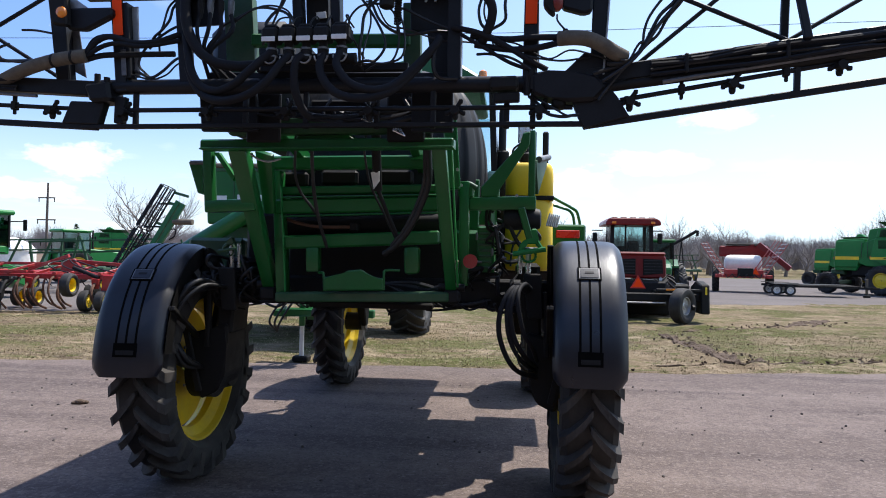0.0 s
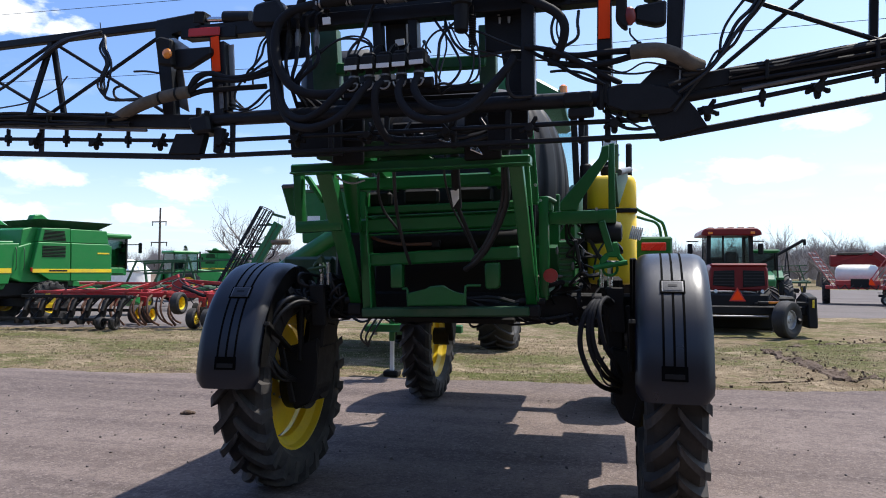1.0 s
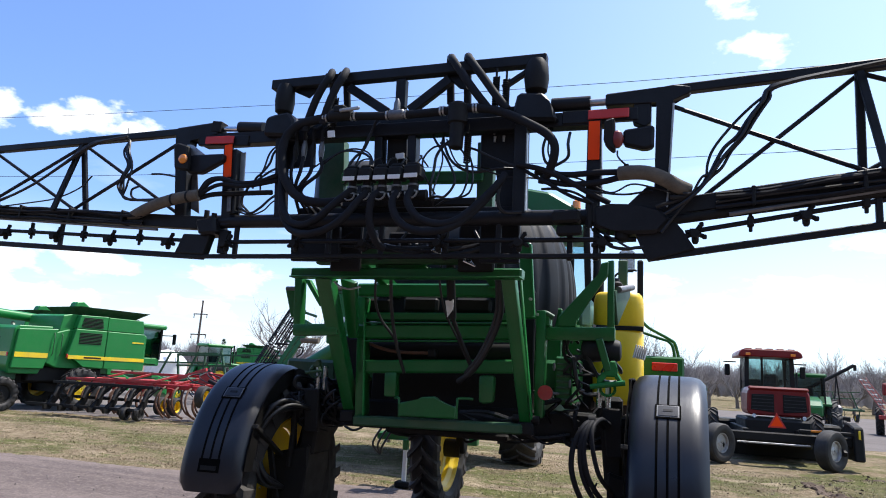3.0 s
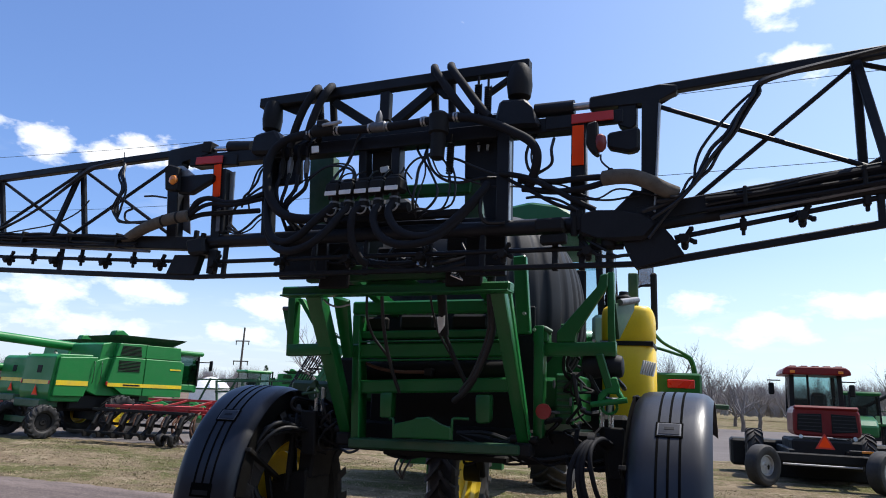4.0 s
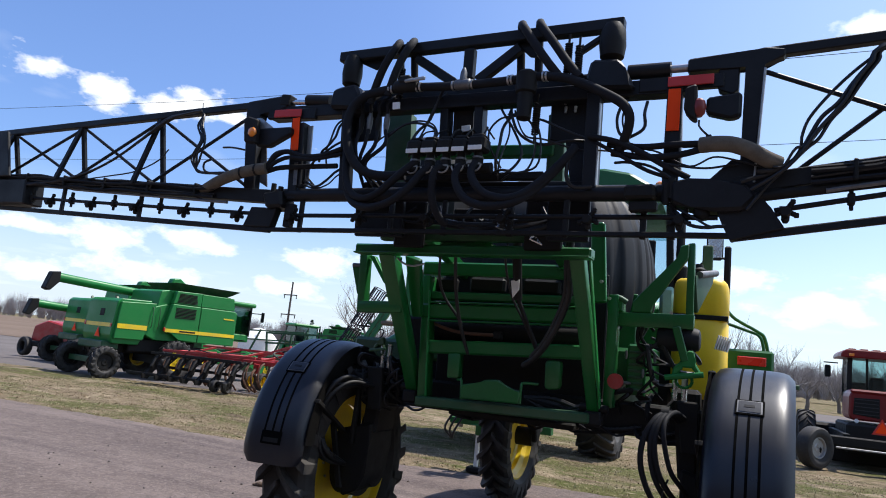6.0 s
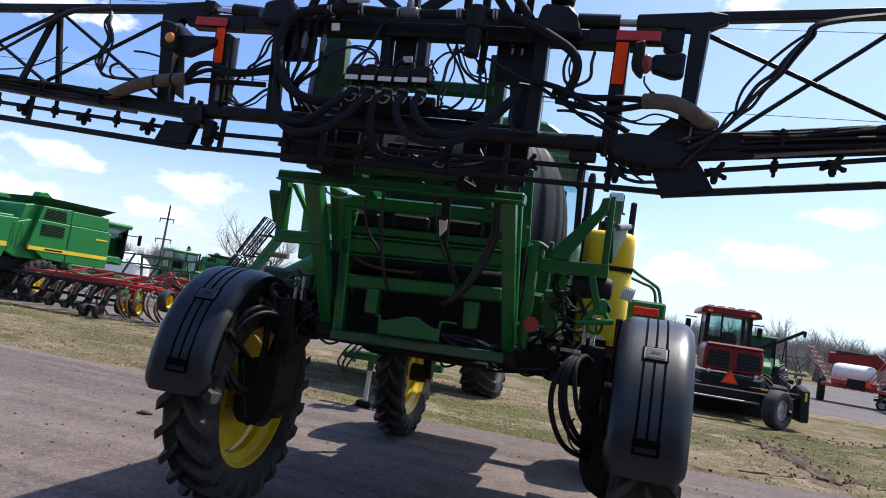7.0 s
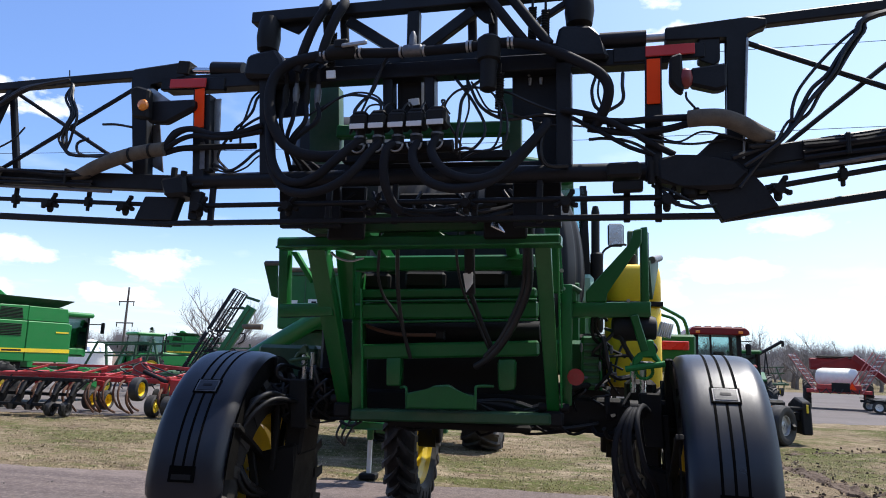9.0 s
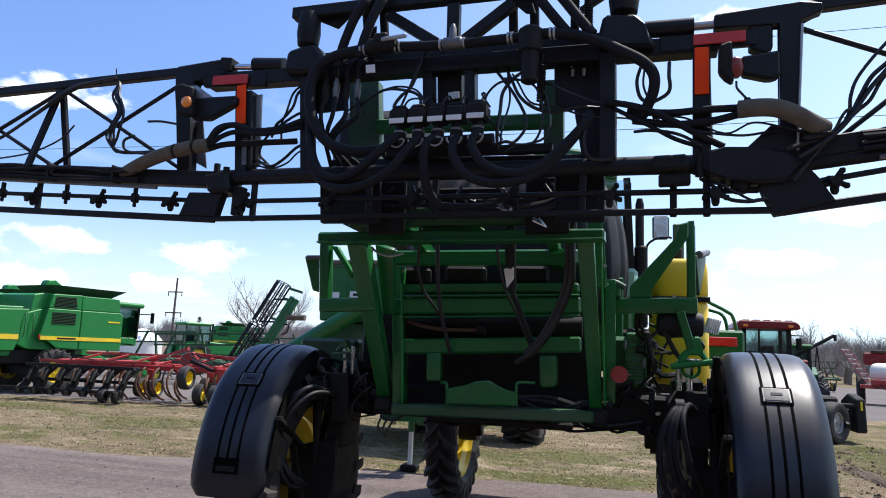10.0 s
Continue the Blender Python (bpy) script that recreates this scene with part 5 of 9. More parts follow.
# hose bundles from the frame to the wheel motors
for o, d, q in ((0.0, 0.0, 0.019), (0.05, 0.03, 0.017), (0.075, 0.02, 0.019), (0.13, 0.05, 0.017)):
    P_tube("motor_hose", S, HOSE, [(0.06 + o * 0.3, 5.34, 1.66 + o * 0.2), (0.01 + o * 0.3, 5.20, 1.71 + d * 0.3), (-0.06 + o * 0.5, 5.06, 1.68), (-0.13 + o, 5.00, 1.52 + d), (-0.125 + o * 1.3, 5.03, 1.32 + o * 0.4),
                                   (-0.02 + o * 1.0, 5.14, 1.10 + o * 1.2), (0.16, 5.45, 0.98 + o)], q, 8, n=6)
P_tube("thin_hose", S, WIRE, [(0.03, 5.10, 1.30), (0.0, 5.07, 1.20), (0.05, 5.10, 1.10), (0.14, 5.3, 1.05)], 0.007, 6, n=5)
P_lathe("hose_clip", S, BLACK_STEEL, [(-0.025, 0.06), (0.025, 0.06)], (-0.01, 5.16, 1.70), "x", 12)
# left hoses in the darker black, for the shade on that side
for o, d, q in ((0.0, 0.0, 0.016), (0.03, 0.05, 0.019), (0.07, -0.03, 0.016), (0.10, 0.04, 0.019), (0.16, 0.0, 0.017), (0.20, 0.06, 0.014)):
    P_tube("motor_hose", S, WIRE, [(-2.34 - o, 5.38, 1.64), (-2.42 - o, 5.10, 1.66 + d - o * 0.3), (-2.54 - o * 0.7, 4.98 + o, 1.50 + d), (-2.60 - o * 0.3, 4.98 + o, 1.28), (-2.56 - d, 5.10, 1.05 + o * 0.5), (-2.55, 5.4, 0.98)],
           q, 8, n=6)

# ---- boom ----
# built square on the plane y = BY, then hung a little askew behind the chassis
BY = 4.281


def P_hose(name, parent, mat, pts, r, seg=8, label="", n=5):
    return P_tube(name, parent, mat, pts, r, seg, label, n=n)


centre = P_tube("boom_centre", S, BLACK, [(-2.86, BY, 3.008), (0.06, BY, 2.998)], 0.050, 20, "black steel boom centre section")
C = centre


def brace(name, parent, p, q, w=0.05, d=0.05, mat=None, y=BY):
    return P_bar(name, parent, mat or BLACK, (p[0], y, p[1]), (q[0], y, q[1]), w, d, (0, 1, 0), 0.005)


def plate(name, parent, poly, y0, y1, mat=None, bevel=0.006, label=""):
    """A flat plate with its outline in x and z, between two depths."""
    area = sum(a[0] * b[1] - b[0] * a[1] for a, b in zip(poly, poly[1:] + poly[:1]))
    return P_prism(name, parent, mat or BLACK, poly if area > 0 else poly[::-1], "y", y0, y1, bevel, label)


# top frame
brace("top_bar", C, (-2.440, 4.093), (-0.296, 4.098), 0.075, 0.075, y=BY + 0.03)
for c_, r_ in (((-2.313, 3.961), 0.95), ((-0.360, 3.973), 1.05)):
    P_lathe("bump_stop", C, BLACK_STEEL, [(-0.115, 0.045), (-0.10, 0.070 * r_), (-0.02, 0.080 * r_), (0.07, 0.074 * r_), (0.12, 0.055)], (c_[0], BY + 0.01, c_[1]), "z", 18, "black rubber bump stop")
brace("centre_post", C, (-1.346, 3.826), (-1.351, 4.046), 0.075, 0.06, y=BY + 0.03)
brace("diagonal", C, (-1.781, 4.030), (-1.451, 3.809), 0.065, 0.05, y=BY + 0.04)
brace("diagonal", C, (-0.984, 4.025), (-1.280, 3.810), 0.070, 0.05, y=BY + 0.04)
plate("gusset", C, [(-1.019, 4.054), (-0.895, 4.077), (-0.857, 3.945), (-0.918, 3.957)], BY + 0.05, BY + 0.07)
plate("gusset", C, [(-2.320, 4.070), (-2.041, 4.067), (-2.131, 3.981)], BY + 0.05, BY + 0.07)
brace("stop_brace", C, (-0.400, 4.046), (-0.597, 3.923), 0.035, 0.04, y=BY + 0.03)
for p_ in ((-1.934, 4.111), (-1.819, 4.114), (-0.952, 4.137), (-0.828, 4.139)):
    P_box("bar_clip", C, BLACK_STEEL, (p_[0], BY + 0.0, p_[1] - 0.01), (0.045, 0.10, 0.05), bevel=0.012)

# upper beam with its posts and plates
brace("upper_beam", C, (-3.015, 3.667), (0.121, 3.644), 0.095, 0.10, y=BY + 0.02)
brace("upper_beam_web", C, (-2.315, 3.740), (-0.427, 3.708), 0.155, 0.06, y=BY + 0.06)
brace("side_post", C, (-2.295, 3.701), (-2.233, 3.030), 0.068, 0.09, y=BY)
brace("side_post", C, (-0.442, 3.632), (-0.432, 3.023), 0.085, 0.09, y=BY)
# lit edge of the right post, drawn as a bright strip
P_bar("side_post_edge", C, STEEL, (-0.398, 4.251, 3.562), (-0.390, 4.251, 3.034), 0.010, 0.04, (0, 1, 0))
plate("side_plate", C, [(-2.284, 3.688), (-2.053, 3.685), (-2.033, 3.442), (-2.261, 3.430)], BY + 0.06, BY + 0.09)
plate("side_plate", C, [(-0.747, 3.671), (-0.477, 3.661), (-0.466, 3.062), (-0.576, 3.055), (-0.624, 3.366), (-0.738, 3.372)], BY + 0.06, BY + 0.09)
plate("lower_plate", C, [(-2.218, 3.038), (-1.806, 3.028), (-1.784, 2.730), (-2.191, 2.731)], BY + 0.12, BY + 0.16)
plate("lower_plate", C, [(-0.735, 3.002), (-0.460, 3.005), (-0.454, 2.724), (-0.727, 2.725)], BY + 0.12, BY + 0.16)
for a_, b_ in (((-1.487, 3.632), (-1.470, 3.355)), ((-1.228, 3.626), (-1.215, 3.342))):
    brace("centre_plate", C, a_, b_, 0.062, 0.09, y=BY + 0.03)
brace("centre_box", C, (-1.372, 3.650), (-1.357, 3.382), 0.15, 0.08, BLACK_STEEL, y=BY + 0.09)
plate("centre_tag", C, [(-1.364, 3.493), (-1.298, 3.498), (-1.294, 3.455), (-1.359, 3.449)], BY + 0.030, BY + 0.040, LABEL, 0.002, "small white tag")
plate("cable_tag", C, [(-1.831, 3.630), (-1.773, 3.630), (-1.767, 3.580), (-1.825, 3.579)], BY - 0.14, BY - 0.13, LABEL, 0.002, "small white tag")
brace("valve_rail", C, (-1.739, 3.118), (-0.732, 3.116), 0.05, 0.05, BLACK_STEEL, y=BY + 0.0)
brace("lower_rail", C, (-2.114, 3.091), (-0.418, 3.066), 0.05, 0.06, y=BY + 0.08)

# outer posts with reflective strips
brace("outer_post", C, (-2.690, 3.571), (-2.646, 3.060), 0.048, 0.08, y=BY)
P_bar("outer_post_edge", C, STEEL, (-2.644, 4.301, 3.561), (-2.613, 4.301, 3.075), 0.050, 0.012, (0, 1, 0))
brace("outer_post", C, (0.047, 3.629), (0.062, 3.107), 0.030, 0.06, y=BY + 0.03)
P_bar("outer_post_edge", C, STEEL, (0.074, 4.281, 3.590), (0.087, 4.281, 3.121), 0.010, 0.05, (0, 1, 0))
brace("marker_post", C, (-2.750, 3.614), (-2.687, 2.968), 0.078, 0.03, y=BY - 0.03)
brace("marker_post", C, (0.038, 3.644), (0.036, 2.935), 0.088, 0.03, y=BY - 0.03)
P_bar("marker_strip", C, ORANGE, (-2.734, 4.229, 3.604), (-2.712, 4.229, 3.344), 0.067, 0.010, (0, 1, 0), 0.002, "bright orange reflective strip")
P_bar("marker_strip", C, ORANGE, (0.038, 4.229, 3.611), (0.037, 4.229, 3.356), 0.070, 0.010, (0, 1, 0), 0.002, "bright orange reflective strip")
P_bar("post_sticker", C, DULL_STEEL, (-2.677, 4.231, 3.249), (-2.662, 4.231, 3.074), 0.034, 0.006, (0, 1, 0), 0.001, "grey foil sticker")
P_bar("marker_bar", C, RED_TAPE, (-2.954, 4.226, 3.650), (-2.691, 4.226, 3.642), 0.060, 0.012, (0, 1, 0), 0.003, "dull red reflective strip")
P_bar("marker_bar", C, RED_TAPE, (-0.003, 4.226, 3.654), (0.250, 4.226, 3.655), 0.060, 0.012, (0, 1, 0), 0.003, "dull red reflective strip")
brace("marker_backing", C, (-3.036, 3.663), (-2.570, 3.637), 0.085, 0.04, y=BY - 0.02)
brace("marker_backing", C, (-0.172, 3.652), (0.303, 3.653), 0.085, 0.04, y=BY - 0.02)
plate("marker_bracket", C, [(0.272, 3.722), (0.381, 3.724), (0.379, 3.590), (0.346, 3.564), (0.270, 3.599)], BY - 0.03, BY + 0.05)

# fold rams
P_tube("fold_ram", C, BLACK, [(-2.463, 4.281, 3.739), (-2.686, 4.281, 3.760)], 0.046, 16)
P_tube("ram_rod", C, CHROME, [(-2.685, 4.281, 3.746), (-2.837, 4.281, 3.757)], 0.021, 12)
P_bar("ram_clevis", C, BLACK_STEEL, (-2.838, 4.281, 3.760), (-2.926, 4.281, 3.771), 0.09, 0.09, (0, 1, 0))
plate("ram_mount", C, [(-2.418, 3.654), (-2.404, 3.790), (-2.360, 3.808), (-2.208, 3.826), (-2.158, 3.756), (-2.124, 3.626)], BY - 0.09, BY + 0.09, None, 0.02)
P_tube("fold_ram", C, BLACK, [(-0.247, 4.281, 3.759), (0.003, 4.281, 3.757)], 0.046, 16)
P_tube("ram_rod", C, STEEL, [(0.003, 4.281, 3.757), (0.103, 4.281, 3.757)], 0.024, 12)
plate("ram_mount", C, [(-0.490, 3.715), (-0.464, 3.832), (-0.288, 3.821), (-0.246, 3.751), (-0.188, 3.621), (-0.486, 3.641)], BY - 0.09, BY + 0.09, None, 0.02)

# break-away rail, spray pipe and drops of the centre
brace("breakaway_rail", C, (-2.98, 2.735), (0.40, 2.747), 0.030, 0.042, y=BY - 0.02)
P_tube("spray_pipe", C, BLACK, [(-2.70, BY - 0.02, 2.846), (0.30, BY - 0.02, 2.850)], 0.016, 8)
for p_ in ((-2.595, 2.807), (-1.810, 2.794), (-1.398, 2.790), (-0.926, 2.785), (-0.564, 2.781), (-0.101, 2.826), (0.060, 2.841)):
    P_box("rail_drop", C, BLACK, (p_[0], BY - 0.01, 2.84), (0.035, 0.03, 0.24), bevel=0.005)
plate("hinge_plate", C, [(-3.055, 2.907), (-2.805, 2.898), (-2.849, 2.748), (-3.117, 2.759)], BY - 0.05, BY + 0.02, None, 0.005)
plate("hinge_plate", C, [(-2.743, 2.938), (-2.662, 2.936), (-2.679, 2.755), (-2.746, 2.760)], BY - 0.03, BY + 0.02, None, 0.005)
plate("hinge_plate", C, [(0.387, 2.986), (0.497, 2.985), (0.567, 2.898), (0.635, 2.788), (0.370, 2.715), (0.323, 2.810), (0.288, 2.898)], BY - 0.05, BY + 0.02, None, 0.005)
plate("hinge_block", C, [(-2.941, 3.011), (-2.760, 3.038), (-2.731, 2.902), (-2.890, 2.890)], BY - 0.09, BY + 0.09, None, 0.02)
plate("hinge_block", C, [(0.045, 3.046), (0.146, 3.059), (0.255, 3.054), (0.428, 3.033), (0.505, 2.960), (0.429, 2.877), (0.292, 2.871), (0.164, 2.895), (0.052, 2.918)], BY - 0.09, BY + 0.09, None, 0.02)
plate("hinge_strut", C, [(0.244, 3.062), (0.364, 3.181), (0.444, 3.166), (0.567, 3.133), (0.630, 3.044), (0.605, 2.986), (0.426, 2.973)], BY - 0.04, BY + 0.04)
P_lathe("hinge_knob", C, BLACK_STEEL, [(-0.05, 0.03), (-0.03, 0.045), (0.03, 0.045), (0.05, 0.03)], ((0.216, 2.885)[0], BY - 0.02, (0.216, 2.885)[1]), "z", 14)
for p_ in ((-2.850, 3.023), (-2.780, 2.999), (0.022, 2.977), (0.053, 3.010)):
    P_lathe("hinge_pin", C, BLACK_STEEL, [(-0.06, 0.020), (0.06, 0.020)], (p_[0], BY - 0.06, p_[1]), "z", 10)
plate("valve_box", C, [(-0.207, 3.021), (-0.033, 3.025), (-0.028, 2.943), (-0.202, 2.940)], BY - 0.12, BY - 0.02, BLACK_STEEL, 0.015)
plate("valve_bracket", C, [(-0.175, 2.925), (-0.020, 2.929), (-0.020, 2.872), (-0.175, 2.867)], BY - 0.10, BY - 0.04, BLACK_STEEL, 0.008)


def nozzle(parent, x, z):
    """A spray nozzle body with turret outlets on the pipe."""
    bm = bmnew()
    lathe(bm, [(-0.03, 0.020), (0.03, 0.020)], (x, BY - 0.02, z), "x", 10)
    lathe(bm, [(-0.075, 0.012), (-0.06, 0.020), (0.0, 0.022)], (x, BY - 0.03, z), "z", 10)
    for dx, dz in ((0.045, -0.03), (-0.045, -0.03), (0.03, 0.035)):
        tube(bm, [(x, BY - 0.03, z - 0.01), (x + dx, BY - 0.035, z + dz)], 0.014, 8)
        box(bm, (x + dx * 1.15, BY - 0.036, z + dz * 1.15), (0.026, 0.026, 0.026), bevel=0.005)
    lathe(bm, [(-0.035, 0.026), (0.0, 0.030), (0.03, 0.024)], (x, BY - 0.05, z - 0.02), "y", 10)
    return part("nozzle", bm, BLACK_STEEL, parent, "black spray nozzle body")


def clamp(parent, x, z):
    bm = bmnew()
    box(bm, (x, BY - 0.02, z), (0.035, 0.05, 0.06), bevel=0.006)
    box(bm, (x, BY - 0.02, z + 0.05), (0.02, 0.03, 0.06), bevel=0.004)
    box(bm, (x, BY - 0.02, z - 0.04), (0.02, 0.02, 0.04), bevel=0.004)
    return part("pipe_clamp", bm, BLACK_STEEL, parent)


for x in (-2.66, -2.06, -1.52, -0.97, -0.42, 0.10):
    nozzle(C, x, 2.846)


def wing(sgn, x0, ptop, pbot, plow, pnoz, posts, first_nozzle, x_end, label, lean):
    """One boom wing: chords, uprights in pairs, crossed braces, spray pipe, nozzles and guard rail. Each p is (z at x0, rise a metre)."""
    def z(p, x):
        return p[0] + p[1] * abs(x - x0)
    root = P_bar("boom_wing", S, BLACK, (x0 - sgn * 0.14, BY, z(pbot, x0) - 0.14 * pbot[1]), (x_end, BY, z(pbot, x_end)), 0.085, 0.10, label=label)
    P_bar("top_chord", root, BLACK, (x0, BY, z(ptop, x0)), (x_end, BY, z(ptop, x_end)), 0.058, 0.058)
    P_bar("guard_rail", root, BLACK, (x0 - sgn * 0.14, BY - 0.02, z(plow, x0) - 0.14 * plow[1]), (x_end, BY - 0.02, z(plow, x_end)), 0.032, 0.042)
    P_tube("spray_pipe", root, BLACK, [(x0 + sgn * 0.06, BY - 0.02, z(pnoz, x0 + sgn * 0.06)), (x_end, BY - 0.02, z(pnoz, x_end))], 0.015, 8)
    P_tube("feed_pipe", root, DULL_STEEL, [(x0 + sgn * 0.3, BY - 0.06, z(pbot, x0) - 0.060), (x0 + sgn * 2.2, BY - 0.06, z(pbot, x0 + sgn * 2.2) - 0.065)], 0.012, 6)
    for i, px in enumerate(posts):
        for dy, dx in ((-0.10, lean[0]), (0.07, lean[1])):
            P_bar("upright", root, BLACK, (px + dx, BY + dy, z(pbot, px) + 0.03), (px, BY, z(ptop, px)), 0.045, 0.035, (0, 1, 0))
        P_box("rail_drop", root, BLACK, (px + sgn * 0.06, BY - 0.02, (z(pbot, px) + z(plow, px)) / 2), (0.035, 0.03, z(pbot, px) - z(plow, px)), bevel=0.005)
    knots = [x0 + sgn * 0.16] + list(posts)
    for i, (a, b) in enumerate(zip(knots, knots[1:])):
        head = (x0 - sgn * 0.01, z(ptop, a) - 0.11) if i == 0 and sgn > 0 else (a, z(ptop, a) - 0.03)
        P_bar("brace", root, BLACK, (head[0], BY + 0.01, head[1]), (b + sgn * 0.03, BY + 0.01, z(pbot, b) + 0.05), 0.025, 0.025, (0, 1, 0))
        P_bar("brace", root, BLACK, (a, BY + 0.04, z(pbot, a) + 0.05), (b, BY + 0.04, z(ptop, b) - 0.03), 0.025, 0.025, (0, 1, 0))
    k = 0
    x = first_nozzle
    while abs(x) < abs(x_end) and k < 8:
        nozzle(root, x, z(pnoz, x) - 0.005)
        clamp(root, x + sgn * 0.30, z(pnoz, x + sgn * 0.30))
        x += sgn * 0.585
        k += 1
    return root


LW = wing(-1, -3.00, (3.755, -0.0195), (3.000, 0.060), (2.738, 0.051), (2.858, 0.050), (-4.27, -5.32, -6.36, -7.4), -3.20, -8.4, "black lattice boom wing with crossed braces and a spray pipe", (-0.11, 0.07))
RW = wing(1, 0.52, (3.800, 0.058), (3.048, 0.136), (2.757, 0.153), (2.880, 0.170), (1.52, 2.62, 3.72), 0.635, 4.3, "black lattice boom wing with crossed braces, raised outwards", (0.09, 0.01))
P_tube("feed_tube", RW, BLACK_STEEL, [(0.50, BY - 0.03, 2.965), (2.6, BY - 0.03, 3.235)], 0.030, 12)
plate("end_post", LW, [(-3.265, 3.781), (-2.902, 3.806), (-2.866, 3.774), (-2.867, 3.698), (-3.123, 3.672), (-3.138, 3.549), (-3.068, 3.006), (-3.173, 3.009), (-3.262, 3.682)], BY - 0.04, BY + 0.04, None, 0.010)
plate("post_gusset", LW, [(-3.175, 3.405), (-3.067, 3.414), (-3.001, 3.083), (-3.143, 3.153)], BY + 0.03, BY + 0.04, DULL_STEEL, 0.002, "bare steel gusset")
plate("end_post", RW, [(0.101, 3.798), (0.423, 3.813), (0.513, 3.828), (0.615, 3.811), (0.614, 3.766), (0.502, 3.731), (0.480, 3.134), (0.402, 3.137), (0.422, 3.726), (0.100, 3.716)], BY - 0.04, BY + 0.04, None, 0.010)
P_bar("end_post_edge", RW, STEEL, (0.513, 4.261, 3.701), (0.477, 4.261, 3.040), 0.012, 0.06, (0, 1, 0), 0.003)
plate("fold_knuckle", LW, [(-6.75, 2.94), (-5.86, 2.93), (-5.88, 3.17), (-6.75, 3.20)], BY - 0.10, BY + 0.10, None, 0.012)
plate("fold_knuckle", LW, [(-6.70, 3.20), (-6.37, 3.66), (-6.28, 3.66), (-6.12, 3.20)], BY - 0.13, BY - 0.10)

# lamps on arms between centre and wings
h = plate("lamp_housing", C, [(-3.170, 3.588), (-3.123, 3.607), (-3.031, 3.579), (-3.015, 3.383), (-3.135, 3.398)], BY - 0.16, BY - 0.10, BLACK_STEEL, 0.012)
P_lathe("lamp_lens", h, AMBER, [(-0.020, 0.014), (-0.012, 0.032), (0.0, 0.038), (0.012, 0.034)], ((-3.052, 3.470)[0], BY - 0.165, (-3.052, 3.470)[1]), "y", 18, "amber flasher lamp")
plate("lamp_arm", C, [(-3.084, 3.523), (-2.738, 3.520), (-2.732, 3.463), (-2.929, 3.370), (-3.060, 3.381)], BY - 0.10, BY - 0.04, None, 0.012)
plate("lamp_bracket", C, [(-3.098, 3.612), (-3.047, 3.609), (-2.914, 3.521), (-3.086, 3.518)], BY - 0.09, BY - 0.08, STEEL, 0.002)
h = plate("lamp_housing", C, [(0.113, 3.565), (0.173, 3.584), (0.180, 3.366), (0.147, 3.381), (0.109, 3.430)], BY - 0.18, BY - 0.10, BLACK_STEEL, 0.012)
P_lathe("lamp_lens", h, DULL_LENS, [(-0.055, 0.016), (-0.035, 0.032), (0.0, 0.037), (0.035, 0.030), (0.050, 0.014)], ((0.190, 3.449)[0], BY - 0.15, (0.195, 3.449)[1]), "z", 18, "dull red tail lamp")
plate("lamp_arm", C, [(0.219, 3.528), (0.403, 3.548), (0.401, 3.410), (0.348, 3.394), (0.218, 3.433)], BY - 0.10, BY - 0.03, None, 0.014)
P_hose("lamp_wire", C, WIRE, [(0.192, 4.131, 3.374), (0.194, 4.131, 3.340), (0.216, 4.131, 3.309), (0.244, 4.161, 3.289)], 0.006, 6, n=4)
P_box("wire_plug", C, BLACK_STEEL, (0.244, 4.161, 3.286), (0.03, 0.03, 0.02), bevel=0.005)

# section valves and their hoses
for k, (p_, w_) in enumerate((((-1.569, 3.231), 1.0), ((-1.459, 3.232), 1.0), ((-1.344, 3.231), 1.0), ((-1.236, 3.232), 1.0), ((-1.117, 3.237), 1.08))):
    x, z = p_
    y = BY - 0.18
    v = P_box("section_valve", C, BLACK_STEEL, (x, y, z + 0.040), (0.105 * w_, 0.13, 0.085 * w_), bevel=0.016, label="black electric section valve with a white label")
    P_box("valve_cap", v, BLACK_STEEL, (x, y + 0.01, z + 0.092), (0.085 * w_, 0.10, 0.03), bevel=0.012)
    P_box("valve_label", v, LABEL, (x, y - 0.067, z + 0.004), (0.088 * w_, 0.006, 0.030), bevel=0.002)
    P_lathe("valve_stem", v, BLACK_STEEL, [(-0.12, 0.030), (-0.10, 0.036), (-0.06, 0.036), (-0.05, 0.028), (0, 0.028)], (x, y, z + 0.005), "z", 12)
    for q_ in (-0.025, 0.02):
        P_lathe("valve_ring", v, DULL_STEEL, [(-0.006, 0.037), (0.006, 0.037)], (x, y, z - 0.065 + q_), "z", 14)
    bm = bmnew()
    tube(bm, [(x + 0.042 * math.cos(t), y - 0.04, z - 0.10 + 0.042 * math.sin(t)) for t in [math.pi + math.pi * i / 8 for i in range(9)]], 0.006, 6)
    part("valve_clip", bm, STEEL, v, "bright wire clip", smooth=60)
    P_tube("valve_wire", v, WIRE, [(x, y + 0.02, z + 0.10), (x + 0.02, y + 0.06, z + 0.17), (x + 0.06 - 0.02 * k, y + 0.14, z + 0.20), (x + 0.02, y + 0.19, z + 0.14)], 0.006, 6, n=4)
P_tube("manifold", C, BLACK_STEEL, [(-1.661, 4.141, 3.133), (-1.035, 4.141, 3.136)], 0.034, 14)
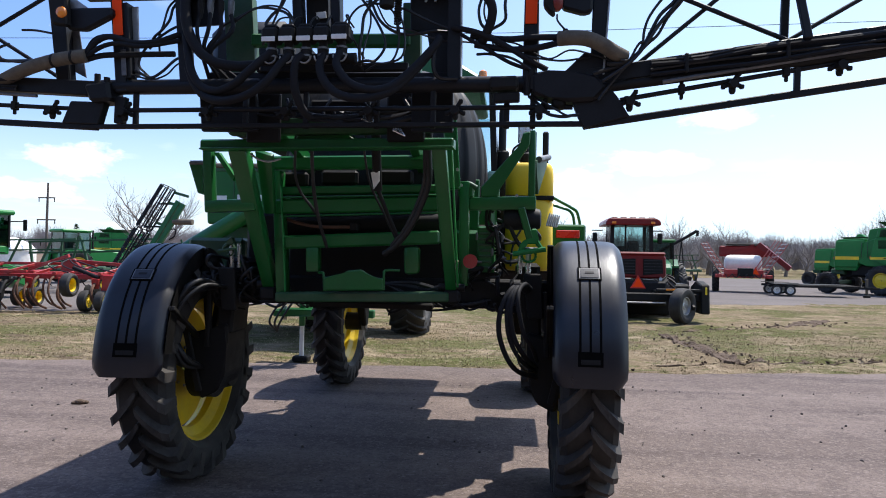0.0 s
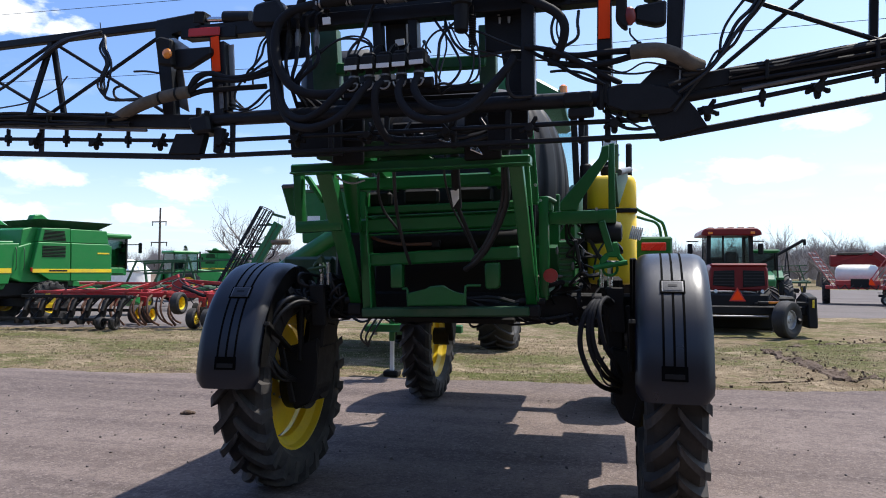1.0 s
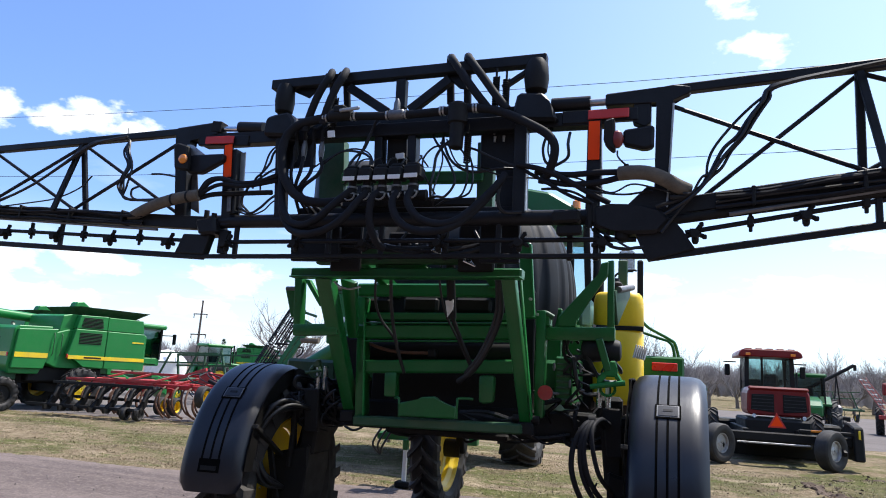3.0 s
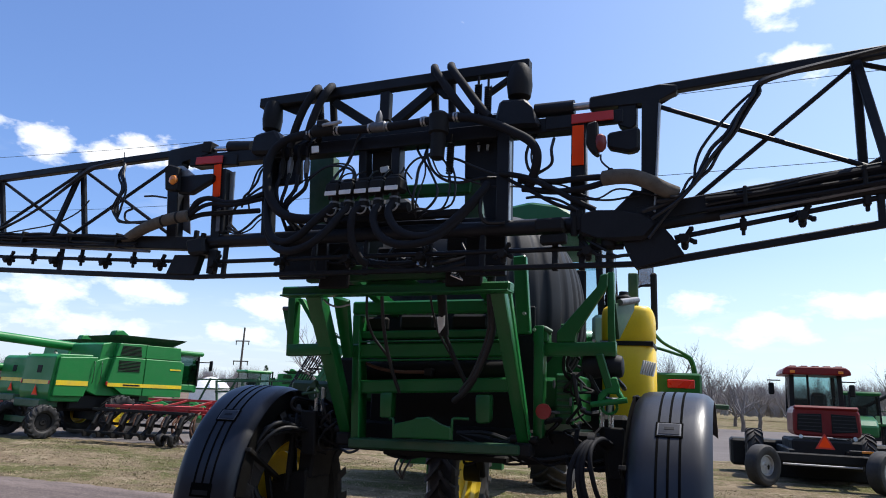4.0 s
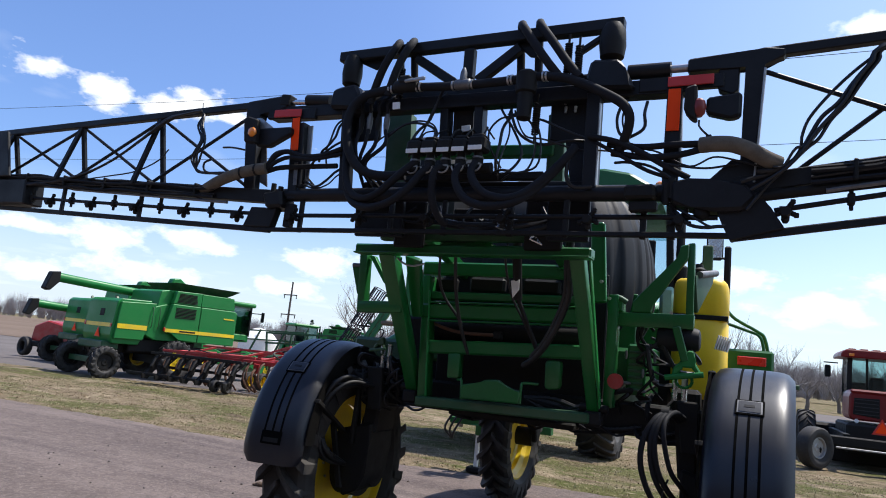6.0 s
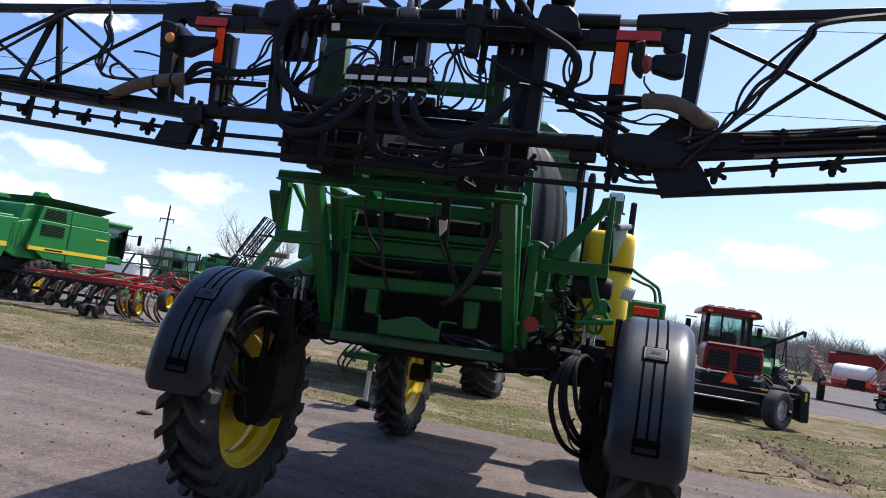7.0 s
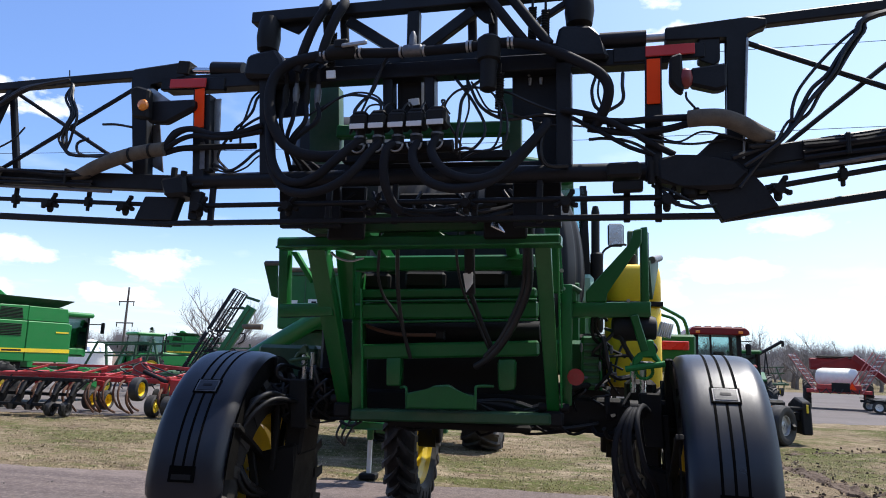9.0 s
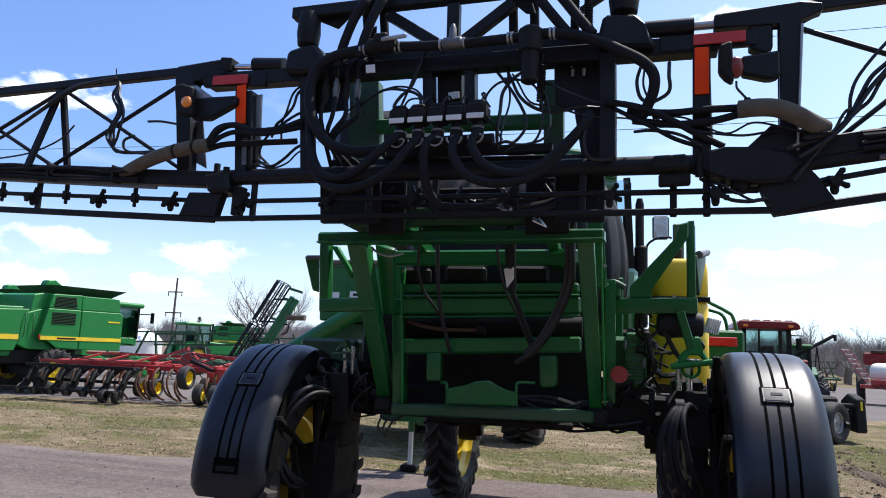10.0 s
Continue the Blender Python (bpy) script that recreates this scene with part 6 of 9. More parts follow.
for pts in (
    [(-1.562, 4.081, 3.166), (-1.627, 4.061, 3.106), (-1.702, 4.041, 3.031), (-1.790, 4.041, 2.957), (-1.906, 4.061, 2.922), (-2.020, 4.081, 2.952), (-2.105, 4.111, 3.046), (-2.154, 4.141, 3.169), (-2.197, 4.181, 3.322)],
    [(-1.441, 4.081, 3.148), (-1.495, 4.051, 3.077), (-1.555, 4.021, 2.982), (-1.637, 4.011, 2.909), (-1.748, 4.021, 2.866), (-1.879, 4.041, 2.855), (-2.011, 4.081, 2.899), (-2.106, 4.121, 3.000), (-2.166, 4.161, 3.108)],
    [(-1.359, 4.081, 3.145), (-1.396, 4.061, 3.093), (-1.405, 4.061, 2.989), (-1.393, 4.081, 2.891), (-1.364, 4.131, 2.809), (-1.335, 4.181, 2.778)],
    [(-1.217, 4.081, 3.143), (-1.240, 4.051, 3.068), (-1.204, 4.031, 2.975), (-1.127, 4.021, 2.897), (-1.015, 4.021, 2.861), (-0.900, 4.031, 2.867), (-0.804, 4.051, 2.902), (-0.716, 4.091, 2.978), (-0.632, 4.131, 3.083), (-0.559, 4.181, 3.197)],
    [(-1.120, 4.081, 3.156), (-1.133, 4.051, 3.080), (-1.079, 4.031, 2.991), (-0.994, 4.021, 2.930), (-0.882, 4.031, 2.910), (-0.790, 4.051, 2.935), (-0.716, 4.081, 2.999), (-0.628, 4.121, 3.099), (-0.542, 4.161, 3.214), (-0.524, 4.201, 3.272)],
):
    P_hose("section_hose", C, HOSE, pts, 0.026, 10, "thick dark rubber hose", n=6)
# supply hose along the top, with fittings
P_hose("supply_hose", C, HOSE, [(-1.687, 4.181, 3.115), (-1.835, 4.151, 3.102), (-1.968, 4.131, 3.125), (-2.076, 4.121, 3.200), (-2.155, 4.121, 3.345), (-2.180, 4.131, 3.511), (-2.149, 4.141, 3.630), (-2.045, 4.141, 3.697), (-1.867, 4.141, 3.725), (-1.750, 4.141, 3.734)], 0.033, 10, n=5)
P_hose("supply_hose", C, HOSE, [(-1.750, 4.141, 3.736), (-1.565, 4.141, 3.721), (-1.307, 4.141, 3.709), (-1.060, 4.141, 3.711), (-0.903, 4.141, 3.717), (-0.749, 4.131, 3.718), (-0.605, 4.131, 3.695), (-0.471, 4.131, 3.642), (-0.337, 4.131, 3.569), (-0.243, 4.141, 3.509), (-0.199, 4.151, 3.442), (-0.202, 4.171, 3.365), (-0.235, 4.211, 3.294), (-0.271, 4.251, 3.243)], 0.029, 10, n=5)
P_lathe("flow_meter", C, BLACK_STEEL, [(-0.09, 0.032), (-0.07, 0.045), (0.07, 0.045), (0.09, 0.032)], (-1.727, 4.131, 3.737), "x", 16)
P_box("meter_head", C, BLACK_STEEL, (-1.726, 4.121, 3.769), (0.09, 0.08, 0.06), bevel=0.012)
P_bar("valve_lever", C, STEEL, (-1.715, 4.081, 3.749), (-1.557, 4.081, 3.760), 0.02, 0.024, label="bare steel lever")
P_lathe("tee_fitting", C, DULL_STEEL, [(-0.06, 0.024), (-0.05, 0.036), (0.05, 0.036), (0.06, 0.024)], (-1.293, 4.131, 3.710), "x", 12)
P_lathe("tee_fitting", C, DULL_STEEL, [(0, 0.026), (0.06, 0.022), (0.09, 0.010)], (-1.295, 4.131, 3.737), "z", 10)
for p_ in ((-1.862, 4.141, 3.725), (-1.839, 4.141, 3.725), (-1.643, 4.141, 3.725), (-1.615, 4.141, 3.723), (-1.367, 4.141, 3.712), (-1.227, 4.141, 3.711), (-0.972, 4.141, 3.716), (-0.951, 4.141, 3.717), (-0.737, 4.131, 3.717), (-0.716, 4.131, 3.715)):
    P_lathe("hose_clamp", C, STEEL, [(-0.006, 0.034), (0.006, 0.034)], p_, "x", 14, "bright hose clamp")
P_lathe("strainer", C, BLACK_STEEL, [(-0.22, 0.030), (-0.21, 0.046), (-0.05, 0.050), (-0.04, 0.066), (0.08, 0.068), (0.10, 0.045)], (-0.844, 4.121, 3.655), "z", 18, "black strainer canister")
# hose pairs that arch over the top bar
for pts in (
    [(-2.028, 4.161, 3.643), (-1.991, 4.151, 3.770), (-1.933, 4.151, 3.930), (-1.875, 4.181, 4.067), (-1.922, 4.281, 4.144), (-1.961, 4.361, 4.151), (-1.935, 4.401, 3.837)],
    [(-1.876, 4.141, 3.683), (-1.840, 4.131, 3.808), (-1.792, 4.141, 3.956), (-1.759, 4.181, 4.067), (-1.800, 4.281, 4.143), (-1.841, 4.361, 4.147), (-1.821, 4.401, 3.828)],
    [(-0.649, 4.141, 3.720), (-0.724, 4.131, 3.815), (-0.821, 4.141, 3.951), (-0.918, 4.181, 4.092), (-0.971, 4.281, 4.169), (-1.008, 4.361, 4.172), (-1.001, 4.401, 3.876)],
    [(-0.511, 4.141, 3.694), (-0.596, 4.131, 3.802), (-0.690, 4.141, 3.936), (-0.797, 4.181, 4.086), (-0.846, 4.281, 4.164), (-0.878, 4.361, 4.168), (-0.874, 4.401, 3.864)],
):
    P_hose("arch_hose", C, HOSE, pts, 0.028, 10, n=6)
for p_ in ((-0.543, 4.201, 3.833), (-0.619, 4.221, 3.866), (-1.845, 4.241, 3.817), (-0.796, 4.221, 3.481)):
    x, y, z = p_
    bm = bmnew()
    tube(bm, [(x + 0.020 * math.cos(i * 0.9), y + 0.020 * math.sin(i * 0.9), z + 0.10 - 0.0022 * i) for i in range(96)], 0.007, 5)
    tube(bm, [(x, y, z + 0.16), (x, y, z + 0.09)], 0.008, 6)
    tube(bm, [(x, y, z - 0.10), (x, y, z - 0.16)], 0.008, 6)
    part("spring", bm, BLACK_STEEL, C, "black coil spring", smooth=60)
# hydraulic fittings and hoses beside the mast
for k, p_ in enumerate(((-2.122, 4.221, 3.532), (-2.053, 4.221, 3.532), (-1.981, 4.221, 3.516), (-1.910, 4.221, 3.516))):
    x, y, z = p_
    P_lathe("hydraulic_fitting", C, DULL_STEEL if k % 2 else BLACK_STEEL, [(-0.09, 0.012), (-0.05, 0.018), (-0.02, 0.022), (0.03, 0.022), (0.05, 0.014), (0.10, 0.012)], p_, "z", 8)
    P_hose("hydraulic_hose", C, HOSE, [(x, y, z - 0.05), (x + 0.01 * k, y - 0.04, z - 0.18), (x + 0.03 - 0.05 * k, y - 0.03, z - 0.32), (x + 0.02, y + 0.10, z - 0.46)], 0.014, 6, n=5)
    P_hose("hydraulic_hose", C, HOSE, [(x, y, z + 0.06), (x + 0.01, y - 0.02, z + 0.14), (x + 0.03, y + 0.06, z + 0.22)], 0.013, 6, n=4)
for p_ in ((-0.644, 4.321, 3.617), (-0.597, 4.321, 3.622), (-0.637, 4.321, 3.562), (-0.575, 4.321, 3.562)):
    P_lathe("hydraulic_fitting", C, STEEL, [(-0.02, 0.008), (0.02, 0.011)], p_, "z", 8)
P_hose("hose_tail", C, WIRE, [(-0.522, 4.181, 3.265), (-0.545, 4.161, 3.174), (-0.549, 4.161, 3.073), (-0.511, 4.181, 3.017), (-0.409, 4.221, 3.022)], 0.012, 6, n=5)

# tan sleeves at the hinges and the hose runs that they bundle
sl = P_hose("hose_sleeve", LW, SLEEVE, [(-3.611, 4.261, 3.054), (-3.425, 4.191, 3.092), (-3.265, 4.161, 3.130), (-3.112, 4.151, 3.161), (-2.992, 4.151, 3.178), (-2.890, 4.161, 3.190)], 0.044, 12, "tan woven hose sleeve", n=5)
for p_ in ((-3.119, 4.151, 3.159), (-2.978, 4.151, 3.179)):
    P_lathe("sleeve_strap", sl, BLACK_STEEL, [(-0.008, 0.047), (0.008, 0.047)], p_, "x", 14)
P_hose("hose_sleeve", RW, SLEEVE, [(0.205, 4.161, 3.238), (0.282, 4.141, 3.236), (0.371, 4.141, 3.228), (0.459, 4.161, 3.197), (0.532, 4.181, 3.157), (0.596, 4.221, 3.135)], 0.045, 12, "tan woven hose sleeve", n=5)
for pts, r_ in (([(-2.894, 4.161, 3.203), (-2.821, 4.161, 3.285), (-2.718, 4.161, 3.314), (-2.575, 4.181, 3.276), (-2.406, 4.201, 3.288), (-2.270, 4.231, 3.342)], 0.020),
                ([(-2.892, 4.161, 3.186), (-2.792, 4.161, 3.245), (-2.678, 4.161, 3.268), (-2.504, 4.181, 3.252), (-2.266, 4.231, 3.300)], 0.016),
                ([(-2.905, 4.181, 3.171), (-2.791, 4.201, 3.203), (-2.577, 4.231, 3.213), (-2.320, 4.261, 3.221)], 0.020),
                ([(-2.904, 4.171, 3.223), (-2.849, 4.171, 3.300), (-2.773, 4.181, 3.328), (-2.709, 4.201, 3.315)], 0.012),
                ([(-0.333, 4.241, 3.291), (-0.121, 4.221, 3.261), (0.058, 4.201, 3.262), (0.228, 4.181, 3.253)], 0.020),
                ([(-0.306, 4.241, 3.236), (-0.096, 4.221, 3.198), (0.081, 4.201, 3.200), (0.208, 4.181, 3.221)], 0.020),
                ([(-0.450, 4.221, 3.344), (-0.277, 4.201, 3.295), (-0.115, 4.201, 3.216), (0.027, 4.221, 3.133), (0.142, 4.241, 3.074)], 0.018),
                ([(-0.399, 4.221, 3.300), (-0.229, 4.211, 3.199), (-0.093, 4.221, 3.120), (0.036, 4.241, 3.076)], 0.012)):
    P_hose("boom_hose", C, HOSE, pts, r_, 8, n=5)
RNG = random.Random(11)
# hoses strapped along the wings' bottom chords, sagging between the straps
for root_, sg, xa, z0, rise, length in ((LW, -1, -3.45, 3.000, 0.060, 4.6), (RW, 1, 0.75, 3.040, 0.124, 3.2)):
    x_ref = -3.00 if sg < 0 else 0.52
    for k in range(4):
        pts = []
        for i in range(int(length / 0.28)):
            xx = xa + sg * 0.28 * i
            pts.append((xx, BY - 0.062 - 0.012 * (k % 2) - RNG.uniform(0, 0.012), z0 + rise * abs(xx - x_ref) + (0.040, 0.020, -0.012, -0.045)[k] + RNG.uniform(-0.014, 0.010)))
        P_hose("boom_cable", root_, HOSE if k % 2 else WIRE, pts, (0.010, 0.013, 0.009, 0.012)[k], 6, n=3)
    for i in range(int(length / 0.56)):
        xx = xa + sg * (0.2 + 0.56 * i)
        P_box("strap", root_, BLACK_STEEL, (xx, BY - 0.03, z0 + rise * abs(xx - x_ref)), (0.022, 0.125, 0.115), bevel=0.006)


def j_(a):
    return RNG.uniform(-a, a)


# loose wiring: runs across the outer bays, loops beside the centre box, hanging bunches
WIRES = (
    [(-0.965, 4.231, 3.507), (-1.047, 4.221, 3.486), (-1.105, 4.211, 3.410), (-1.095, 4.201, 3.319), (-1.048, 4.181, 3.234)],
    [(-0.965, 4.231, 3.507), (-1.010, 4.211, 3.426), (-1.016, 4.191, 3.311), (-1.024, 4.171, 3.198)],
    [(-0.989, 4.241, 3.524), (-0.969, 4.221, 3.384), (-0.993, 4.191, 3.246), (-1.001, 4.171, 3.165)],
    [(-1.032, 4.241, 3.538), (-0.938, 4.221, 3.404), (-0.868, 4.211, 3.247), (-0.922, 4.191, 3.137), (-0.983, 4.171, 3.129)],
    [(-0.944, 4.231, 3.512), (-0.834, 4.211, 3.458), (-0.784, 4.201, 3.345), (-0.784, 4.201, 3.218), (-0.830, 4.191, 3.123), (-0.940, 4.181, 3.114)],
    [(-0.965, 4.231, 3.507), (-0.911, 4.211, 3.398), (-0.830, 4.211, 3.330), (-0.731, 4.231, 3.306), (-0.573, 4.251, 3.331)],
    [(-0.933, 4.231, 3.498), (-0.850, 4.201, 3.359), (-0.730, 4.221, 3.336), (-0.531, 4.241, 3.272), (-0.338, 4.251, 3.256)],
    [(-0.735, 4.231, 3.460), (-0.634, 4.241, 3.410), (-0.475, 4.251, 3.346), (-0.262, 4.241, 3.310)],
    [(-0.806, 4.221, 3.492), (-0.749, 4.211, 3.325), (-0.762, 4.201, 3.155), (-0.921, 4.191, 3.106)],
    [(-1.549, 4.141, 3.298), (-1.639, 4.161, 3.355), (-1.617, 4.181, 3.428), (-1.550, 4.201, 3.511), (-1.482, 4.201, 3.699), (-1.456, 4.221, 3.729)],
    [(-1.478, 4.141, 3.312), (-1.461, 4.161, 3.389), (-1.517, 4.181, 3.467), (-1.637, 4.191, 3.501), (-1.761, 4.211, 3.482), (-1.949, 4.221, 3.393)],
    [(-1.475, 4.151, 3.320), (-1.489, 4.171, 3.421), (-1.590, 4.191, 3.475), (-1.733, 4.201, 3.488), (-1.878, 4.221, 3.413)],
    [(-1.637, 4.141, 3.281), (-1.654, 4.161, 3.244), (-1.591, 4.201, 3.434), (-1.519, 4.221, 3.642)],
    [(-0.264, 4.241, 3.538), (-0.286, 4.231, 3.452), (-0.272, 4.231, 3.368), (-0.234, 4.241, 3.325)],
    [(-0.245, 4.241, 3.532), (-0.253, 4.231, 3.429), (-0.224, 4.241, 3.339)],
    [(-2.339, 4.261, 3.531), (-2.353, 4.241, 3.439), (-2.414, 4.241, 3.368), (-2.467, 4.251, 3.331)],
    [(-2.373, 4.261, 3.533), (-2.396, 4.241, 3.409), (-2.429, 4.251, 3.340)],
    [(-2.311, 4.251, 3.177), (-2.382, 4.231, 3.101), (-2.468, 4.231, 3.058), (-2.578, 4.251, 3.102)],
    [(-2.296, 4.251, 3.146), (-2.357, 4.231, 3.075), (-2.467, 4.231, 3.045), (-2.611, 4.251, 3.082)],
    [(-2.309, 4.251, 3.398), (-2.411, 4.241, 3.336), (-2.512, 4.231, 3.252), (-2.565, 4.241, 3.152), (-2.506, 4.251, 3.079)],
    [(-0.120, 4.231, 3.195), (0.060, 4.211, 3.143), (0.228, 4.211, 3.120), (0.367, 4.231, 3.141)],
    [(-0.240, 4.241, 3.312), (-0.127, 4.231, 3.376), (-0.124, 4.221, 3.470)],
    [(-0.032, 4.231, 3.228), (0.144, 4.211, 3.134), (0.268, 4.201, 3.180), (0.387, 4.221, 3.164), (0.543, 4.231, 3.114)],
    [(-0.211, 4.241, 3.177), (-0.074, 4.231, 3.146), (0.059, 4.231, 3.061)],
    [(0.107, 4.231, 2.883), (0.192, 4.221, 2.832), (0.273, 4.221, 2.789), (0.351, 4.241, 2.805)],
    [(0.095, 4.231, 2.862), (0.154, 4.221, 2.801), (0.242, 4.221, 2.784), (0.311, 4.241, 2.796)],
)
def tucked(pts):
    """The run carried on a little at both ends, in towards the frame."""
    a, b, c, d = (Vector(p) for p in (pts[0], pts[1], pts[-2], pts[-1]))
    back = Vector((0, 0.06, 0))
    return [a + (a - b).normalized() * 0.09 + back] + list(pts) + [d + (d - c).normalized() * 0.09 + back]


for k, pts in enumerate(WIRES):
    pts = tucked(pts)
    P_hose("cable", C, WIRE, pts, (0.007, 0.010, 0.006, 0.009)[k % 4], 6, n=5)
for k in range(4):
    P_hose("boom_cable", LW, WIRE, [(-3.877, 4.261, 3.719), (-3.712, 4.221, 3.692), (-3.70 + j_(0.02) + 0.012 * k, BY - 0.10, 3.58), (-3.63 + 0.015 * k, BY - 0.12, 3.46), (-3.66 + 0.02 * k + j_(0.02), BY - 0.13, 3.36),
                                    (-3.70 + 0.03 * k, BY - 0.12, 3.28), (-3.60 + j_(0.03), BY - 0.11, 3.18), (-3.279, 4.201, 3.175)], RNG.choice((0.009, 0.012)), 6, n=5)
for pts, r_ in (
        ([(-3.740, 4.221, 3.728), (-3.893, 4.221, 3.713), (-4.129, 4.221, 3.687), (-4.368, 4.221, 3.541), (-4.639, 4.221, 3.384), (-4.930, 4.221, 3.257), (-5.305, 4.221, 3.153), (-5.827, 4.221, 3.117)], 0.008),
        ([(-3.727, 4.209, 3.722), (-3.880, 4.209, 3.708), (-4.112, 4.209, 3.673), (-4.381, 4.209, 3.517), (-4.654, 4.209, 3.364), (-4.959, 4.209, 3.242), (-5.352, 4.209, 3.151), (-5.891, 4.209, 3.115)], 0.01),
        ([(-3.714, 4.197, 3.717), (-3.866, 4.197, 3.703), (-4.096, 4.197, 3.659), (-4.394, 4.197, 3.492), (-4.669, 4.197, 3.344), (-4.987, 4.197, 3.226), (-5.399, 4.197, 3.148), (-5.956, 4.197, 3.113)], 0.009),
        ([(-3.740, 4.221, 3.728), (-3.893, 4.221, 3.713), (-4.122, 4.221, 3.661), (-4.453, 4.221, 3.482), (-4.732, 4.221, 3.337), (-5.067, 4.221, 3.222), (-5.502, 4.221, 3.157), (-6.082, 4.221, 3.121)], 0.011),
        ([(-3.727, 4.209, 3.722), (-3.880, 4.209, 3.708), (-4.106, 4.209, 3.648), (-4.467, 4.209, 3.458), (-4.746, 4.209, 3.316), (-5.096, 4.209, 3.206), (-5.550, 4.209, 3.154), (-6.149, 4.209, 3.119)], 0.008),
        ([(-5.086, 4.201, 3.152), (-4.729, 4.201, 3.179), (-4.392, 4.201, 3.213), (-4.139, 4.201, 3.299), (-4.030, 4.201, 3.396)], 0.006)):
    P_hose("boom_cable", LW, WIRE, pts, r_, 6, n=4)
P_hose("boom_cable", LW, WIRE, [(-3.393, 4.181, 3.380), (-3.290, 4.181, 3.375), (-3.183, 4.201, 3.359)], 0.008, 6, n=4)
P_hose("boom_cable", LW, WIRE, [(-3.470, 4.161, 3.281), (-3.551, 4.161, 3.251), (-3.528, 4.161, 3.183), (-3.404, 4.171, 3.160), (-3.321, 4.191, 3.174)], 0.009, 6, n=4)
P_tube("whip", LW, WIRE, [(-3.799, 4.281, 3.758), (-3.809, 4.281, 3.824)], 0.004, 5)
# cables gathered at the hinge that fan out up the first bay of the wing
for pts, r_ in (
        ([(0.448, 4.191, 2.877), (0.556, 4.191, 3.024), (0.643, 4.191, 3.119), (0.693, 4.191, 3.201), (0.704, 4.191, 3.288), (0.738, 4.191, 3.381), (0.831, 4.191, 3.507), (0.941, 4.191, 3.624), (1.055, 4.191, 3.719), (1.108, 4.191, 3.762), (1.75, 4.220, 3.86)], 0.009),
        ([(0.493, 4.179, 3.087), (0.581, 4.179, 3.092), (0.649, 4.179, 3.127), (0.705, 4.179, 3.204), (0.743, 4.179, 3.282), (0.792, 4.179, 3.374), (0.865, 4.179, 3.446), (0.927, 4.179, 3.546), (0.999, 4.179, 3.642), (1.101, 4.179, 3.752), (1.75, 4.210, 3.86)], 0.012),
        ([(0.468, 4.167, 2.983), (0.594, 4.167, 3.067), (0.662, 4.167, 3.130), (0.717, 4.167, 3.204), (0.767, 4.167, 3.288), (0.828, 4.167, 3.367), (0.895, 4.167, 3.454), (0.944, 4.167, 3.555), (1.010, 4.167, 3.651), (1.105, 4.167, 3.743), (1.75, 4.200, 3.86)], 0.01),
        ([(0.415, 4.191, 3.034), (0.568, 4.191, 3.082), (0.643, 4.191, 3.127), (0.711, 4.191, 3.200), (0.755, 4.191, 3.271), (0.798, 4.191, 3.334), (0.877, 4.191, 3.431), (0.957, 4.191, 3.563), (1.030, 4.191, 3.667), (1.113, 4.191, 3.751), (1.75, 4.190, 3.86)], 0.013),
        ([(0.505, 4.179, 3.080), (0.594, 4.179, 3.096), (0.668, 4.179, 3.148), (0.730, 4.179, 3.210), (0.781, 4.179, 3.258), (0.834, 4.179, 3.356), (0.907, 4.179, 3.446), (0.968, 4.179, 3.550), (1.040, 4.179, 3.660), (1.118, 4.179, 3.745), (1.75, 4.180, 3.86)], 0.01),
        ([(0.569, 4.167, 3.104), (0.619, 4.167, 3.109), (0.658, 4.167, 3.180), (0.681, 4.167, 3.208), (0.703, 4.167, 3.210)], 0.008)):
    P_hose("boom_cable", RW, WIRE, pts, r_, 6, n=5)

ASKEW = pose(0.04, 4.281, 2.86, 0, 0.45, -2.95) @ pose(-0.04, -4.281, -2.86)
for ob in (C, LW, RW):
    ob.matrix_basis = pose(*HOME[S.name]).inverted() @ ASKEW @ pose(*HOME[S.name]) @ ob.matrix_basis


# ---- neighbouring machines ----
def triangle_sign(parent, c, s, tilt=0.0):
    """A slow-vehicle triangle facing -y."""
    x, y, z = c
    P_prism("triangle_rim", parent, RED_TAPE, [(x - s, z - s * 0.75), (x + s, z - s * 0.75), (x, z + s)], "y", y - 0.010, y, 0.0)
    P_prism("triangle", parent, ORANGE, [(x - s * 0.72, z - s * 0.58), (x + s * 0.72, z - s * 0.58), (x, z + s * 0.66)], "y", y - 0.018, y - 0.011, 0.0, "orange slow-vehicle triangle")


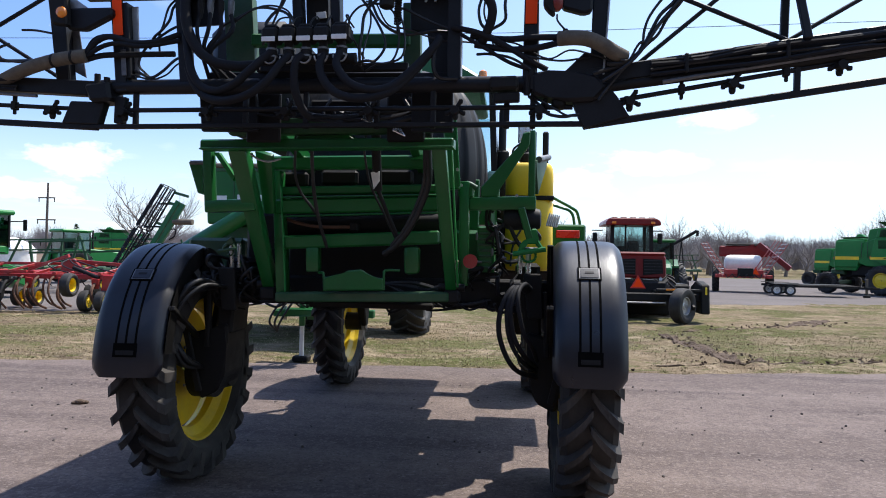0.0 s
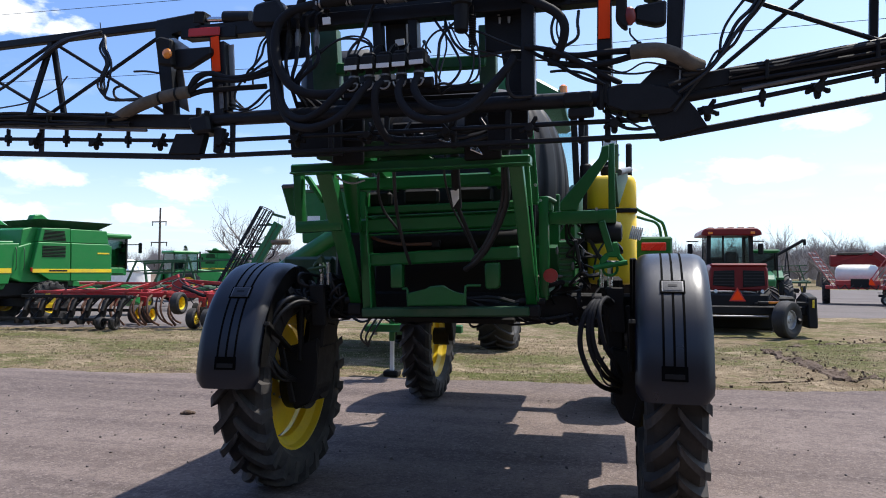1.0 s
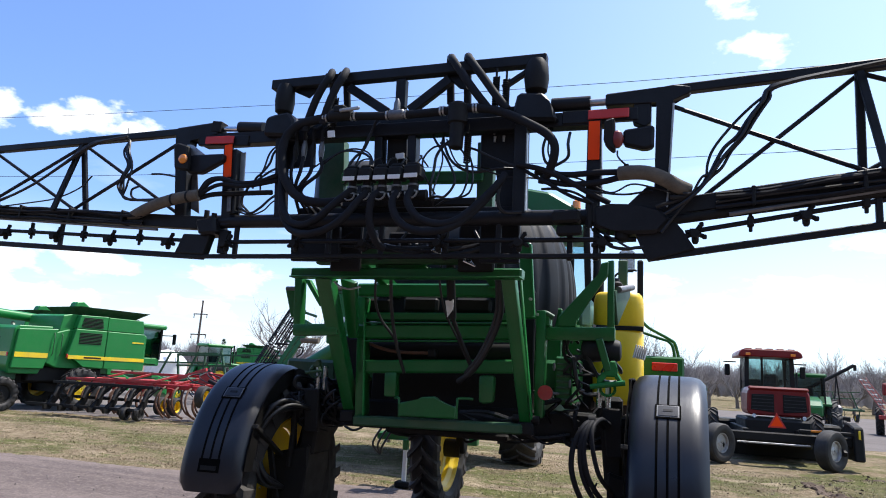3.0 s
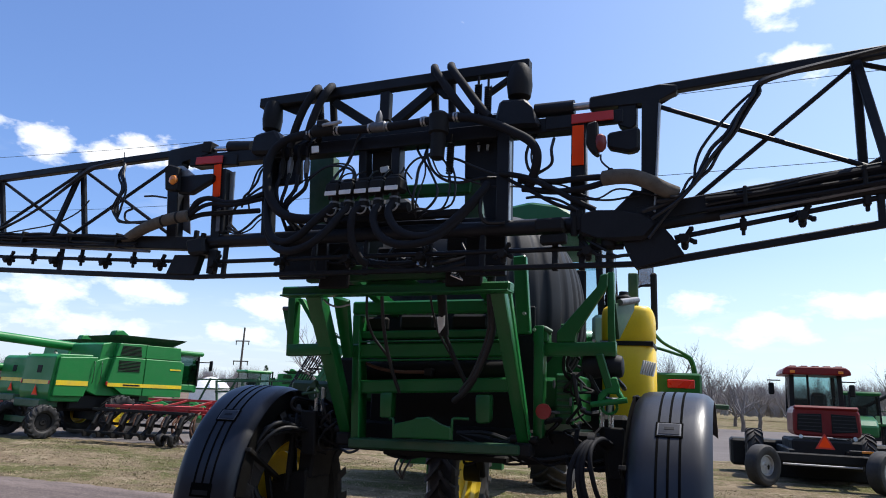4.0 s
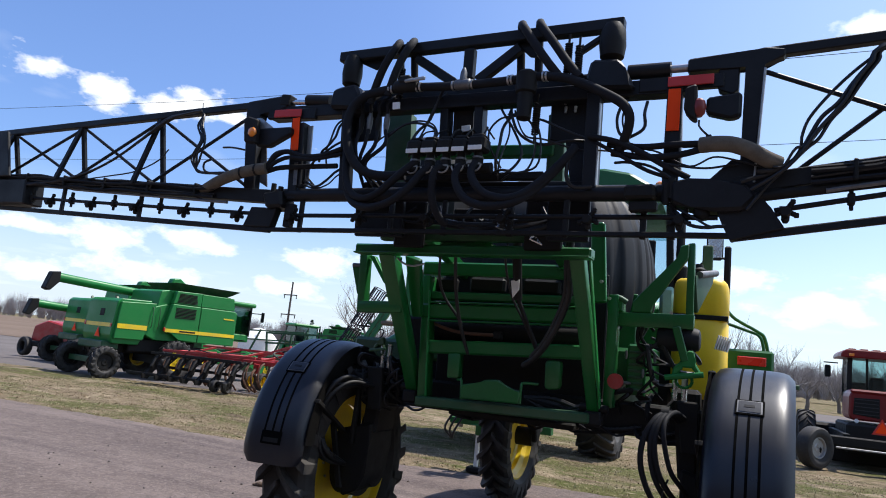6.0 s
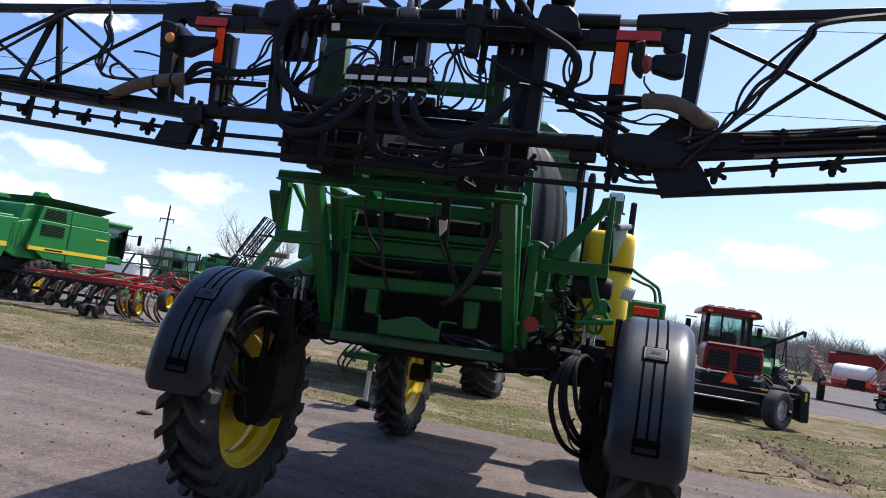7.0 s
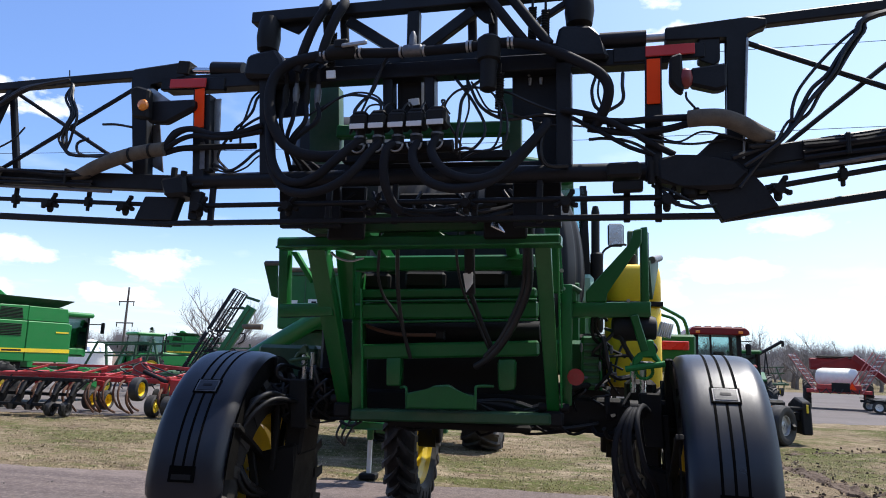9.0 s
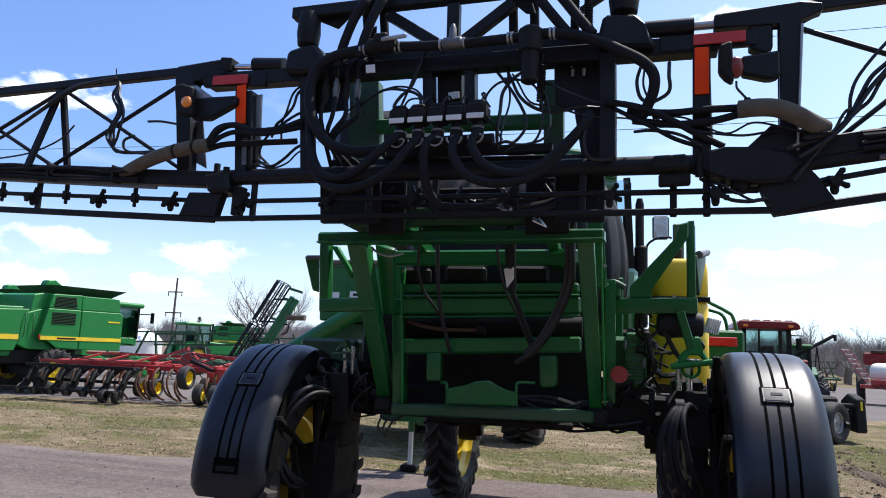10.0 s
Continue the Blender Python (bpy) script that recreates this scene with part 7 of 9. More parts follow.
def combine(at, turn, label, paint=None, stripe=True, group="parked combines", auger=True, auger_drop=0.0):
    """A combine harvester; its rear axle at the origin, front towards +y."""
    paint = paint or GREEN_OLD_AND_LIT
    band = YELLOW if paint is GREEN_OLD_AND_LIT else WHITE
    T = thing("combine_harvester", label, "combine", at, turn, group)
    for s in (-1, 1):
        # rear rims coloured black in place of the shade that hides them
        wheel(T, (s * 1.35, 0.0, 0.60), 0.60, 0.42, 0.32, BLACK_STEEL, lugs=16, lug_h=0.03, dish=s * 0.4, seg=28)
        wheel(T, (s * 1.50, 2.9, 0.80), 0.80, 0.56, 0.40, lugs=18, lug_h=0.05, dish=s * 0.4, seg=32)
    P_box("rear_axle", T, DARK_GREEN, (0, 0, 0.62), (2.5, 0.22, 0.2))
    P_box("drive_axle", T, BLACK_STEEL, (0, 2.9, 0.85), (2.7, 0.5, 0.5))
    P_box("underframe", T, BLACK_STEEL, (0, 2.6, 1.15), (1.2, 4.6, 0.4), bevel=0.03)
    # rear hood, narrowing downwards
    P_prism("rear_hood", T, paint, [(0.20, 1.60), (0.30, 2.90), (0.45, 3.02), (1.75, 3.06), (1.55, 1.60), (1.4, 1.3), (0.3, 1.3)], "x", -1.10, 1.10, 0.03)
    P_prism("hood_cheek", T, paint, [(0.30, 1.50), (0.40, 2.90), (1.90, 2.98), (1.50, 1.50)], "x", 1.09, 1.22, 0.02)
    P_prism("hood_cheek", T, paint, [(0.30, 1.50), (0.40, 2.90), (1.90, 2.98), (1.50, 1.50)], "x", -1.22, -1.09, 0.02)
    P_box("chaff_box", T, DARK_GREEN, (0, 0.35, 1.22), (1.9, 0.7, 0.30), bevel=0.04)
    P_box("spreader", T, BLACK_STEEL, (0.9, -0.15, 0.95), (0.34, 0.3, 0.30), bevel=0.05)
    for s in (-1, 1):
        if stripe:
            P_box("stripe", T, band, (s * 1.226, 0.98, 1.98), (0.012, 1.24, 0.18), bevel=0.0)
        P_box("light", T, RED_LENS, (s * 1.02, 0.205, 1.98), (0.10, 0.03, 0.13), (-5, 0, 0), 0.01)
    if stripe:
        P_box("stripe", T, band, (0, 0.222, 1.98), (1.9, 0.012, 0.15), (-5, 0, 0), 0.0)
    triangle_sign(T, (0.15, 0.18, 1.66), 0.22)
    P_box("badge_plate", T, BLACK_STEEL, (0.1, 0.265, 2.45), (0.34, 0.02, 0.28), (-5, 0, 0), 0.02)
    # separator body and side panels
    P_prism("separator_body", T, paint, [(1.5, 1.75), (1.65, 2.80), (2.3, 3.0), (5.9, 3.0), (5.9, 1.6), (3.0, 1.55), (2.0, 1.55)], "x", -1.20, 1.20, 0.03)
    P_box("shoe", T, BLACK_STEEL, (0, 2.6, 1.30), (1.9, 3.0, 0.55), bevel=0.05)
    for s in (-1, 1):
        P_prism("side_panel", T, paint, [(2.30, 2.02), (2.25, 2.08), (2.48, 3.05), (3.82, 3.05), (3.82, 1.58), (2.95, 1.62), (2.65, 1.86)], "x", s * 1.20, s * 1.44, 0.025)
        P_prism("side_panel", T, paint, [(3.84, 1.58), (3.84, 3.05), (5.62, 3.05), (5.72, 1.56)], "x", s * 1.20, s * 1.44, 0.025)
        P_prism("upper_panel", T, paint, [(2.50, 3.07), (2.62, 3.58), (3.82, 3.62), (3.82, 3.07)], "x", s * 1.12, s * 1.40, 0.02)
        P_prism("upper_panel", T, paint, [(3.84, 3.07), (3.84, 3.60), (5.50, 3.60), (5.60, 3.07)], "x", s * 1.12, s * 1.38, 0.02)
        if stripe:
            P_box("stripe", T, band, (s * 1.448, 3.98, 1.98), (0.014, 3.42, 0.14), bevel=0.0)
            P_box("lettering", T, BLACK_STEEL, (s * 1.457, 3.3, 1.98), (0.006, 0.75, 0.06), bevel=0.0)
            P_box("number_stripe", T, band, (s * 1.448, 5.30, 2.68), (0.012, 0.55, 0.055), bevel=0.0)
        P_box("light", T, RED_LENS, (s * 1.40, 2.25, 2.02), (0.09, 0.05, 0.14), bevel=0.01)
        for k in range(8):
            P_box("louvre", T, BLACK_STEEL, (s * 1.407, 3.16, 3.14 + 0.05 * k), (0.025, 0.95 - 0.02 * k, 0.028), (0, s * 25, 0), 0.0)
            P_box("louvre", T, BLACK_STEEL, (s * 1.447, 3.12, 2.52 + 0.055 * k), (0.025, 0.95, 0.03), (0, s * 25, 0), 0.0)
        for y in (1.75, 2.05):
            P_tube("grab_rail", T, DARK_GREEN, [(s * 1.22, y, 2.0), (s * 1.28, y, 2.08), (s * 1.28, y, 2.75), (s * 1.22, y, 2.83)], 0.018, 6)
    # grain tank with a flared extension
    P_prism("grain_tank", T, paint, [(1.95, 2.85), (2.05, 3.52), (2.4, 3.60), (5.5, 3.64), (5.6, 2.9)], "x", -1.12, 1.12, 0.03)
    bm = bmnew()
    lo = [(-1.05, 3.0), (1.05, 3.0), (1.05, 5.3), (-1.05, 5.3)]
    hi = [(-1.36, 2.75), (1.36, 2.55), (1.42, 5.75), (-1.42, 5.75)]
    a = [bm.verts.new((x, y, 3.62)) for x, y in lo]
    b = [bm.verts.new((x, y, 3.92)) for x, y in hi]
    for i in range(4):
        bm.faces.new((a[i], a[(i + 1) % 4], b[(i + 1) % 4], b[i]))
    bmesh.ops.solidify(bm, geom=bm.faces[:], thickness=0.03)
    part("tank_extension", bm, DARK_GREEN if paint is GREEN_OLD_AND_LIT else BLACK_STEEL, T, "dark flared grain tank extension")
    P_prism("tank_cross_auger", T, paint, [(3.0, 3.9), (3.1, 4.15), (3.4, 4.2), (3.8, 3.95)], "x", -0.2, 0.2, 0.04)
    if auger:
        d = auger_drop
        P_tube("unloading_auger", T, paint, [(-1.52, 5.0, 3.30 - d), (-1.56, 2.0, 3.45 - d), (-1.60, -1.05, 3.62 - d)], 0.18, 16, "long green folded unloading auger")
        P_prism("auger_spout", T, BLACK_STEEL, [(y, z - d) for y, z in ((-0.90, 3.84), (-1.22, 3.80), (-1.42, 3.12), (-1.22, 3.05), (-0.96, 3.36), (-0.88, 3.44))], "x", -1.82, -1.40, 0.03, "dark rubber auger spout")
        P_bar("auger_cradle", T, DARK_GREEN, (-1.2, 1.6, 2.8), (-1.56, 1.6, 3.2), 0.1, 0.1)
    # cab
    P_box("cab_base", T, paint, (0, 6.3, 1.95), (1.7, 1.3, 0.35), bevel=0.05)
    for x in (-0.85, 0.85):
        for y in (5.72, 6.9):
            P_bar("cab_pillar", T, BLACK_STEEL, (x, y, 2.05), (x, y, 3.42), 0.08, 0.08)
    g = P_box("cab_window", T, GLASS_DARK, (0, 6.3, 2.75), (1.72, 1.22, 1.30), bevel=0.0, label="tinted cab glass")
    g.visible_shadow = False
    P_box("seat", T, INTERIOR, (0, 6.3, 2.4), (0.5, 0.5, 0.8), bevel=0.08)
    P_box("cab_roof", T, paint, (0, 6.32, 3.45), (1.95, 1.6, 0.20), bevel=0.07)
    P_prism("feeder_house", T, paint, [(6.8, 1.5), (6.8, 0.9), (8.2, 0.35), (8.4, 0.95)], "x", -0.65, 0.65, 0.03)
    P_bar("mirror_arm", T, BLACK_STEEL, (0.9, 6.9, 3.1), (1.45, 7.1, 3.1), 0.04, 0.04)
    P_box("mirror", T, BLACK_STEEL, (1.5, 7.1, 2.95), (0.2, 0.08, 0.45), bevel=0.03)
    for z in (1.5, 1.85):
        P_bar("ladder_rail", T, BLACK_STEEL, (1.1, 6.0, z), (1.8, 6.0, z), 0.04, 0.04)
    return T


A = combine((-20.9, 17.95, 0.0), -13.0, "green combine harvester with yellow stripe and folded unloading auger")
A.scale = (0.90, 0.905, 0.936)
B = combine((-26.15, 21.15, 0.0), -13.0, "green combine harvester parked beside another, mostly hidden behind it", auger_drop=1.05)
B.scale = (0.92, 0.92, 0.955)
D = combine((21.15, 46.5, 0.0), -140, "green combine harvester with yellow stripe on the gravel lot", auger=False)
D.scale = (1.13, 1.13, 1.13)
combine((25.2, 58.6, 0.0), -148, "green combine harvester standing behind another on the gravel lot", auger=False)
combine((-44.0, 65.0, 0.0), -70, "green combine harvester far off among parked implements", auger=False)


def tractor(at, turn, label, paint=None, group="parked tractors"):
    """A farm tractor, rear axle at the origin, front towards +y."""
    paint = paint or GREEN_OLD_AND_LIT
    T = thing("tractor", label, "tractor", at, turn, group)
    for s in (-1, 1):
        wheel(T, (s * 1.0, 0, 0.92), 0.92, 0.5, 0.52, lugs=18, dish=s * 0.4, seg=32)
        wheel(T, (s * 0.95, 2.8, 0.66), 0.66, 0.4, 0.36, lugs=16, dish=s * 0.4, seg=28)
        P_prism("fender", T, paint, [(-0.95, 1.0), (-0.8, 1.7), (0, 1.95), (0.85, 1.6), (0.85, 1.5), (0, 1.85), (-0.7, 1.6), (-0.85, 1.0)], "x", s * 0.75 - 0.22, s * 0.75 + 0.22, 0.0)
    P_box("chassis", T, BLACK_STEEL, (0, 1.2, 0.95), (0.6, 4.0, 0.5), bevel=0.04)
    P_prism("hood", T, paint, [(0.9, 1.2), (0.9, 1.95), (2.9, 1.75), (3.3, 1.5), (3.3, 1.05)], "x", -0.42, 0.42, 0.06)
    P_box("cab_base", T, paint, (0, 0.1, 1.45), (1.3, 1.4, 0.4), bevel=0.04)
    for x in (-0.7, 0.7):
        for y in (-0.6, 0.85):
            P_bar("cab_pillar", T, BLACK_STEEL, (x, y, 1.6), (x * 0.95, y, 2.85), 0.07, 0.07)
    g = P_box("cab_window", T, GLASS_DARK, (0, 0.12, 2.25), (1.42, 1.48, 1.2), bevel=0.0, label="tinted cab glass")
    g.visible_shadow = False
    P_box("seat", T, INTERIOR, (0, 0.0, 1.95), (0.5, 0.5, 0.8), bevel=0.08)
    P_box("cab_roof", T, paint, (0, 0.1, 2.93), (1.6, 1.7, 0.18), bevel=0.07)
    P_lathe("exhaust", T, BLACK_STEEL, [(0, 0.05), (1.1, 0.05)], (0.5, 1.1, 1.9), "z", 10)
    P_bar("mirror_arm", T, BLACK_STEEL, (0.7, 0.8, 2.6), (1.15, 0.9, 2.6), 0.03, 0.03)
    P_box("mirror", T, BLACK_STEEL, (1.18, 0.9, 2.5), (0.16, 0.05, 0.28), bevel=0.02)
    return T


tractor((7.95, 38.0, 0), 172, "green tractor with cab facing the road behind the windrower", GREEN)
tractor((18.45, 32.0, 0), -84, "green tractor with a large yellow-rimmed wheel on the lot")


def mower(at, turn):
    """A low trailed mower with a sloping red hood."""
    T = thing("trailed_mower", "low red trailed mower with black tyres beyond the combines", "mower", at, turn)
    P_prism("hood", T, RED, [(-1.0, 0.75), (-0.9, 1.45), (-0.2, 1.75), (0.9, 1.55), (1.3, 0.75)], "y", -0.9, 0.9, 0.06)
    P_box("deck", T, BLACK_STEEL, (0.2, 0, 0.62), (2.6, 2.2, 0.22), bevel=0.04)
    for s in (-1, 1):
        wheel(T, (0, 0, 0), 0.48, 0.34, 0.24, BLACK_STEEL, lugs=0, dish=0.3, seg=24).matrix_basis = pose(-1.1, s * 0.95, 0.48, 0, 0, 70)
    P_bar("drawbar", T, RED, (1.2, 0, 0.7), (3.0, 0.2, 0.6), 0.14, 0.14)
    P_tube("hose", T, WIRE, [(0.6, 0.2, 1.6), (1.4, 0.2, 1.3), (2.2, 0.2, 0.8)], 0.03, 6, n=4)
    return T


mower((-29.0, 23.2, 0), 12)
tractor((-25.0, 36.5, 0), -30, "green tractor parked among folded implements")


def windrower(at, turn):
    T = thing("windrower", "dark red self-propelled windrower with cab, black header and orange triangle", "windrower", at, turn)
    # rear hood with two grilles
    P_prism("hood", T, RED_DARK, [(-1.0, 1.40), (-0.98, 1.98), (-0.86, 2.14), (0.86, 2.14), (0.98, 1.98), (1.0, 1.40), (0.9, 1.30), (-0.9, 1.30)], "y", 0.0, 1.5, 0.05)
    for s in (-1, 1):
        P_prism("grille", T, BLACK_STEEL, [(s * 0.14, 1.40), (s * 0.14, 1.94), (s * 0.84, 1.92), (s * 0.88, 1.46)], "y", -0.025, 0.03, 0.01, "black mesh grille")
        for k in range(5):
            P_box("grille_bar", T, INTERIOR, (s * 0.5, -0.03, 1.48 + k * 0.10), (0.66, 0.02, 0.02), bevel=0.0)
        P_lathe("work_lamp", T, WHITE, [(-0.03, 0.06), (0.02, 0.06)], (s * 0.78, -0.02, 1.28), "y", 12)
    P_box("hood_lip", T, RED_DARK, (0, 0.04, 2.10), (1.9, 0.20, 0.12), bevel=0.05)
    triangle_sign(T, (0.02, 0.16, 1.33), 0.25)
    P_box("axle_beam", T, BLACK_STEEL, (0.2, 0.35, 0.86), (3.9, 0.28, 0.26), bevel=0.03)
    P_box("skid_beam", T, STEEL, (-0.1, 0.10, 0.68), (2.0, 0.06, 0.05), bevel=0.01)
    for s in (-1, 1):
        P_bar("caster_arm", T, BLACK_STEEL, (s * 1.62, 0.35, 0.85), (s * 1.62 + 0.1, -0.2, 0.54), 0.09, 0.14)
        P_lathe("caster_post", T, BLACK_STEEL, [(0, 0.07), (0.35, 0.07)], (s * 1.75, 0.35, 0.75), "z", 12)
        wheel(T, (0, 0, 0), 0.62, 0.42, 0.28, STEEL, lugs=0, dish=0.3, seg=32, name="caster_wheel").matrix_basis = pose(s * 1.50 - 0.1, -0.25, 0.62, 0, 0, -42)
        wheel(T, (s * 1.6, 3.4, 0.78), 0.78, 0.5, 0.36, WHITE, lugs=18, dish=s * 0.4, seg=28, near=True)
        P_bar("frame_rail", T, BLACK_STEEL, (s * 0.8, 0.4, 0.95), (s * 0.8, 4.0, 0.95), 0.16, 0.22)
        P_lathe("mirror_arm", T, BLACK_STEEL, [(0, 0.02), (0.45, 0.02)], (s * 1.0 - (0.45 if s < 0 else 0), 2.6, 2.95), "x", 8)
        P_box("mirror", T, BLACK_STEEL, (s * 1.32, 2.58, 2.68), (0.20, 0.08, 0.38), bevel=0.04)
    P_box("header", T, BLACK_STEEL, (0.2, 4.8, 0.72), (5.0, 1.3, 0.9), bevel=0.08, label="black windrower header")
    P_prism("side_shield", T, BLACK_STEEL, [(0.0, 0.35), (0.1, 1.30), (0.8, 1.42), (1.4, 1.2), (1.4, 0.35)], "x", 2.0, 2.28, 0.04)
    P_box("rear_frame", T, BLACK_STEEL, (1.35, 0.15, 1.10), (1.5, 0.14, 0.10), bevel=0.02)
    P_box("marker", T, AMBER, (1.05, 0.06, 1.12), (0.3, 0.02, 0.06), bevel=0.005)
    P_box("marker", T, YELLOW, (2.14, -0.02, 1.1), (0.06, 0.02, 0.24), bevel=0.005)
    # cab
    P_box("cab_base", T, BLACK_STEEL, (0, 2.3, 1.85), (1.6, 1.5, 0.5), bevel=0.05)
    for x in (-0.78, 0.78):
        P_bar("cab_pillar", T, BLACK_STEEL, (x, 1.62, 1.95), (x * 0.96, 1.62, 3.12), 0.15, 0.10, (0, 1, 0))
        P_bar("cab_pillar", T, BLACK_STEEL, (x, 3.0, 1.95), (x * 0.96, 3.0, 3.12), 0.08, 0.08)
    P_bar("window_post", T, BLACK_STEEL, (-0.24, 1.62, 2.0), (-0.24, 1.62, 3.1), 0.07, 0.05, (0, 1, 0))
    for c_, s_ in (((0, 1.60, 2.55), (1.45, 0.012, 1.1)), ((0, 3.02, 2.55), (1.45, 0.012, 1.1)), ((-0.78, 2.3, 2.55), (0.012, 1.3, 1.1)), ((0.78, 2.3, 2.55), (0.012, 1.3, 1.1))):
        g = P_box("cab_window", T, GLASS, c_, s_, bevel=0.0, label="pale cab glass")
        g.visible_shadow = False
    P_box("seat", T, INTERIOR, (0.15, 2.2, 2.3), (0.5, 0.35, 0.55), bevel=0.09)
    P_box("console", T, INTERIOR, (-0.25, 2.9, 2.2), (0.9, 0.2, 0.4), bevel=0.05)
    bm = bmnew()
    prism(bm, [(-1.08, 3.10), (-1.05, 3.24), (-0.9, 3.34), (0.9, 3.34), (1.05, 3.24), (1.08, 3.10)], "y", 1.25, 3.3, 0.03)
    roof = part("cab_roof", bm, RED_DARK, T, "dark red ribbed cab roof")
    for k in range(5):
        P_box("roof_rib", roof, RED_DARK, (-0.72 + 0.36 * k, 2.25, 3.35), (0.22, 1.9, 0.05), bevel=0.02)
    for s in (-1, 1):
        P_box("roof_lamp", roof, AMBER, (s * 0.75, 1.235, 3.18), (0.16, 0.03, 0.08), bevel=0.01)
    return T


W = windrower((3.77, 20.95, 0.0), 0)
# the engine hood and the cab stand over the drive wheels, well ahead of the casters
for ob in W.children:
    if ob.name.split(".")[0] in ("hood", "grille", "grille_bar", "work_lamp", "hood_lip", "cab_base", "cab_pillar", "window_post", "cab_window", "seat", "console", "cab_roof", "mirror", "mirror_arm"):
        ob.location = (ob.location.x * 0.93 + 0.32, ob.location.y + 1.6, ob.location.z * 1.06 + 0.06)
        ob.scale = (0.93, 1.0, 1.06)
P_box("underbody", W, BLACK_STEEL, (0.25, 2.6, 0.92), (1.9, 2.6, 0.85), bevel=0.06)
# black plate added to fill the dark space under the beam
P_box("crop_deflector", W, BLACK_STEEL, (0.2, 2.2, 0.52), (2.9, 0.10, 0.75), bevel=0.02, label="black plate closing the dark space under the axle beam")
W.scale = (0.92, 0.92, 0.92)


def ripper(at, turn):
    """A red disc ripper with a black rear leveller, shanks, gauge and transport wheels."""
    T = thing("disc_ripper", "red disc ripper with black leveller frame and yellow-rimmed wheels", "tillage implement", at, turn)
    for y in (-0.6, 0.3, 1.2):
        P_box("frame_beam", T, RED, (0.0, y, 1.08), (7.2 if y < 1 else 6.0, 0.14, 0.16), bevel=0.02)
    for x in (-3.4, -2.2, -0.8, 0.6, 2.0, 3.4):
        P_box("frame_rail", T, RED, (x, 0.3, 1.16), (0.12, 2.0, 0.12), bevel=0.02)
    P_prism("hitch_tower", T, RED, [(0.3, 1.1), (0.5, 1.55), (0.8, 1.62), (1.0, 1.40), (1.1, 1.1)], "y", 0.0, 0.16, 0.02)
    P_bar("brace", T, RED, (0.7, 0.1, 1.55), (3.2, 0.6, 1.35), 0.10, 0.10)
    P_bar("brace", T, RED, (0.6, 0.1, 1.7), (-0.8, 0.3, 1.25), 0.10, 0.10)
    P_prism("wheel_arm", T, RED, [(2.2, 1.15), (2.7, 1.15), (2.35, 0.4), (2.15, 0.4)], "y", -0.9, -0.75, 0.02)
    for x in (1.75, 2.25):
        wheel(T, (x, -0.95, 0.37), 0.37, 0.28, 0.19, lugs=0, dish=0.5, seg=26)
    wheel(T, (1.35, -1.15, 0.85), 0.40, 0.30, 0.20, lugs=0, dish=-0.5, seg=28, name="gauge_wheel")
    for x in (-1.3, -0.75):
        wheel(T, (x, 0.6, 0.36), 0.36, 0.26, 0.19, lugs=0, dish=-0.5, seg=22)
    # curved shanks
    for k in range(6):
        x = -0.6 + 0.24 * k
        y = -0.6 if k % 2 else 0.3
        P_tube("shank", T, RUST, [(x, y, 1.1), (x + 0.02, y - 0.30, 0.95), (x + 0.05, y - 0.42, 0.6), (x + 0.12, y - 0.25, 0.25), (x + 0.22, y, 0.10)], 0.035, 6, "rust-brown curved shank", n=4)
    for k in range(7):
        x = -3.2 + 1.02 * k
        P_bar("frame_link", T, RED, (x, -0.5, 1.14), (x + 0.5, 0.4, 1.42), 0.07, 0.07)
        P_prism("shank_mount", T, RED, [(x - 0.08, 0.72), (x + 0.10, 0.72), (x + 0.13, 1.02), (x - 0.10, 1.05)], "y", -0.78, -0.66, 0.01)
        P_tube("ripper_shank", T, RUST, [(x, -0.72, 0.9), (x + 0.03, -0.98, 0.7), (x + 0.06, -1.0, 0.42), (x + 0.16, -0.80, 0.12)], 0.045, 6, n=4)
    P_bar("frame_tube", T, RED, (-3.3, 0.4, 1.42), (3.4, 0.4, 1.46), 0.08, 0.08)
    for k in range(4):
        P_tube("hose", T, WIRE, [(0.6, 0.1, 1.6), (0.2 + 0.4 * k, -0.3, 1.45), (0.5 + 0.5 * k, -0.5, 1.30), (1.0 + 0.5 * k, -0.6, 1.2)], 0.02, 6, n=4)
    P_tube("ram", T, BLACK_STEEL, [(1.1, -0.5, 1.35), (2.0, -0.7, 1.05)], 0.06, 10)
    # disc gang
    for k in range(9):
        P_lathe("disc", T, BLACK_STEEL, [(-0.012, 0.24), (0.03, 0.20), (0.05, 0.05), (0.07, 0.05), (0.05, 0.2), (0.012, 0.245)], (1.0 + 0.27 * k, 0.5 + 0.05 * k, 0.55), "x", 16, closed=True)
    P_tube("gang_axle", T, BLACK_STEEL, [(0.9, 0.48, 0.55), (3.4, 0.95, 0.55)], 0.03, 6)
    # black leveller at the rear
    for z, y, x1 in ((1.02, -1.3, -0.1), (1.06, -1.75, -0.1), (0.36, -2.1, -0.2), (0.62, -1.5, -0.2)):
        P_bar("leveller_beam", T, BLACK_STEEL, (-3.7 if z > 0.5 else -4.3, y, z), (x1, y + 0.1, z), 0.09, 0.09)
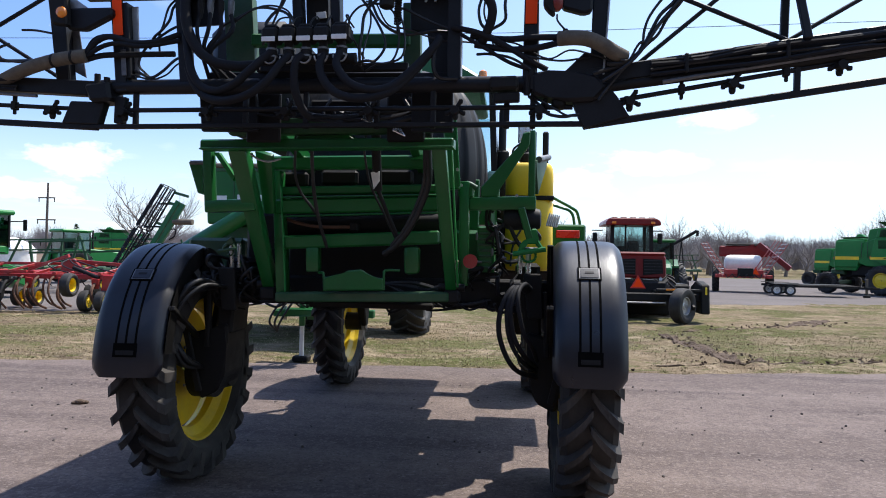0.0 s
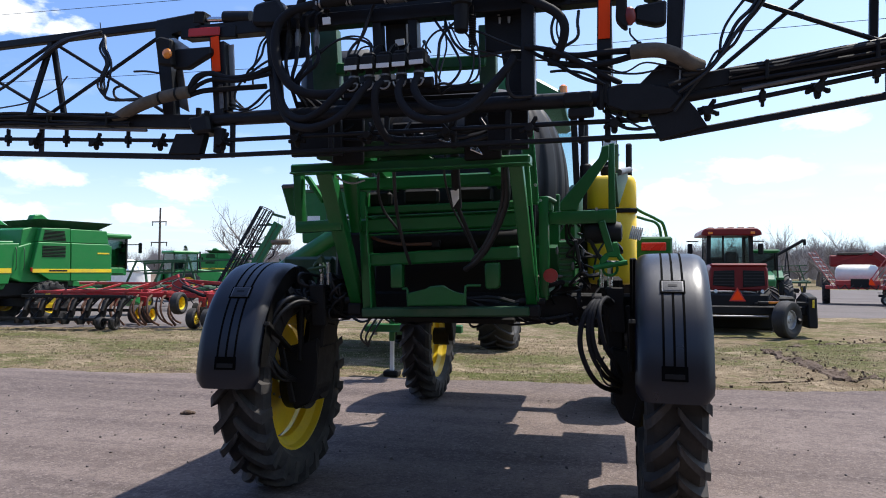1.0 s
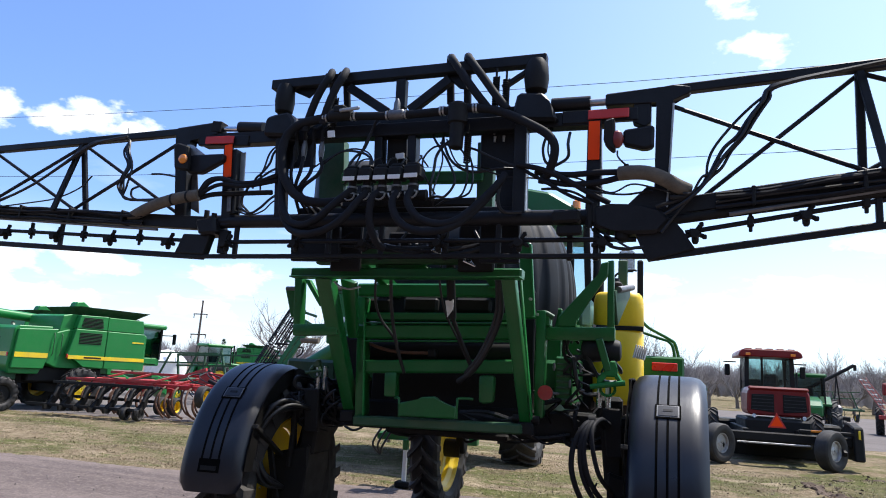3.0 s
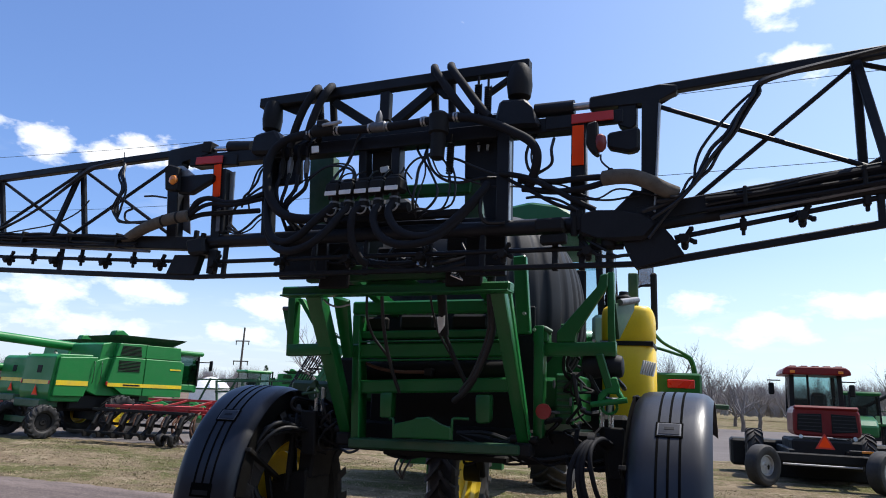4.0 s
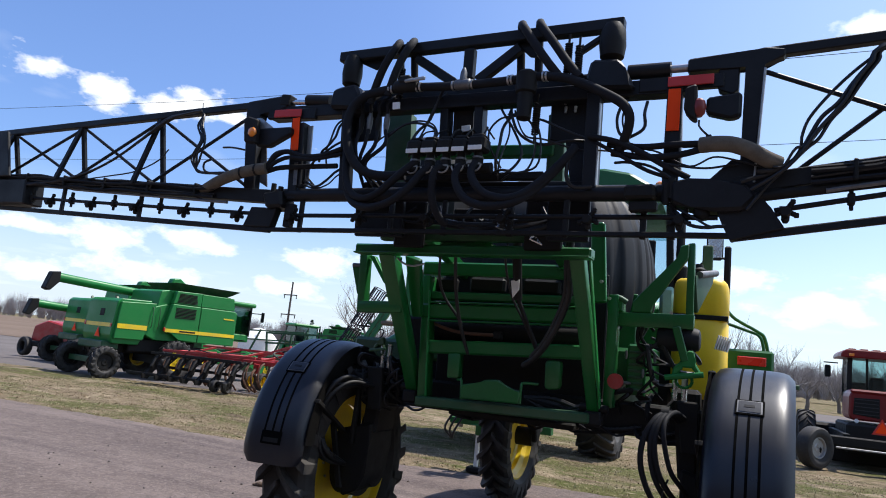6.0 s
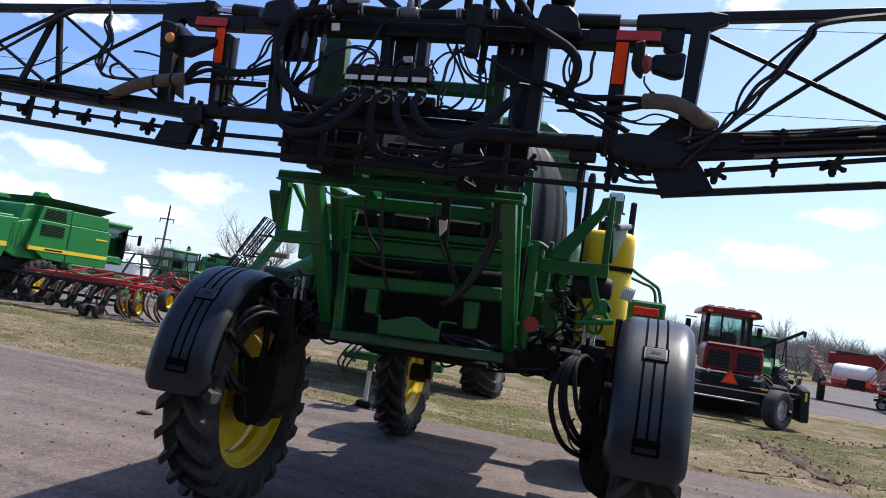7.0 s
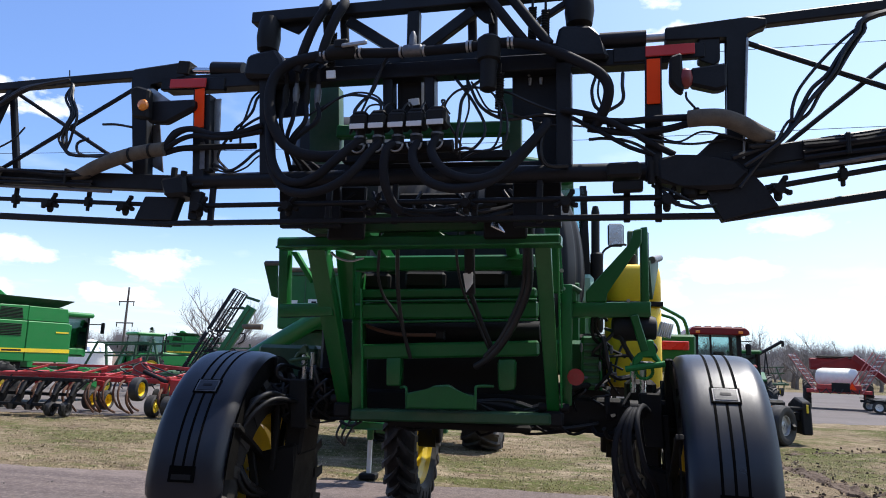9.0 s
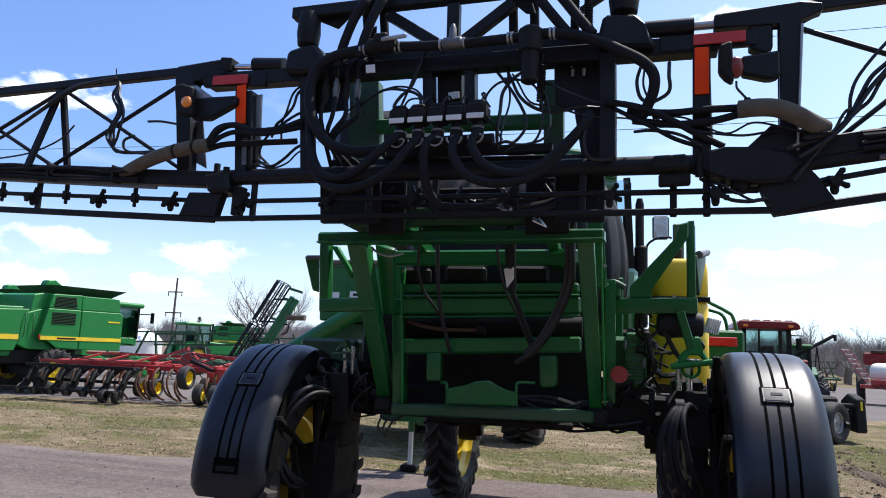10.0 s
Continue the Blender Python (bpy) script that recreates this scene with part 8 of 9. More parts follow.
    for k in range(7):
        x = -3.5 + 0.54 * k
        P_prism("leveller_arm", T, BLACK_STEEL, [(-2.3, 0.40), (-2.12, 0.34), (-1.90, 0.62), (-1.80, 0.95), (-1.25, 1.10), (-1.25, 1.0), (-1.65, 0.85), (-1.70, 0.50), (-2.0, 0.20), (-2.25, 0.22)], "x", x - 0.035, x + 0.035, 0.01)
        P_tube("leveller_spring", T, BLACK_STEEL, [(x + 0.1, -1.3, 1.05), (x + 0.1, -1.75, 0.95), (x + 0.1, -2.0, 0.62)], 0.05, 8, n=3)
        P_bar("leveller_link", T, BLACK_STEEL, (x - 0.1, -2.05, 0.40), (x + 0.30, -1.6, 1.05), 0.05, 0.05)
        P_tube("tine", T, RUST, [(x + 0.2, -1.3, 1.0), (x + 0.16, -1.5, 0.7), (x + 0.24, -1.45, 0.4), (x + 0.34, -1.25, 0.14)], 0.03, 6, n=3)
    for x in (-0.75, -0.30):
        wheel(T, (x, -2.0, 0.25), 0.25, 0.2, 0.12, BLACK_STEEL, lugs=0, dish=0.4, seg=20)
    for y, z in ((-1.2, 1.16), (-1.55, 1.18)):
        P_bar("red_rail", T, RED, (-3.4, y, z), (0.2, y + 0.2, z + 0.06), 0.08, 0.08)
    P_tube("hose", T, WIRE, [(-2.6, -1.4, 1.1), (-2.2, -1.5, 1.32), (-1.4, -1.4, 1.25), (-0.6, -0.8, 1.35)], 0.02, 6, n=5)
    return T


ripper((-14.45, 20.1, 0), 4)


def harrow(at, turn):
    """A folded implement wing: two black rolling baskets on a green frame, standing nearly upright."""
    T = thing("folded_harrow", "green implement wing folded upright with two black rolling baskets", "tillage implement", at, turn)
    d = Vector((0.47, 0.1, 0.87)).normalized()
    base = Vector((-1.28, 0, 1.42))
    side = Vector((0.88, 0, -0.44))
    for k, (s0, s1) in enumerate(((0.0, 1.55), (1.65, 3.25))):
        p, q = base + d * s0, base + d * s1
        basket = P_tube("rolling_basket", T, BLACK, [p + side * 0.4, q + side * 0.4], 0.03, 6, "black rolling basket of thin bars")
        for t in [math.tau * j / 9 for j in range(9)]:
            o = side * (0.4 + 0.27 * math.cos(t)) + Vector((0, 0.27 * math.sin(t), 0))
            P_bar("basket_bar", basket, BLACK, p + o, q + o, 0.022, 0.045, tuple(side))
        n = 5
        for j in range(n):
            c = p + (q - p) * (j / (n - 1)) + side * 0.4
            P_tube("basket_ring", basket, BLACK, [c + side * 0.27 * math.cos(t) + Vector((0, 0.27 * math.sin(t), 0)) for t in [math.tau * i / 12 for i in range(13)]], 0.016, 5)
    for off in (0.98, 1.18):
        P_bar("wing_beam", T, GREEN, base + side * off + d * 0.6, base + side * off + d * 3.0, 0.12, 0.16, tuple(side))
    for s in (0.4, 1.2, 2.0, 2.8, 3.2):
        P_bar("wing_rung", T, DARK_GREEN, base + side * 0.70 + d * s, base + side * 1.20 + d * (s + 0.1), 0.07, 0.09, tuple(d))
    for s in (0.9, 1.7, 2.6):
        P_bar("basket_arm", T, BLACK, base + side * 0.4 + d * s, base + side * 1.0 + d * (s + 0.30), 0.05, 0.06, tuple(d))
    P_lathe("roller", T, SLEEVE, [(-0.35, 0.10), (0.35, 0.10)], base + side * 1.50 + d * 2.45, "x", 14, "tan roller")
    for s in (0.8, 1.4, 2.0):
        P_tube("tine", T, BLACK, [base + side * 1.2 + d * s, base + side * 1.4 + d * (s + 0.1), base + side * 1.5 + d * (s - 0.1), base + side * 1.4 + d * (s - 0.3)], 0.025, 6, n=4)
    P_box("main_beam", T, DARK_GREEN, (0.4, 0.2, 1.0), (4.5, 0.2, 0.2), bevel=0.02)
    P_box("main_beam", T, DARK_GREEN, (0.4, 1.4, 1.0), (4.5, 0.2, 0.2), bevel=0.02)
    for x in (-1.4, 0.3, 1.8):
        P_box("cross_beam", T, DARK_GREEN, (x, 0.8, 1.0), (0.16, 1.4, 0.18), bevel=0.02)
    for x in (-1.2, 1.6):
        wheel(T, (x, 0.9, 0.4), 0.4, 0.3, 0.2, lugs=0, dish=0.3, seg=20)
        P_bar("wheel_leg", T, DARK_GREEN, (x + 0.2, 0.9, 0.42), (x + 0.2, 0.6, 1.0), 0.08, 0.12)
    return T


harrow((-12.4, 22.1, 0), 0)


def cultivator(at, turn, label):
    """A wide folded cultivator or planter frame with small wheels and arms."""
    T = thing("field_cultivator", label, "tillage implement", at, turn, "folded green implements")
    rr = random.Random(int(abs(at[0]) * 10))
    for y in (0, 0.9, 1.8):
        P_box("frame_beam", T, DARK_GREEN, (0, y, 1.0), (6.5, 0.15, 0.16), bevel=0.02)
    for x in (-3, -1.5, 0, 1.5, 3):
        P_box("frame_rail", T, DARK_GREEN, (x, 0.9, 1.08), (0.13, 2.0, 0.13), bevel=0.02)
        P_bar("wing_arm", T, DARK_GREEN, (x, 0.9, 1.1), (x + rr.uniform(-0.6, 0.6), 0.9, rr.uniform(2.0, 2.6)), 0.09, 0.09)
    for x in (-2.6, -0.8, 1.0, 2.8):
        wheel(T, (x, 0.5, 0.38), 0.38, 0.26, 0.2, lugs=0, dish=0.4, seg=18)
        P_bar("wheel_leg", T, DARK_GREEN, (x + 0.18, 0.5, 0.4), (x + 0.18, 0.3, 1.0), 0.07, 0.1)
    for z in (1.9, 2.4):
        P_bar("wing_beam", T, DARK_GREEN, (-3.2, 0.9, z - 0.2), (3.2, 0.9, z), 0.08, 0.08)
    for k in range(10):
        x = -2.9 + 0.64 * k
        P_tube("tine", T, BLACK_STEEL, [(x, 1.8, 1.0), (x, 1.5, 0.7), (x, 1.7, 0.35), (x, 1.9, 0.2)], 0.025, 5, n=3)
    return T


cultivator((-24.5, 30.5, 0), 10, "folded green field cultivator on the gravel lot")
cultivator((-18.6, 27.5, 0), -8, "folded green field cultivator with raised wings")
cultivator((-16.8, 34.0, 0), 20, "folded green field cultivator farther back in the row")
cultivator((13.5, 62.0, 0), 0, "folded green implement far back on the lot")


def pull_harvester(at, turn):
    """A tall green pull-type harvester with drawbar, parking jack and delivery tube."""
    T = thing("pull_type_harvester", "tall green pull-type harvester with drawbar and white-footed parking jack", "harvester", at, turn)
    P_prism("upper_box", T, GREEN, [(-2.64, 2.52), (-2.70, 3.66), (-2.66, 3.72), (1.2, 3.75), (1.2, 2.52)], "y", -1.43, 2.4, 0.03)
    P_box("top_rail", T, DARK_GREEN, (-0.72, -1.40, 3.69), (3.90, 0.10, 0.07), bevel=0.01)
    P_prism("lower_body", T, DARK_GREEN, [(-2.56, 1.0), (-2.60, 2.50), (1.1, 2.50), (1.1, 1.0)], "y", -1.28, 2.3, 0.04)
    for x in (-2.05, -1.05):
        P_box("panel_seam", T, DARK_GREEN, (x, -1.437, 3.11), (0.02, 0.012, 1.06), bevel=0.003)
    P_box("label_panel", T, LABEL, (-2.36, -1.436, 3.07), (0.30, 0.012, 0.12), bevel=0.003, label="faded pale label")
    tag = P_box("label_panel", T, LABEL, (-1.70, -1.436, 3.09), (0.54, 0.012, 0.13), bevel=0.003, label="white label with dark lettering bars")
    for x, w_ in ((-1.84, 0.11), (-1.70, 0.10), (-1.56, 0.12)):
        P_box("lettering_bar", tag, BLACK_STEEL, (x, -1.444, 3.085), (w_, 0.006, 0.055), bevel=0.001)
    P_tube("delivery_tube", T, GREEN, [(-3.05, -1.75, 1.86), (-1.45, -1.75, 2.84)], 0.18, 18, "green delivery tube")
    P_lathe("top_roller", T, SLEEVE, [(-2.35, 0.055), (1.0, 0.055)], (-0.12, -1.40, 3.78), "x", 14, "tan roller along the top edge")
    for x in (-2.52, -2.60):
        P_tube("lift_eye", T, STEEL, [(x, -1.38, 3.70), (x - 0.02, -1.38, 3.82), (x + 0.04, -1.38, 3.86), (x + 0.06, -1.38, 3.78)], 0.012, 6, n=3)
    wheel(T, (1.50, 1.0, 1.00), 1.00, 0.85, 0.50, WHITE, lugs=18, dish=0.6, seg=32, near=True)
    wheel(T, (-1.05, 1.4, 0.50), 0.50, 0.40, 0.25, lugs=16, dish=0.4, seg=24, near=True)
    P_box("axle", T, BLACK_STEEL, (0.3, 1.2, 0.7), (2.6, 0.2, 0.2))
    P_box("front_beam", T, GREEN, (0.65, -3.6, 0.86), (1.7, 0.16, 0.14), bevel=0.015)
    P_bar("drawbar", T, GREEN, (0.45, -3.9, 0.86), (0.3, 0.3, 1.15), 0.18, 0.2)
    P_prism("clevis", T, GREEN, [(-0.1, -4.35), (0.35, -4.2), (0.62, -4.2), (0.62, -3.9), (-0.1, -4.0)], "z", 0.84, 0.96, 0.02)
    P_lathe("clevis_pin", T, STEEL, [(-0.12, 0.04), (0.12, 0.04)], (0.05, -4.18, 0.9), "z", 12)
    P_box("jack", T, GREEN, (0.22, -3.72, 0.88), (0.10, 0.10, 0.50), bevel=0.015)
    P_box("jack_leg", T, WHITE, (0.22, -3.72, 0.36), (0.07, 0.07, 0.60), bevel=0.01, label="white steel jack leg")
    P_box("jack_foot", T, BLACK_STEEL, (0.22, -3.72, 0.05), (0.28, 0.24, 0.10), bevel=0.02)
    for k in range(3):
        P_tube("hydraulic_hose", T, WIRE, [(0.2 + 0.1 * k, -3.8, 0.98), (0.1 + 0.1 * k, -4.3, 1.15), (-0.1 + 0.1 * k, -4.5, 0.8), (0.0, -4.4, 0.6)], 0.018, 6, n=5)
    return T


pull_harvester((-3.95, 15.63, 0), 0)


def trailed_sprayer(at, turn):
    T = thing("trailed_sprayer", "red trailed sprayer with a white tank and folded red booms", "sprayer", at, turn)
    P_lathe("tank", T, WHITE_POLY, [(-1.08, 0.20), (-1.02, 0.40), (-0.92, 0.50), (-0.70, 0.56), (0.70, 0.56), (0.98, 0.52), (1.06, 0.42), (1.10, 0.20)], (0, 0, 1.75), "x", 24, "white poly tank")
    P_box("frame", T, RED, (0, 0, 1.0), (3.2, 2.4, 0.20), bevel=0.02)
    P_box("rear_frame", T, RED, (0, -1.2, 1.25), (2.2, 0.10, 0.30), bevel=0.02)
    for s in (-1, 1):
        wheel(T, (s * 1.55, 0.2, 0.8), 0.8, 0.4, 0.45, RED, lugs=18, dish=s * 0.3, seg=26)
        top, foot = Vector((s * 2.45, -1.0, 3.0)), Vector((s * 1.15, -1.2, 0.95))
        for k in range(3 if s < 0 else 5):
            o = Vector((-s * 0.16 * k, 0.12 * k, 0.06 * k))
            P_bar("folded_boom", T, RED_PALE, top + o, foot + o, 0.05, 0.05)
        for k in range(16):
            p_, q_ = top.lerp(foot, k / 16), top.lerp(foot, (k + 1) / 16)
            P_bar("boom_brace", T, RED_PALE if k % 2 else WHITE, p_, q_ + Vector((-s * 0.30, 0.2, 0.1)), 0.035, 0.035)
    P_box("boom_rack", T, RED_DARK, (0.1, 0.9, 2.55), (2.9, 0.5, 0.7), bevel=0.08)
    P_box("rack_cover", T, BLACK_STEEL, (0.2, 0.9, 2.98), (2.3, 0.7, 0.12), bevel=0.05)
    P_bar("boom_rack_arm", T, RED_DARK, (0.9, 0.0, 3.0), (2.6, -0.6, 1.5), 0.25, 0.3)
    P_bar("boom_rack_arm", T, RED_DARK, (-1.2, -0.4, 2.35), (0.6, -0.4, 2.9), 0.14, 0.14)
    for k in range(5):
        P_tube("sprayer_hose", T, WIRE, [(-1.0 + 0.4 * k, -1.2, 1.1), (-0.9 + 0.45 * k, -1.4, 0.9), (-0.6 + 0.4 * k, -1.3, 1.15)], 0.03, 5, n=3)
    triangle_sign(T, (0.65, -1.28, 1.3), 0.28)
    P_box("ladder", T, BLACK_STEEL, (0.1, -1.28, 1.25), (0.9, 0.05, 0.5), bevel=0.02)
    return T


trailed_sprayer((14.4, 44.3, 0), -15)


def flat_trailer(at, turn):
    T = thing("flat_trailer", "low flat trailer with tandem wheels and worn deck", "trailer", at, turn)
    for s in (-1, 1):
        P_box("side_rail", T, BLACK_STEEL, (0, s * 0.95, 0.58), (4.6, 0.10, 0.14), bevel=0.02)
        for x in (-1.9, -1.2):
            wheel(T, (0, 0, 0), 0.34, 0.24, 0.18, WHITE, lugs=0, dish=0.3, seg=18).matrix_basis = pose(x, s * 0.98, 0.34, 0, 0, 90)
        P_box("mudguard", T, BLACK_STEEL, (-1.55, s * 1.0, 0.74), (1.5, 0.28, 0.03), bevel=0.01)
    for x in (-2.0, -0.6, 0.8, 2.0):
        P_box("cross_member", T, BLACK_STEEL, (x, 0, 0.56), (0.10, 1.9, 0.10), bevel=0.01)
    P_box("deck", T, BLACK_STEEL, (0.1, 0, 0.66), (4.0, 1.6, 0.04), bevel=0.005)
    P_bar("tongue", T, BLACK_STEEL, (2.2, 0, 0.55), (3.6, 0, 0.5), 0.12, 0.12)
    P_box("jack", T, SLEEVE, (3.0, 0.1, 0.6), (0.12, 0.12, 0.9), bevel=0.02)
    P_box("jack_foot", T, BLACK_STEEL, (3.0, 0.1, 0.06), (0.3, 0.3, 0.12), bevel=0.02)
    return T


flat_trailer((16.9, 40.8, 0), -8)


def header_cart(at, turn):
    T = thing("header_cart", "grey implement on a low cart far off on the lot", "trailer", at, turn)
    P_box("bed", T, BLACK_STEEL, (0, 0, 0.7), (3.2, 1.2, 0.3), bevel=0.04)
    P_box("load", T, DULL_STEEL, (0, 0, 1.2), (2.6, 0.9, 0.6), bevel=0.15)
    for x in (-1.2, 1.2):
        wheel(T, (x, -0.5, 0.35), 0.35, 0.25, 0.18, WHITE, lugs=0, dish=0.3, seg=18)
        wheel(T, (x, 0.5, 0.35), 0.35, 0.25, 0.18, WHITE, lugs=0, dish=0.3, seg=18)
    return T


header_cart((10.3, 47.0, 0), 15)

# ---- pole, wires, far buildings ----
pole = thing("utility_pole", "weathered wooden utility pole with two crossarms", "utility pole", (-49.3, 68.3, 0))
P_tube("pole_shaft", pole, POLE_WOOD, [(0, 0, 0), (0.0, 0, 5), (0.05, 0, 8.9)], 0.16, 10, taper=0.65)
for z, w in ((7.3, 1.9), (4.95, 2.1), (2.6, 1.3)):
    arm = P_box("crossarm", pole, POLE_WOOD, (0, -0.1, z), (w, 0.12, 0.13), bevel=0.01)
    for s in (-1, 1):
        P_lathe("insulator", arm, BLACK_STEEL, [(-0.45, 0.05), (-0.1, 0.05), (0.05, 0.03)], (s * (w / 2 - 0.08), -0.1, z), "z", 8)
wires = thing("overhead_wires", "thin overhead power lines crossing the sky", "power line", (0, 30, 0), 0, "", "structure")
for z in (15.4, 11.7):
    P_tube("wire", wires, WIRE, [(-80 + 16 * i, 0, z + 0.0005 * (-80 + 16 * i + 10) ** 2) for i in range(11)], 0.014, 5)

dome = thing("storage_dome", "white domed storage building far off", "building", (-53.0, 68, 0))
P_lathe("wall", dome, WHITE, [(0, 2.3), (1.6, 2.3)], (0, 0, 0), "z", 24)
P_lathe("roof", dome, WHITE, [(1.6, 2.4), (2.3, 1.8), (2.9, 0.7), (3.05, 0.1)], (0, 0, 0), "z", 24)

# ---- trees ----
def branch(bm, p, d, length, r, depth, rng):
    """Grows a limb and its forks."""
    pts = [Vector(p)]
    n = 4 if depth < 3 else 3
    for i in range(n):
        d = (d + Vector((rng.gauss(0, 0.16), rng.gauss(0, 0.16), rng.gauss(0.04, 0.10)))).normalized()
        pts.append(pts[-1] + d * length / n)
    tube(bm, pts, r, 6 if depth < 2 else (4 if depth < 4 else 3), caps=False, taper=0.55)
    if depth >= 5:
        return
    k = 3 if depth < 2 else (4 if depth < 4 else 3)
    for j in range(k + (1 if depth == 0 else 0)):
        t = rng.uniform(0.45, 1.0) if j else 1.0
        i = min(int(t * n), n)
        q = pts[i]
        spread = 0.50 if j else 0.25
        nd = (d + Vector((rng.gauss(0, spread), rng.gauss(0, spread), rng.gauss(0.24, 0.20)))).normalized()
        branch(bm, q, nd, length * rng.uniform(0.58, 0.82), r * 0.52 * rng.uniform(0.8, 1.1), depth + 1, rng)


def bare_tree(at, h, seed, label, lean=0.0, wide=0.55):
    T = thing("bare_tree", label, "tree", at, 0, "bare trees")
    rng = random.Random(seed)
    bm = bmnew()
    tube(bm, [(0, 0, -0.1), (0.02 * h, 0, h * 0.12), (lean * h * 0.1, 0.02 * h, h * 0.26)], h * 0.034, 8, taper=0.7)
    part("trunk", bm, BARK, T, smooth=50)
    bm = bmnew()
    for k in range(4):
        a = k * 1.57 + rng.uniform(-0.4, 0.4)
        branch(bm, (lean * h * 0.1, 0.02 * h, h * (0.17 + 0.03 * k)), Vector((wide * math.cos(a), wide * math.sin(a), 0.85)).normalized(), h * (0.17 + 0.18 * wide), h * (0.013 + 0.014 * max(0.0, wide - 0.55)), 1, rng)
    branch(bm, (lean * h * 0.1, 0.02 * h, h * 0.25), Vector((0.05, 0, 1)), h * 0.3, h * 0.015, 1, rng)
    part("crown", bm, TWIG, T, "bare leafless branches and twigs")
    return T


auger = thing("grain_auger", "slim dark grain auger raised behind parked tractors", "auger", (12.2, 50.0, 0))
P_tube("auger_tube", auger, BLACK_STEEL, [(-2.2, 0, 2.2), (0.0, 0, 3.45), (0.9, 0, 4.0)], 0.11, 8)
P_box("spout", auger, BLACK_STEEL, (0.95, 0, 3.85), (0.16, 0.2, 0.40), bevel=0.03)
for x in (-0.5, 0.2):
    P_bar("leg", auger, BLACK_STEEL, (-0.15, 0, 3.3), (x, 0.4 if x > 0 else -0.4, 0.45), 0.07, 0.07)
    wheel(auger, (x, 0.55 if x > 0 else -0.55, 0.35), 0.35, 0.2, 0.18, WHITE, lugs=0, dish=0.3, seg=16)


t0 = bare_tree((-32.8, 60.0, 0), 7.6, 3, "broad bare tree without leaves, standing behind parked machines", wide=1.15)
ta = bare_tree((13.0, 82.0, 0), 7.0, 8, "bare leafless tree at the far side of the lot")
tb = bare_tree((19.5, 84.0, 0), 7.2, 15, "bare leafless tree at the far side of the lot")
for x, y, s_, r_ in ((-0.9, 66.0, 1.15, 20), (2.2, 66.0, 1.0, 140), (-2.9, 64.0, 0.95, 250), (4.6, 70.0, 0.9, 60)):
    c_ = copy_thing(ta, pose(x, y, 0, 0, 0, r_))
    c_.scale = (s_, s_, s_)
    c_["label"] = "slender bare tree beyond the parked machines"
# clumps and single trees of the far tree line
FAR = ((28.7, 95, 1.06, 0), (26.6, 94, 0.86, 1), (30.9, 96, 0.92, 0), (24.8, 97, 0.74, 2), (27.6, 99, 0.95, 1), (32.6, 98, 0.72, 2), (36.5, 95, 0.78, 1), (39.3, 95, 0.82, 0), (38.0, 99, 0.70, 2),
       (41.6, 97, 0.74, 1), (46.3, 95, 1.20, 0), (50.4, 95, 1.48, 1), (52.1, 96, 1.40, 0), (56.5, 98, 1.0, 2), (21.2, 95, 0.88, 1), (19.0, 98, 0.80, 0), (15.6, 92, 0.74, 2), (22.9, 99, 0.78, 1),
       (10.8, 90, 0.78, 1), (7.2, 86, 0.84, 0), (5.0, 92, 0.7, 2), (62, 96, 1.0, 1), (70, 94, 0.95, 0), (44.0, 100, 0.8, 2))
rt = random.Random(5)
for x, y, s, k in FAR:
    c_ = copy_thing((ta, tb, t0)[k], pose(x, y, 0, 0, 0, rt.uniform(0, 360)))
    c_.scale = (s * (1.25 if k < 2 else 1.0), s * 1.25, s)
    c_["label"] = "bare leafless tree in the far tree line"


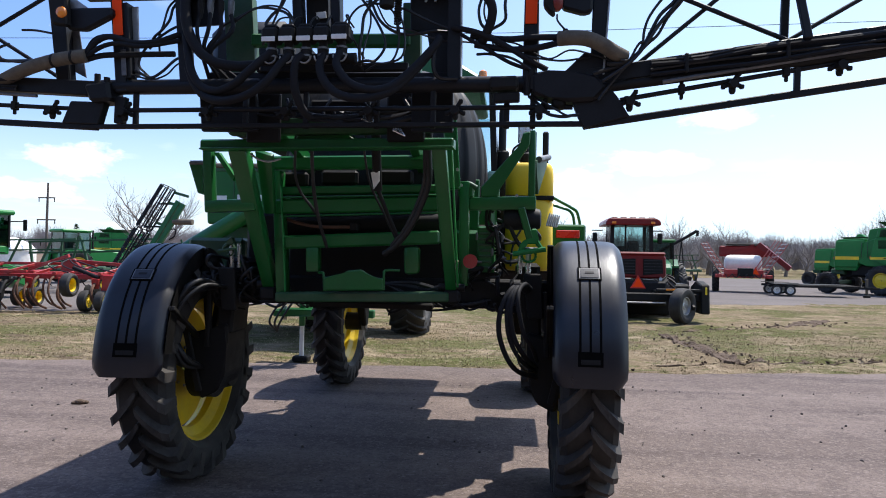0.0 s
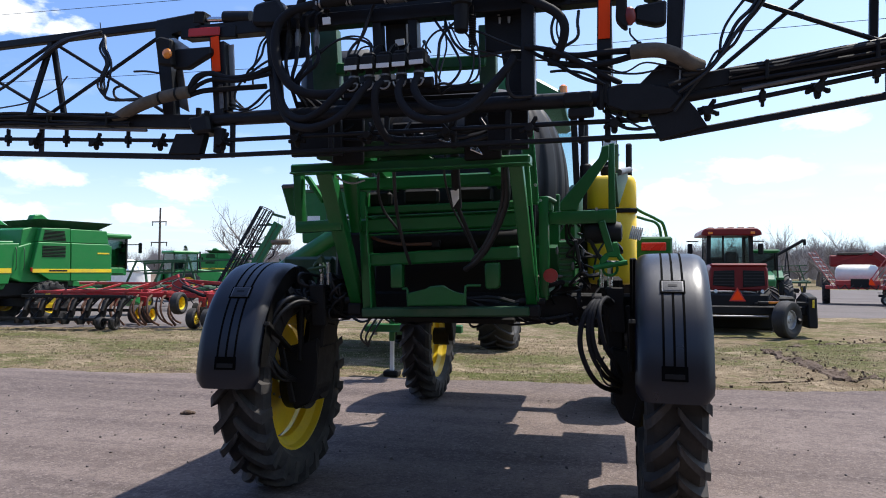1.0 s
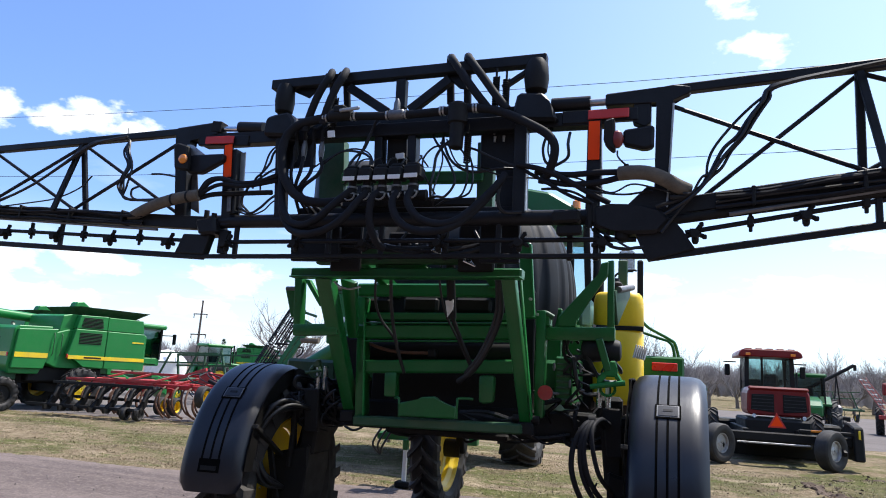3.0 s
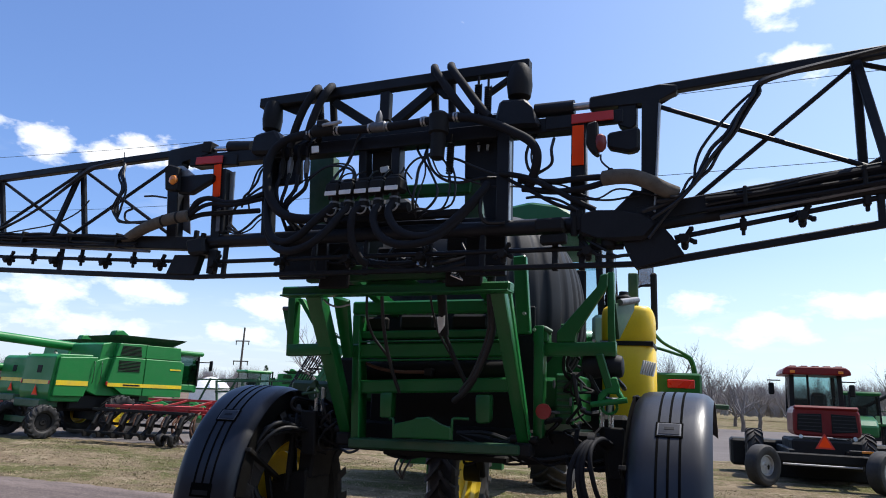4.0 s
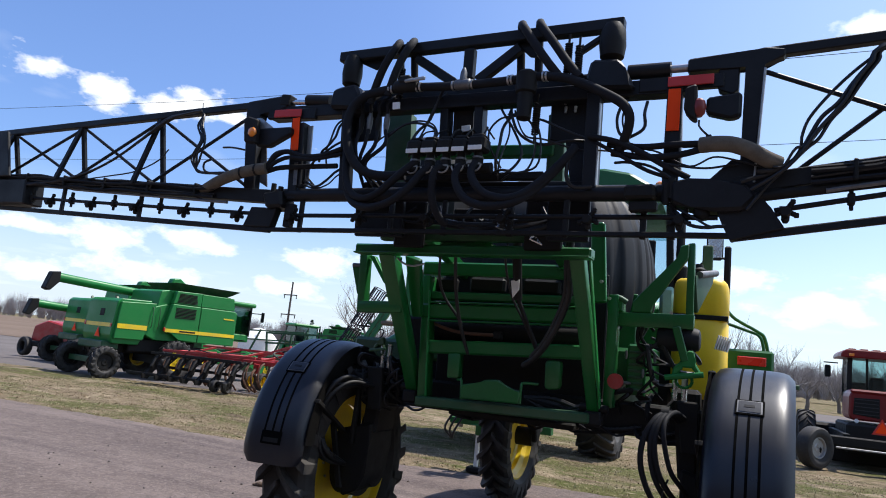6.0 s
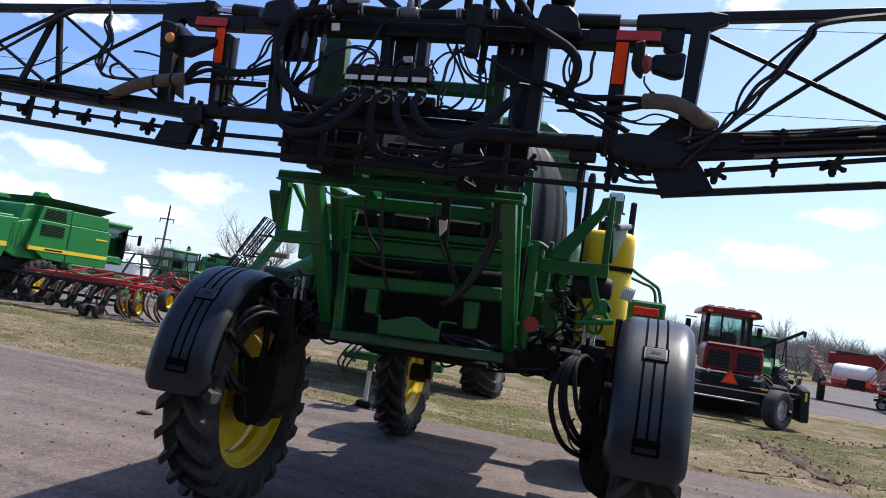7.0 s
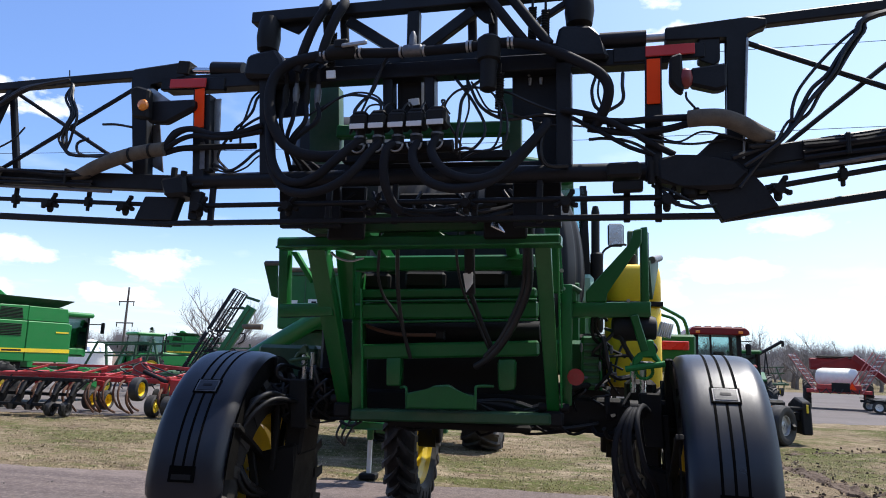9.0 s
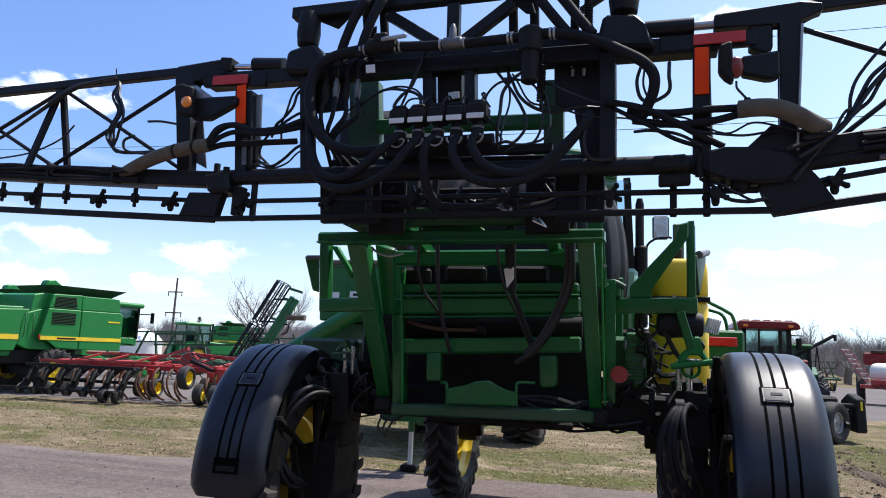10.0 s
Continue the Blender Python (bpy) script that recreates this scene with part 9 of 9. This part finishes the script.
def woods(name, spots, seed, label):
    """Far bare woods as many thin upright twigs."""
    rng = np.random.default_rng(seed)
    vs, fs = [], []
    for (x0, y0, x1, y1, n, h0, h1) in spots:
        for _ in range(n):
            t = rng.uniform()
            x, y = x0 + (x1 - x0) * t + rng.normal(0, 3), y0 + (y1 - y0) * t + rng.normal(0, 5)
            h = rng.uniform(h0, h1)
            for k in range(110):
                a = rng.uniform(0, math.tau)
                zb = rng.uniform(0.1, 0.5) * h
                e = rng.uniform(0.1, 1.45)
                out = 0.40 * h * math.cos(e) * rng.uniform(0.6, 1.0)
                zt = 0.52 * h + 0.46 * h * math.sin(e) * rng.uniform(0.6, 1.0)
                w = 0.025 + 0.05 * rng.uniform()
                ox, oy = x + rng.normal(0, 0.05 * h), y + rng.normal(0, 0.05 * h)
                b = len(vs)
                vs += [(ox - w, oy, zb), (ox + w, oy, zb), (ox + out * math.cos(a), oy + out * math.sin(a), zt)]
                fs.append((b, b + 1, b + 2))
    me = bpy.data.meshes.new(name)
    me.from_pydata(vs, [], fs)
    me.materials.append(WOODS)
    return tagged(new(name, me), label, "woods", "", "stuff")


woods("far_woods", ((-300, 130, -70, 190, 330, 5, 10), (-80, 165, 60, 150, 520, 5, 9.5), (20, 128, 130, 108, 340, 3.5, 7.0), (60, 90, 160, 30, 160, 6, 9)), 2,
      "brown leafless woods along the horizon, haze put into their pale colour")
cone = thing("conifer", "dark green conifer in the far tree line", "tree", (-56.5, 84, 0))
P_tube("trunk", cone, BARK, [(0, 0, 0), (0, 0, 3)], 0.15, 6)
bm = bmnew()
rng = random.Random(9)
for k in range(900):
    z = rng.uniform(0.5, 5.2)
    r = (5.4 - z) * 0.30 * rng.uniform(0.4, 1.0)
    a = rng.uniform(0, math.tau)
    c = Vector((r * math.cos(a), r * math.sin(a), z))
    o = Vector((math.cos(a), math.sin(a), -0.3)) * 0.28
    sd = Vector((-math.sin(a), math.cos(a), 0)) * 0.09
    bm.faces.new([bm.verts.new(c - sd), bm.verts.new(c + sd), bm.verts.new(c + o)])
part("crown", bm, DARK_GREEN, cone)
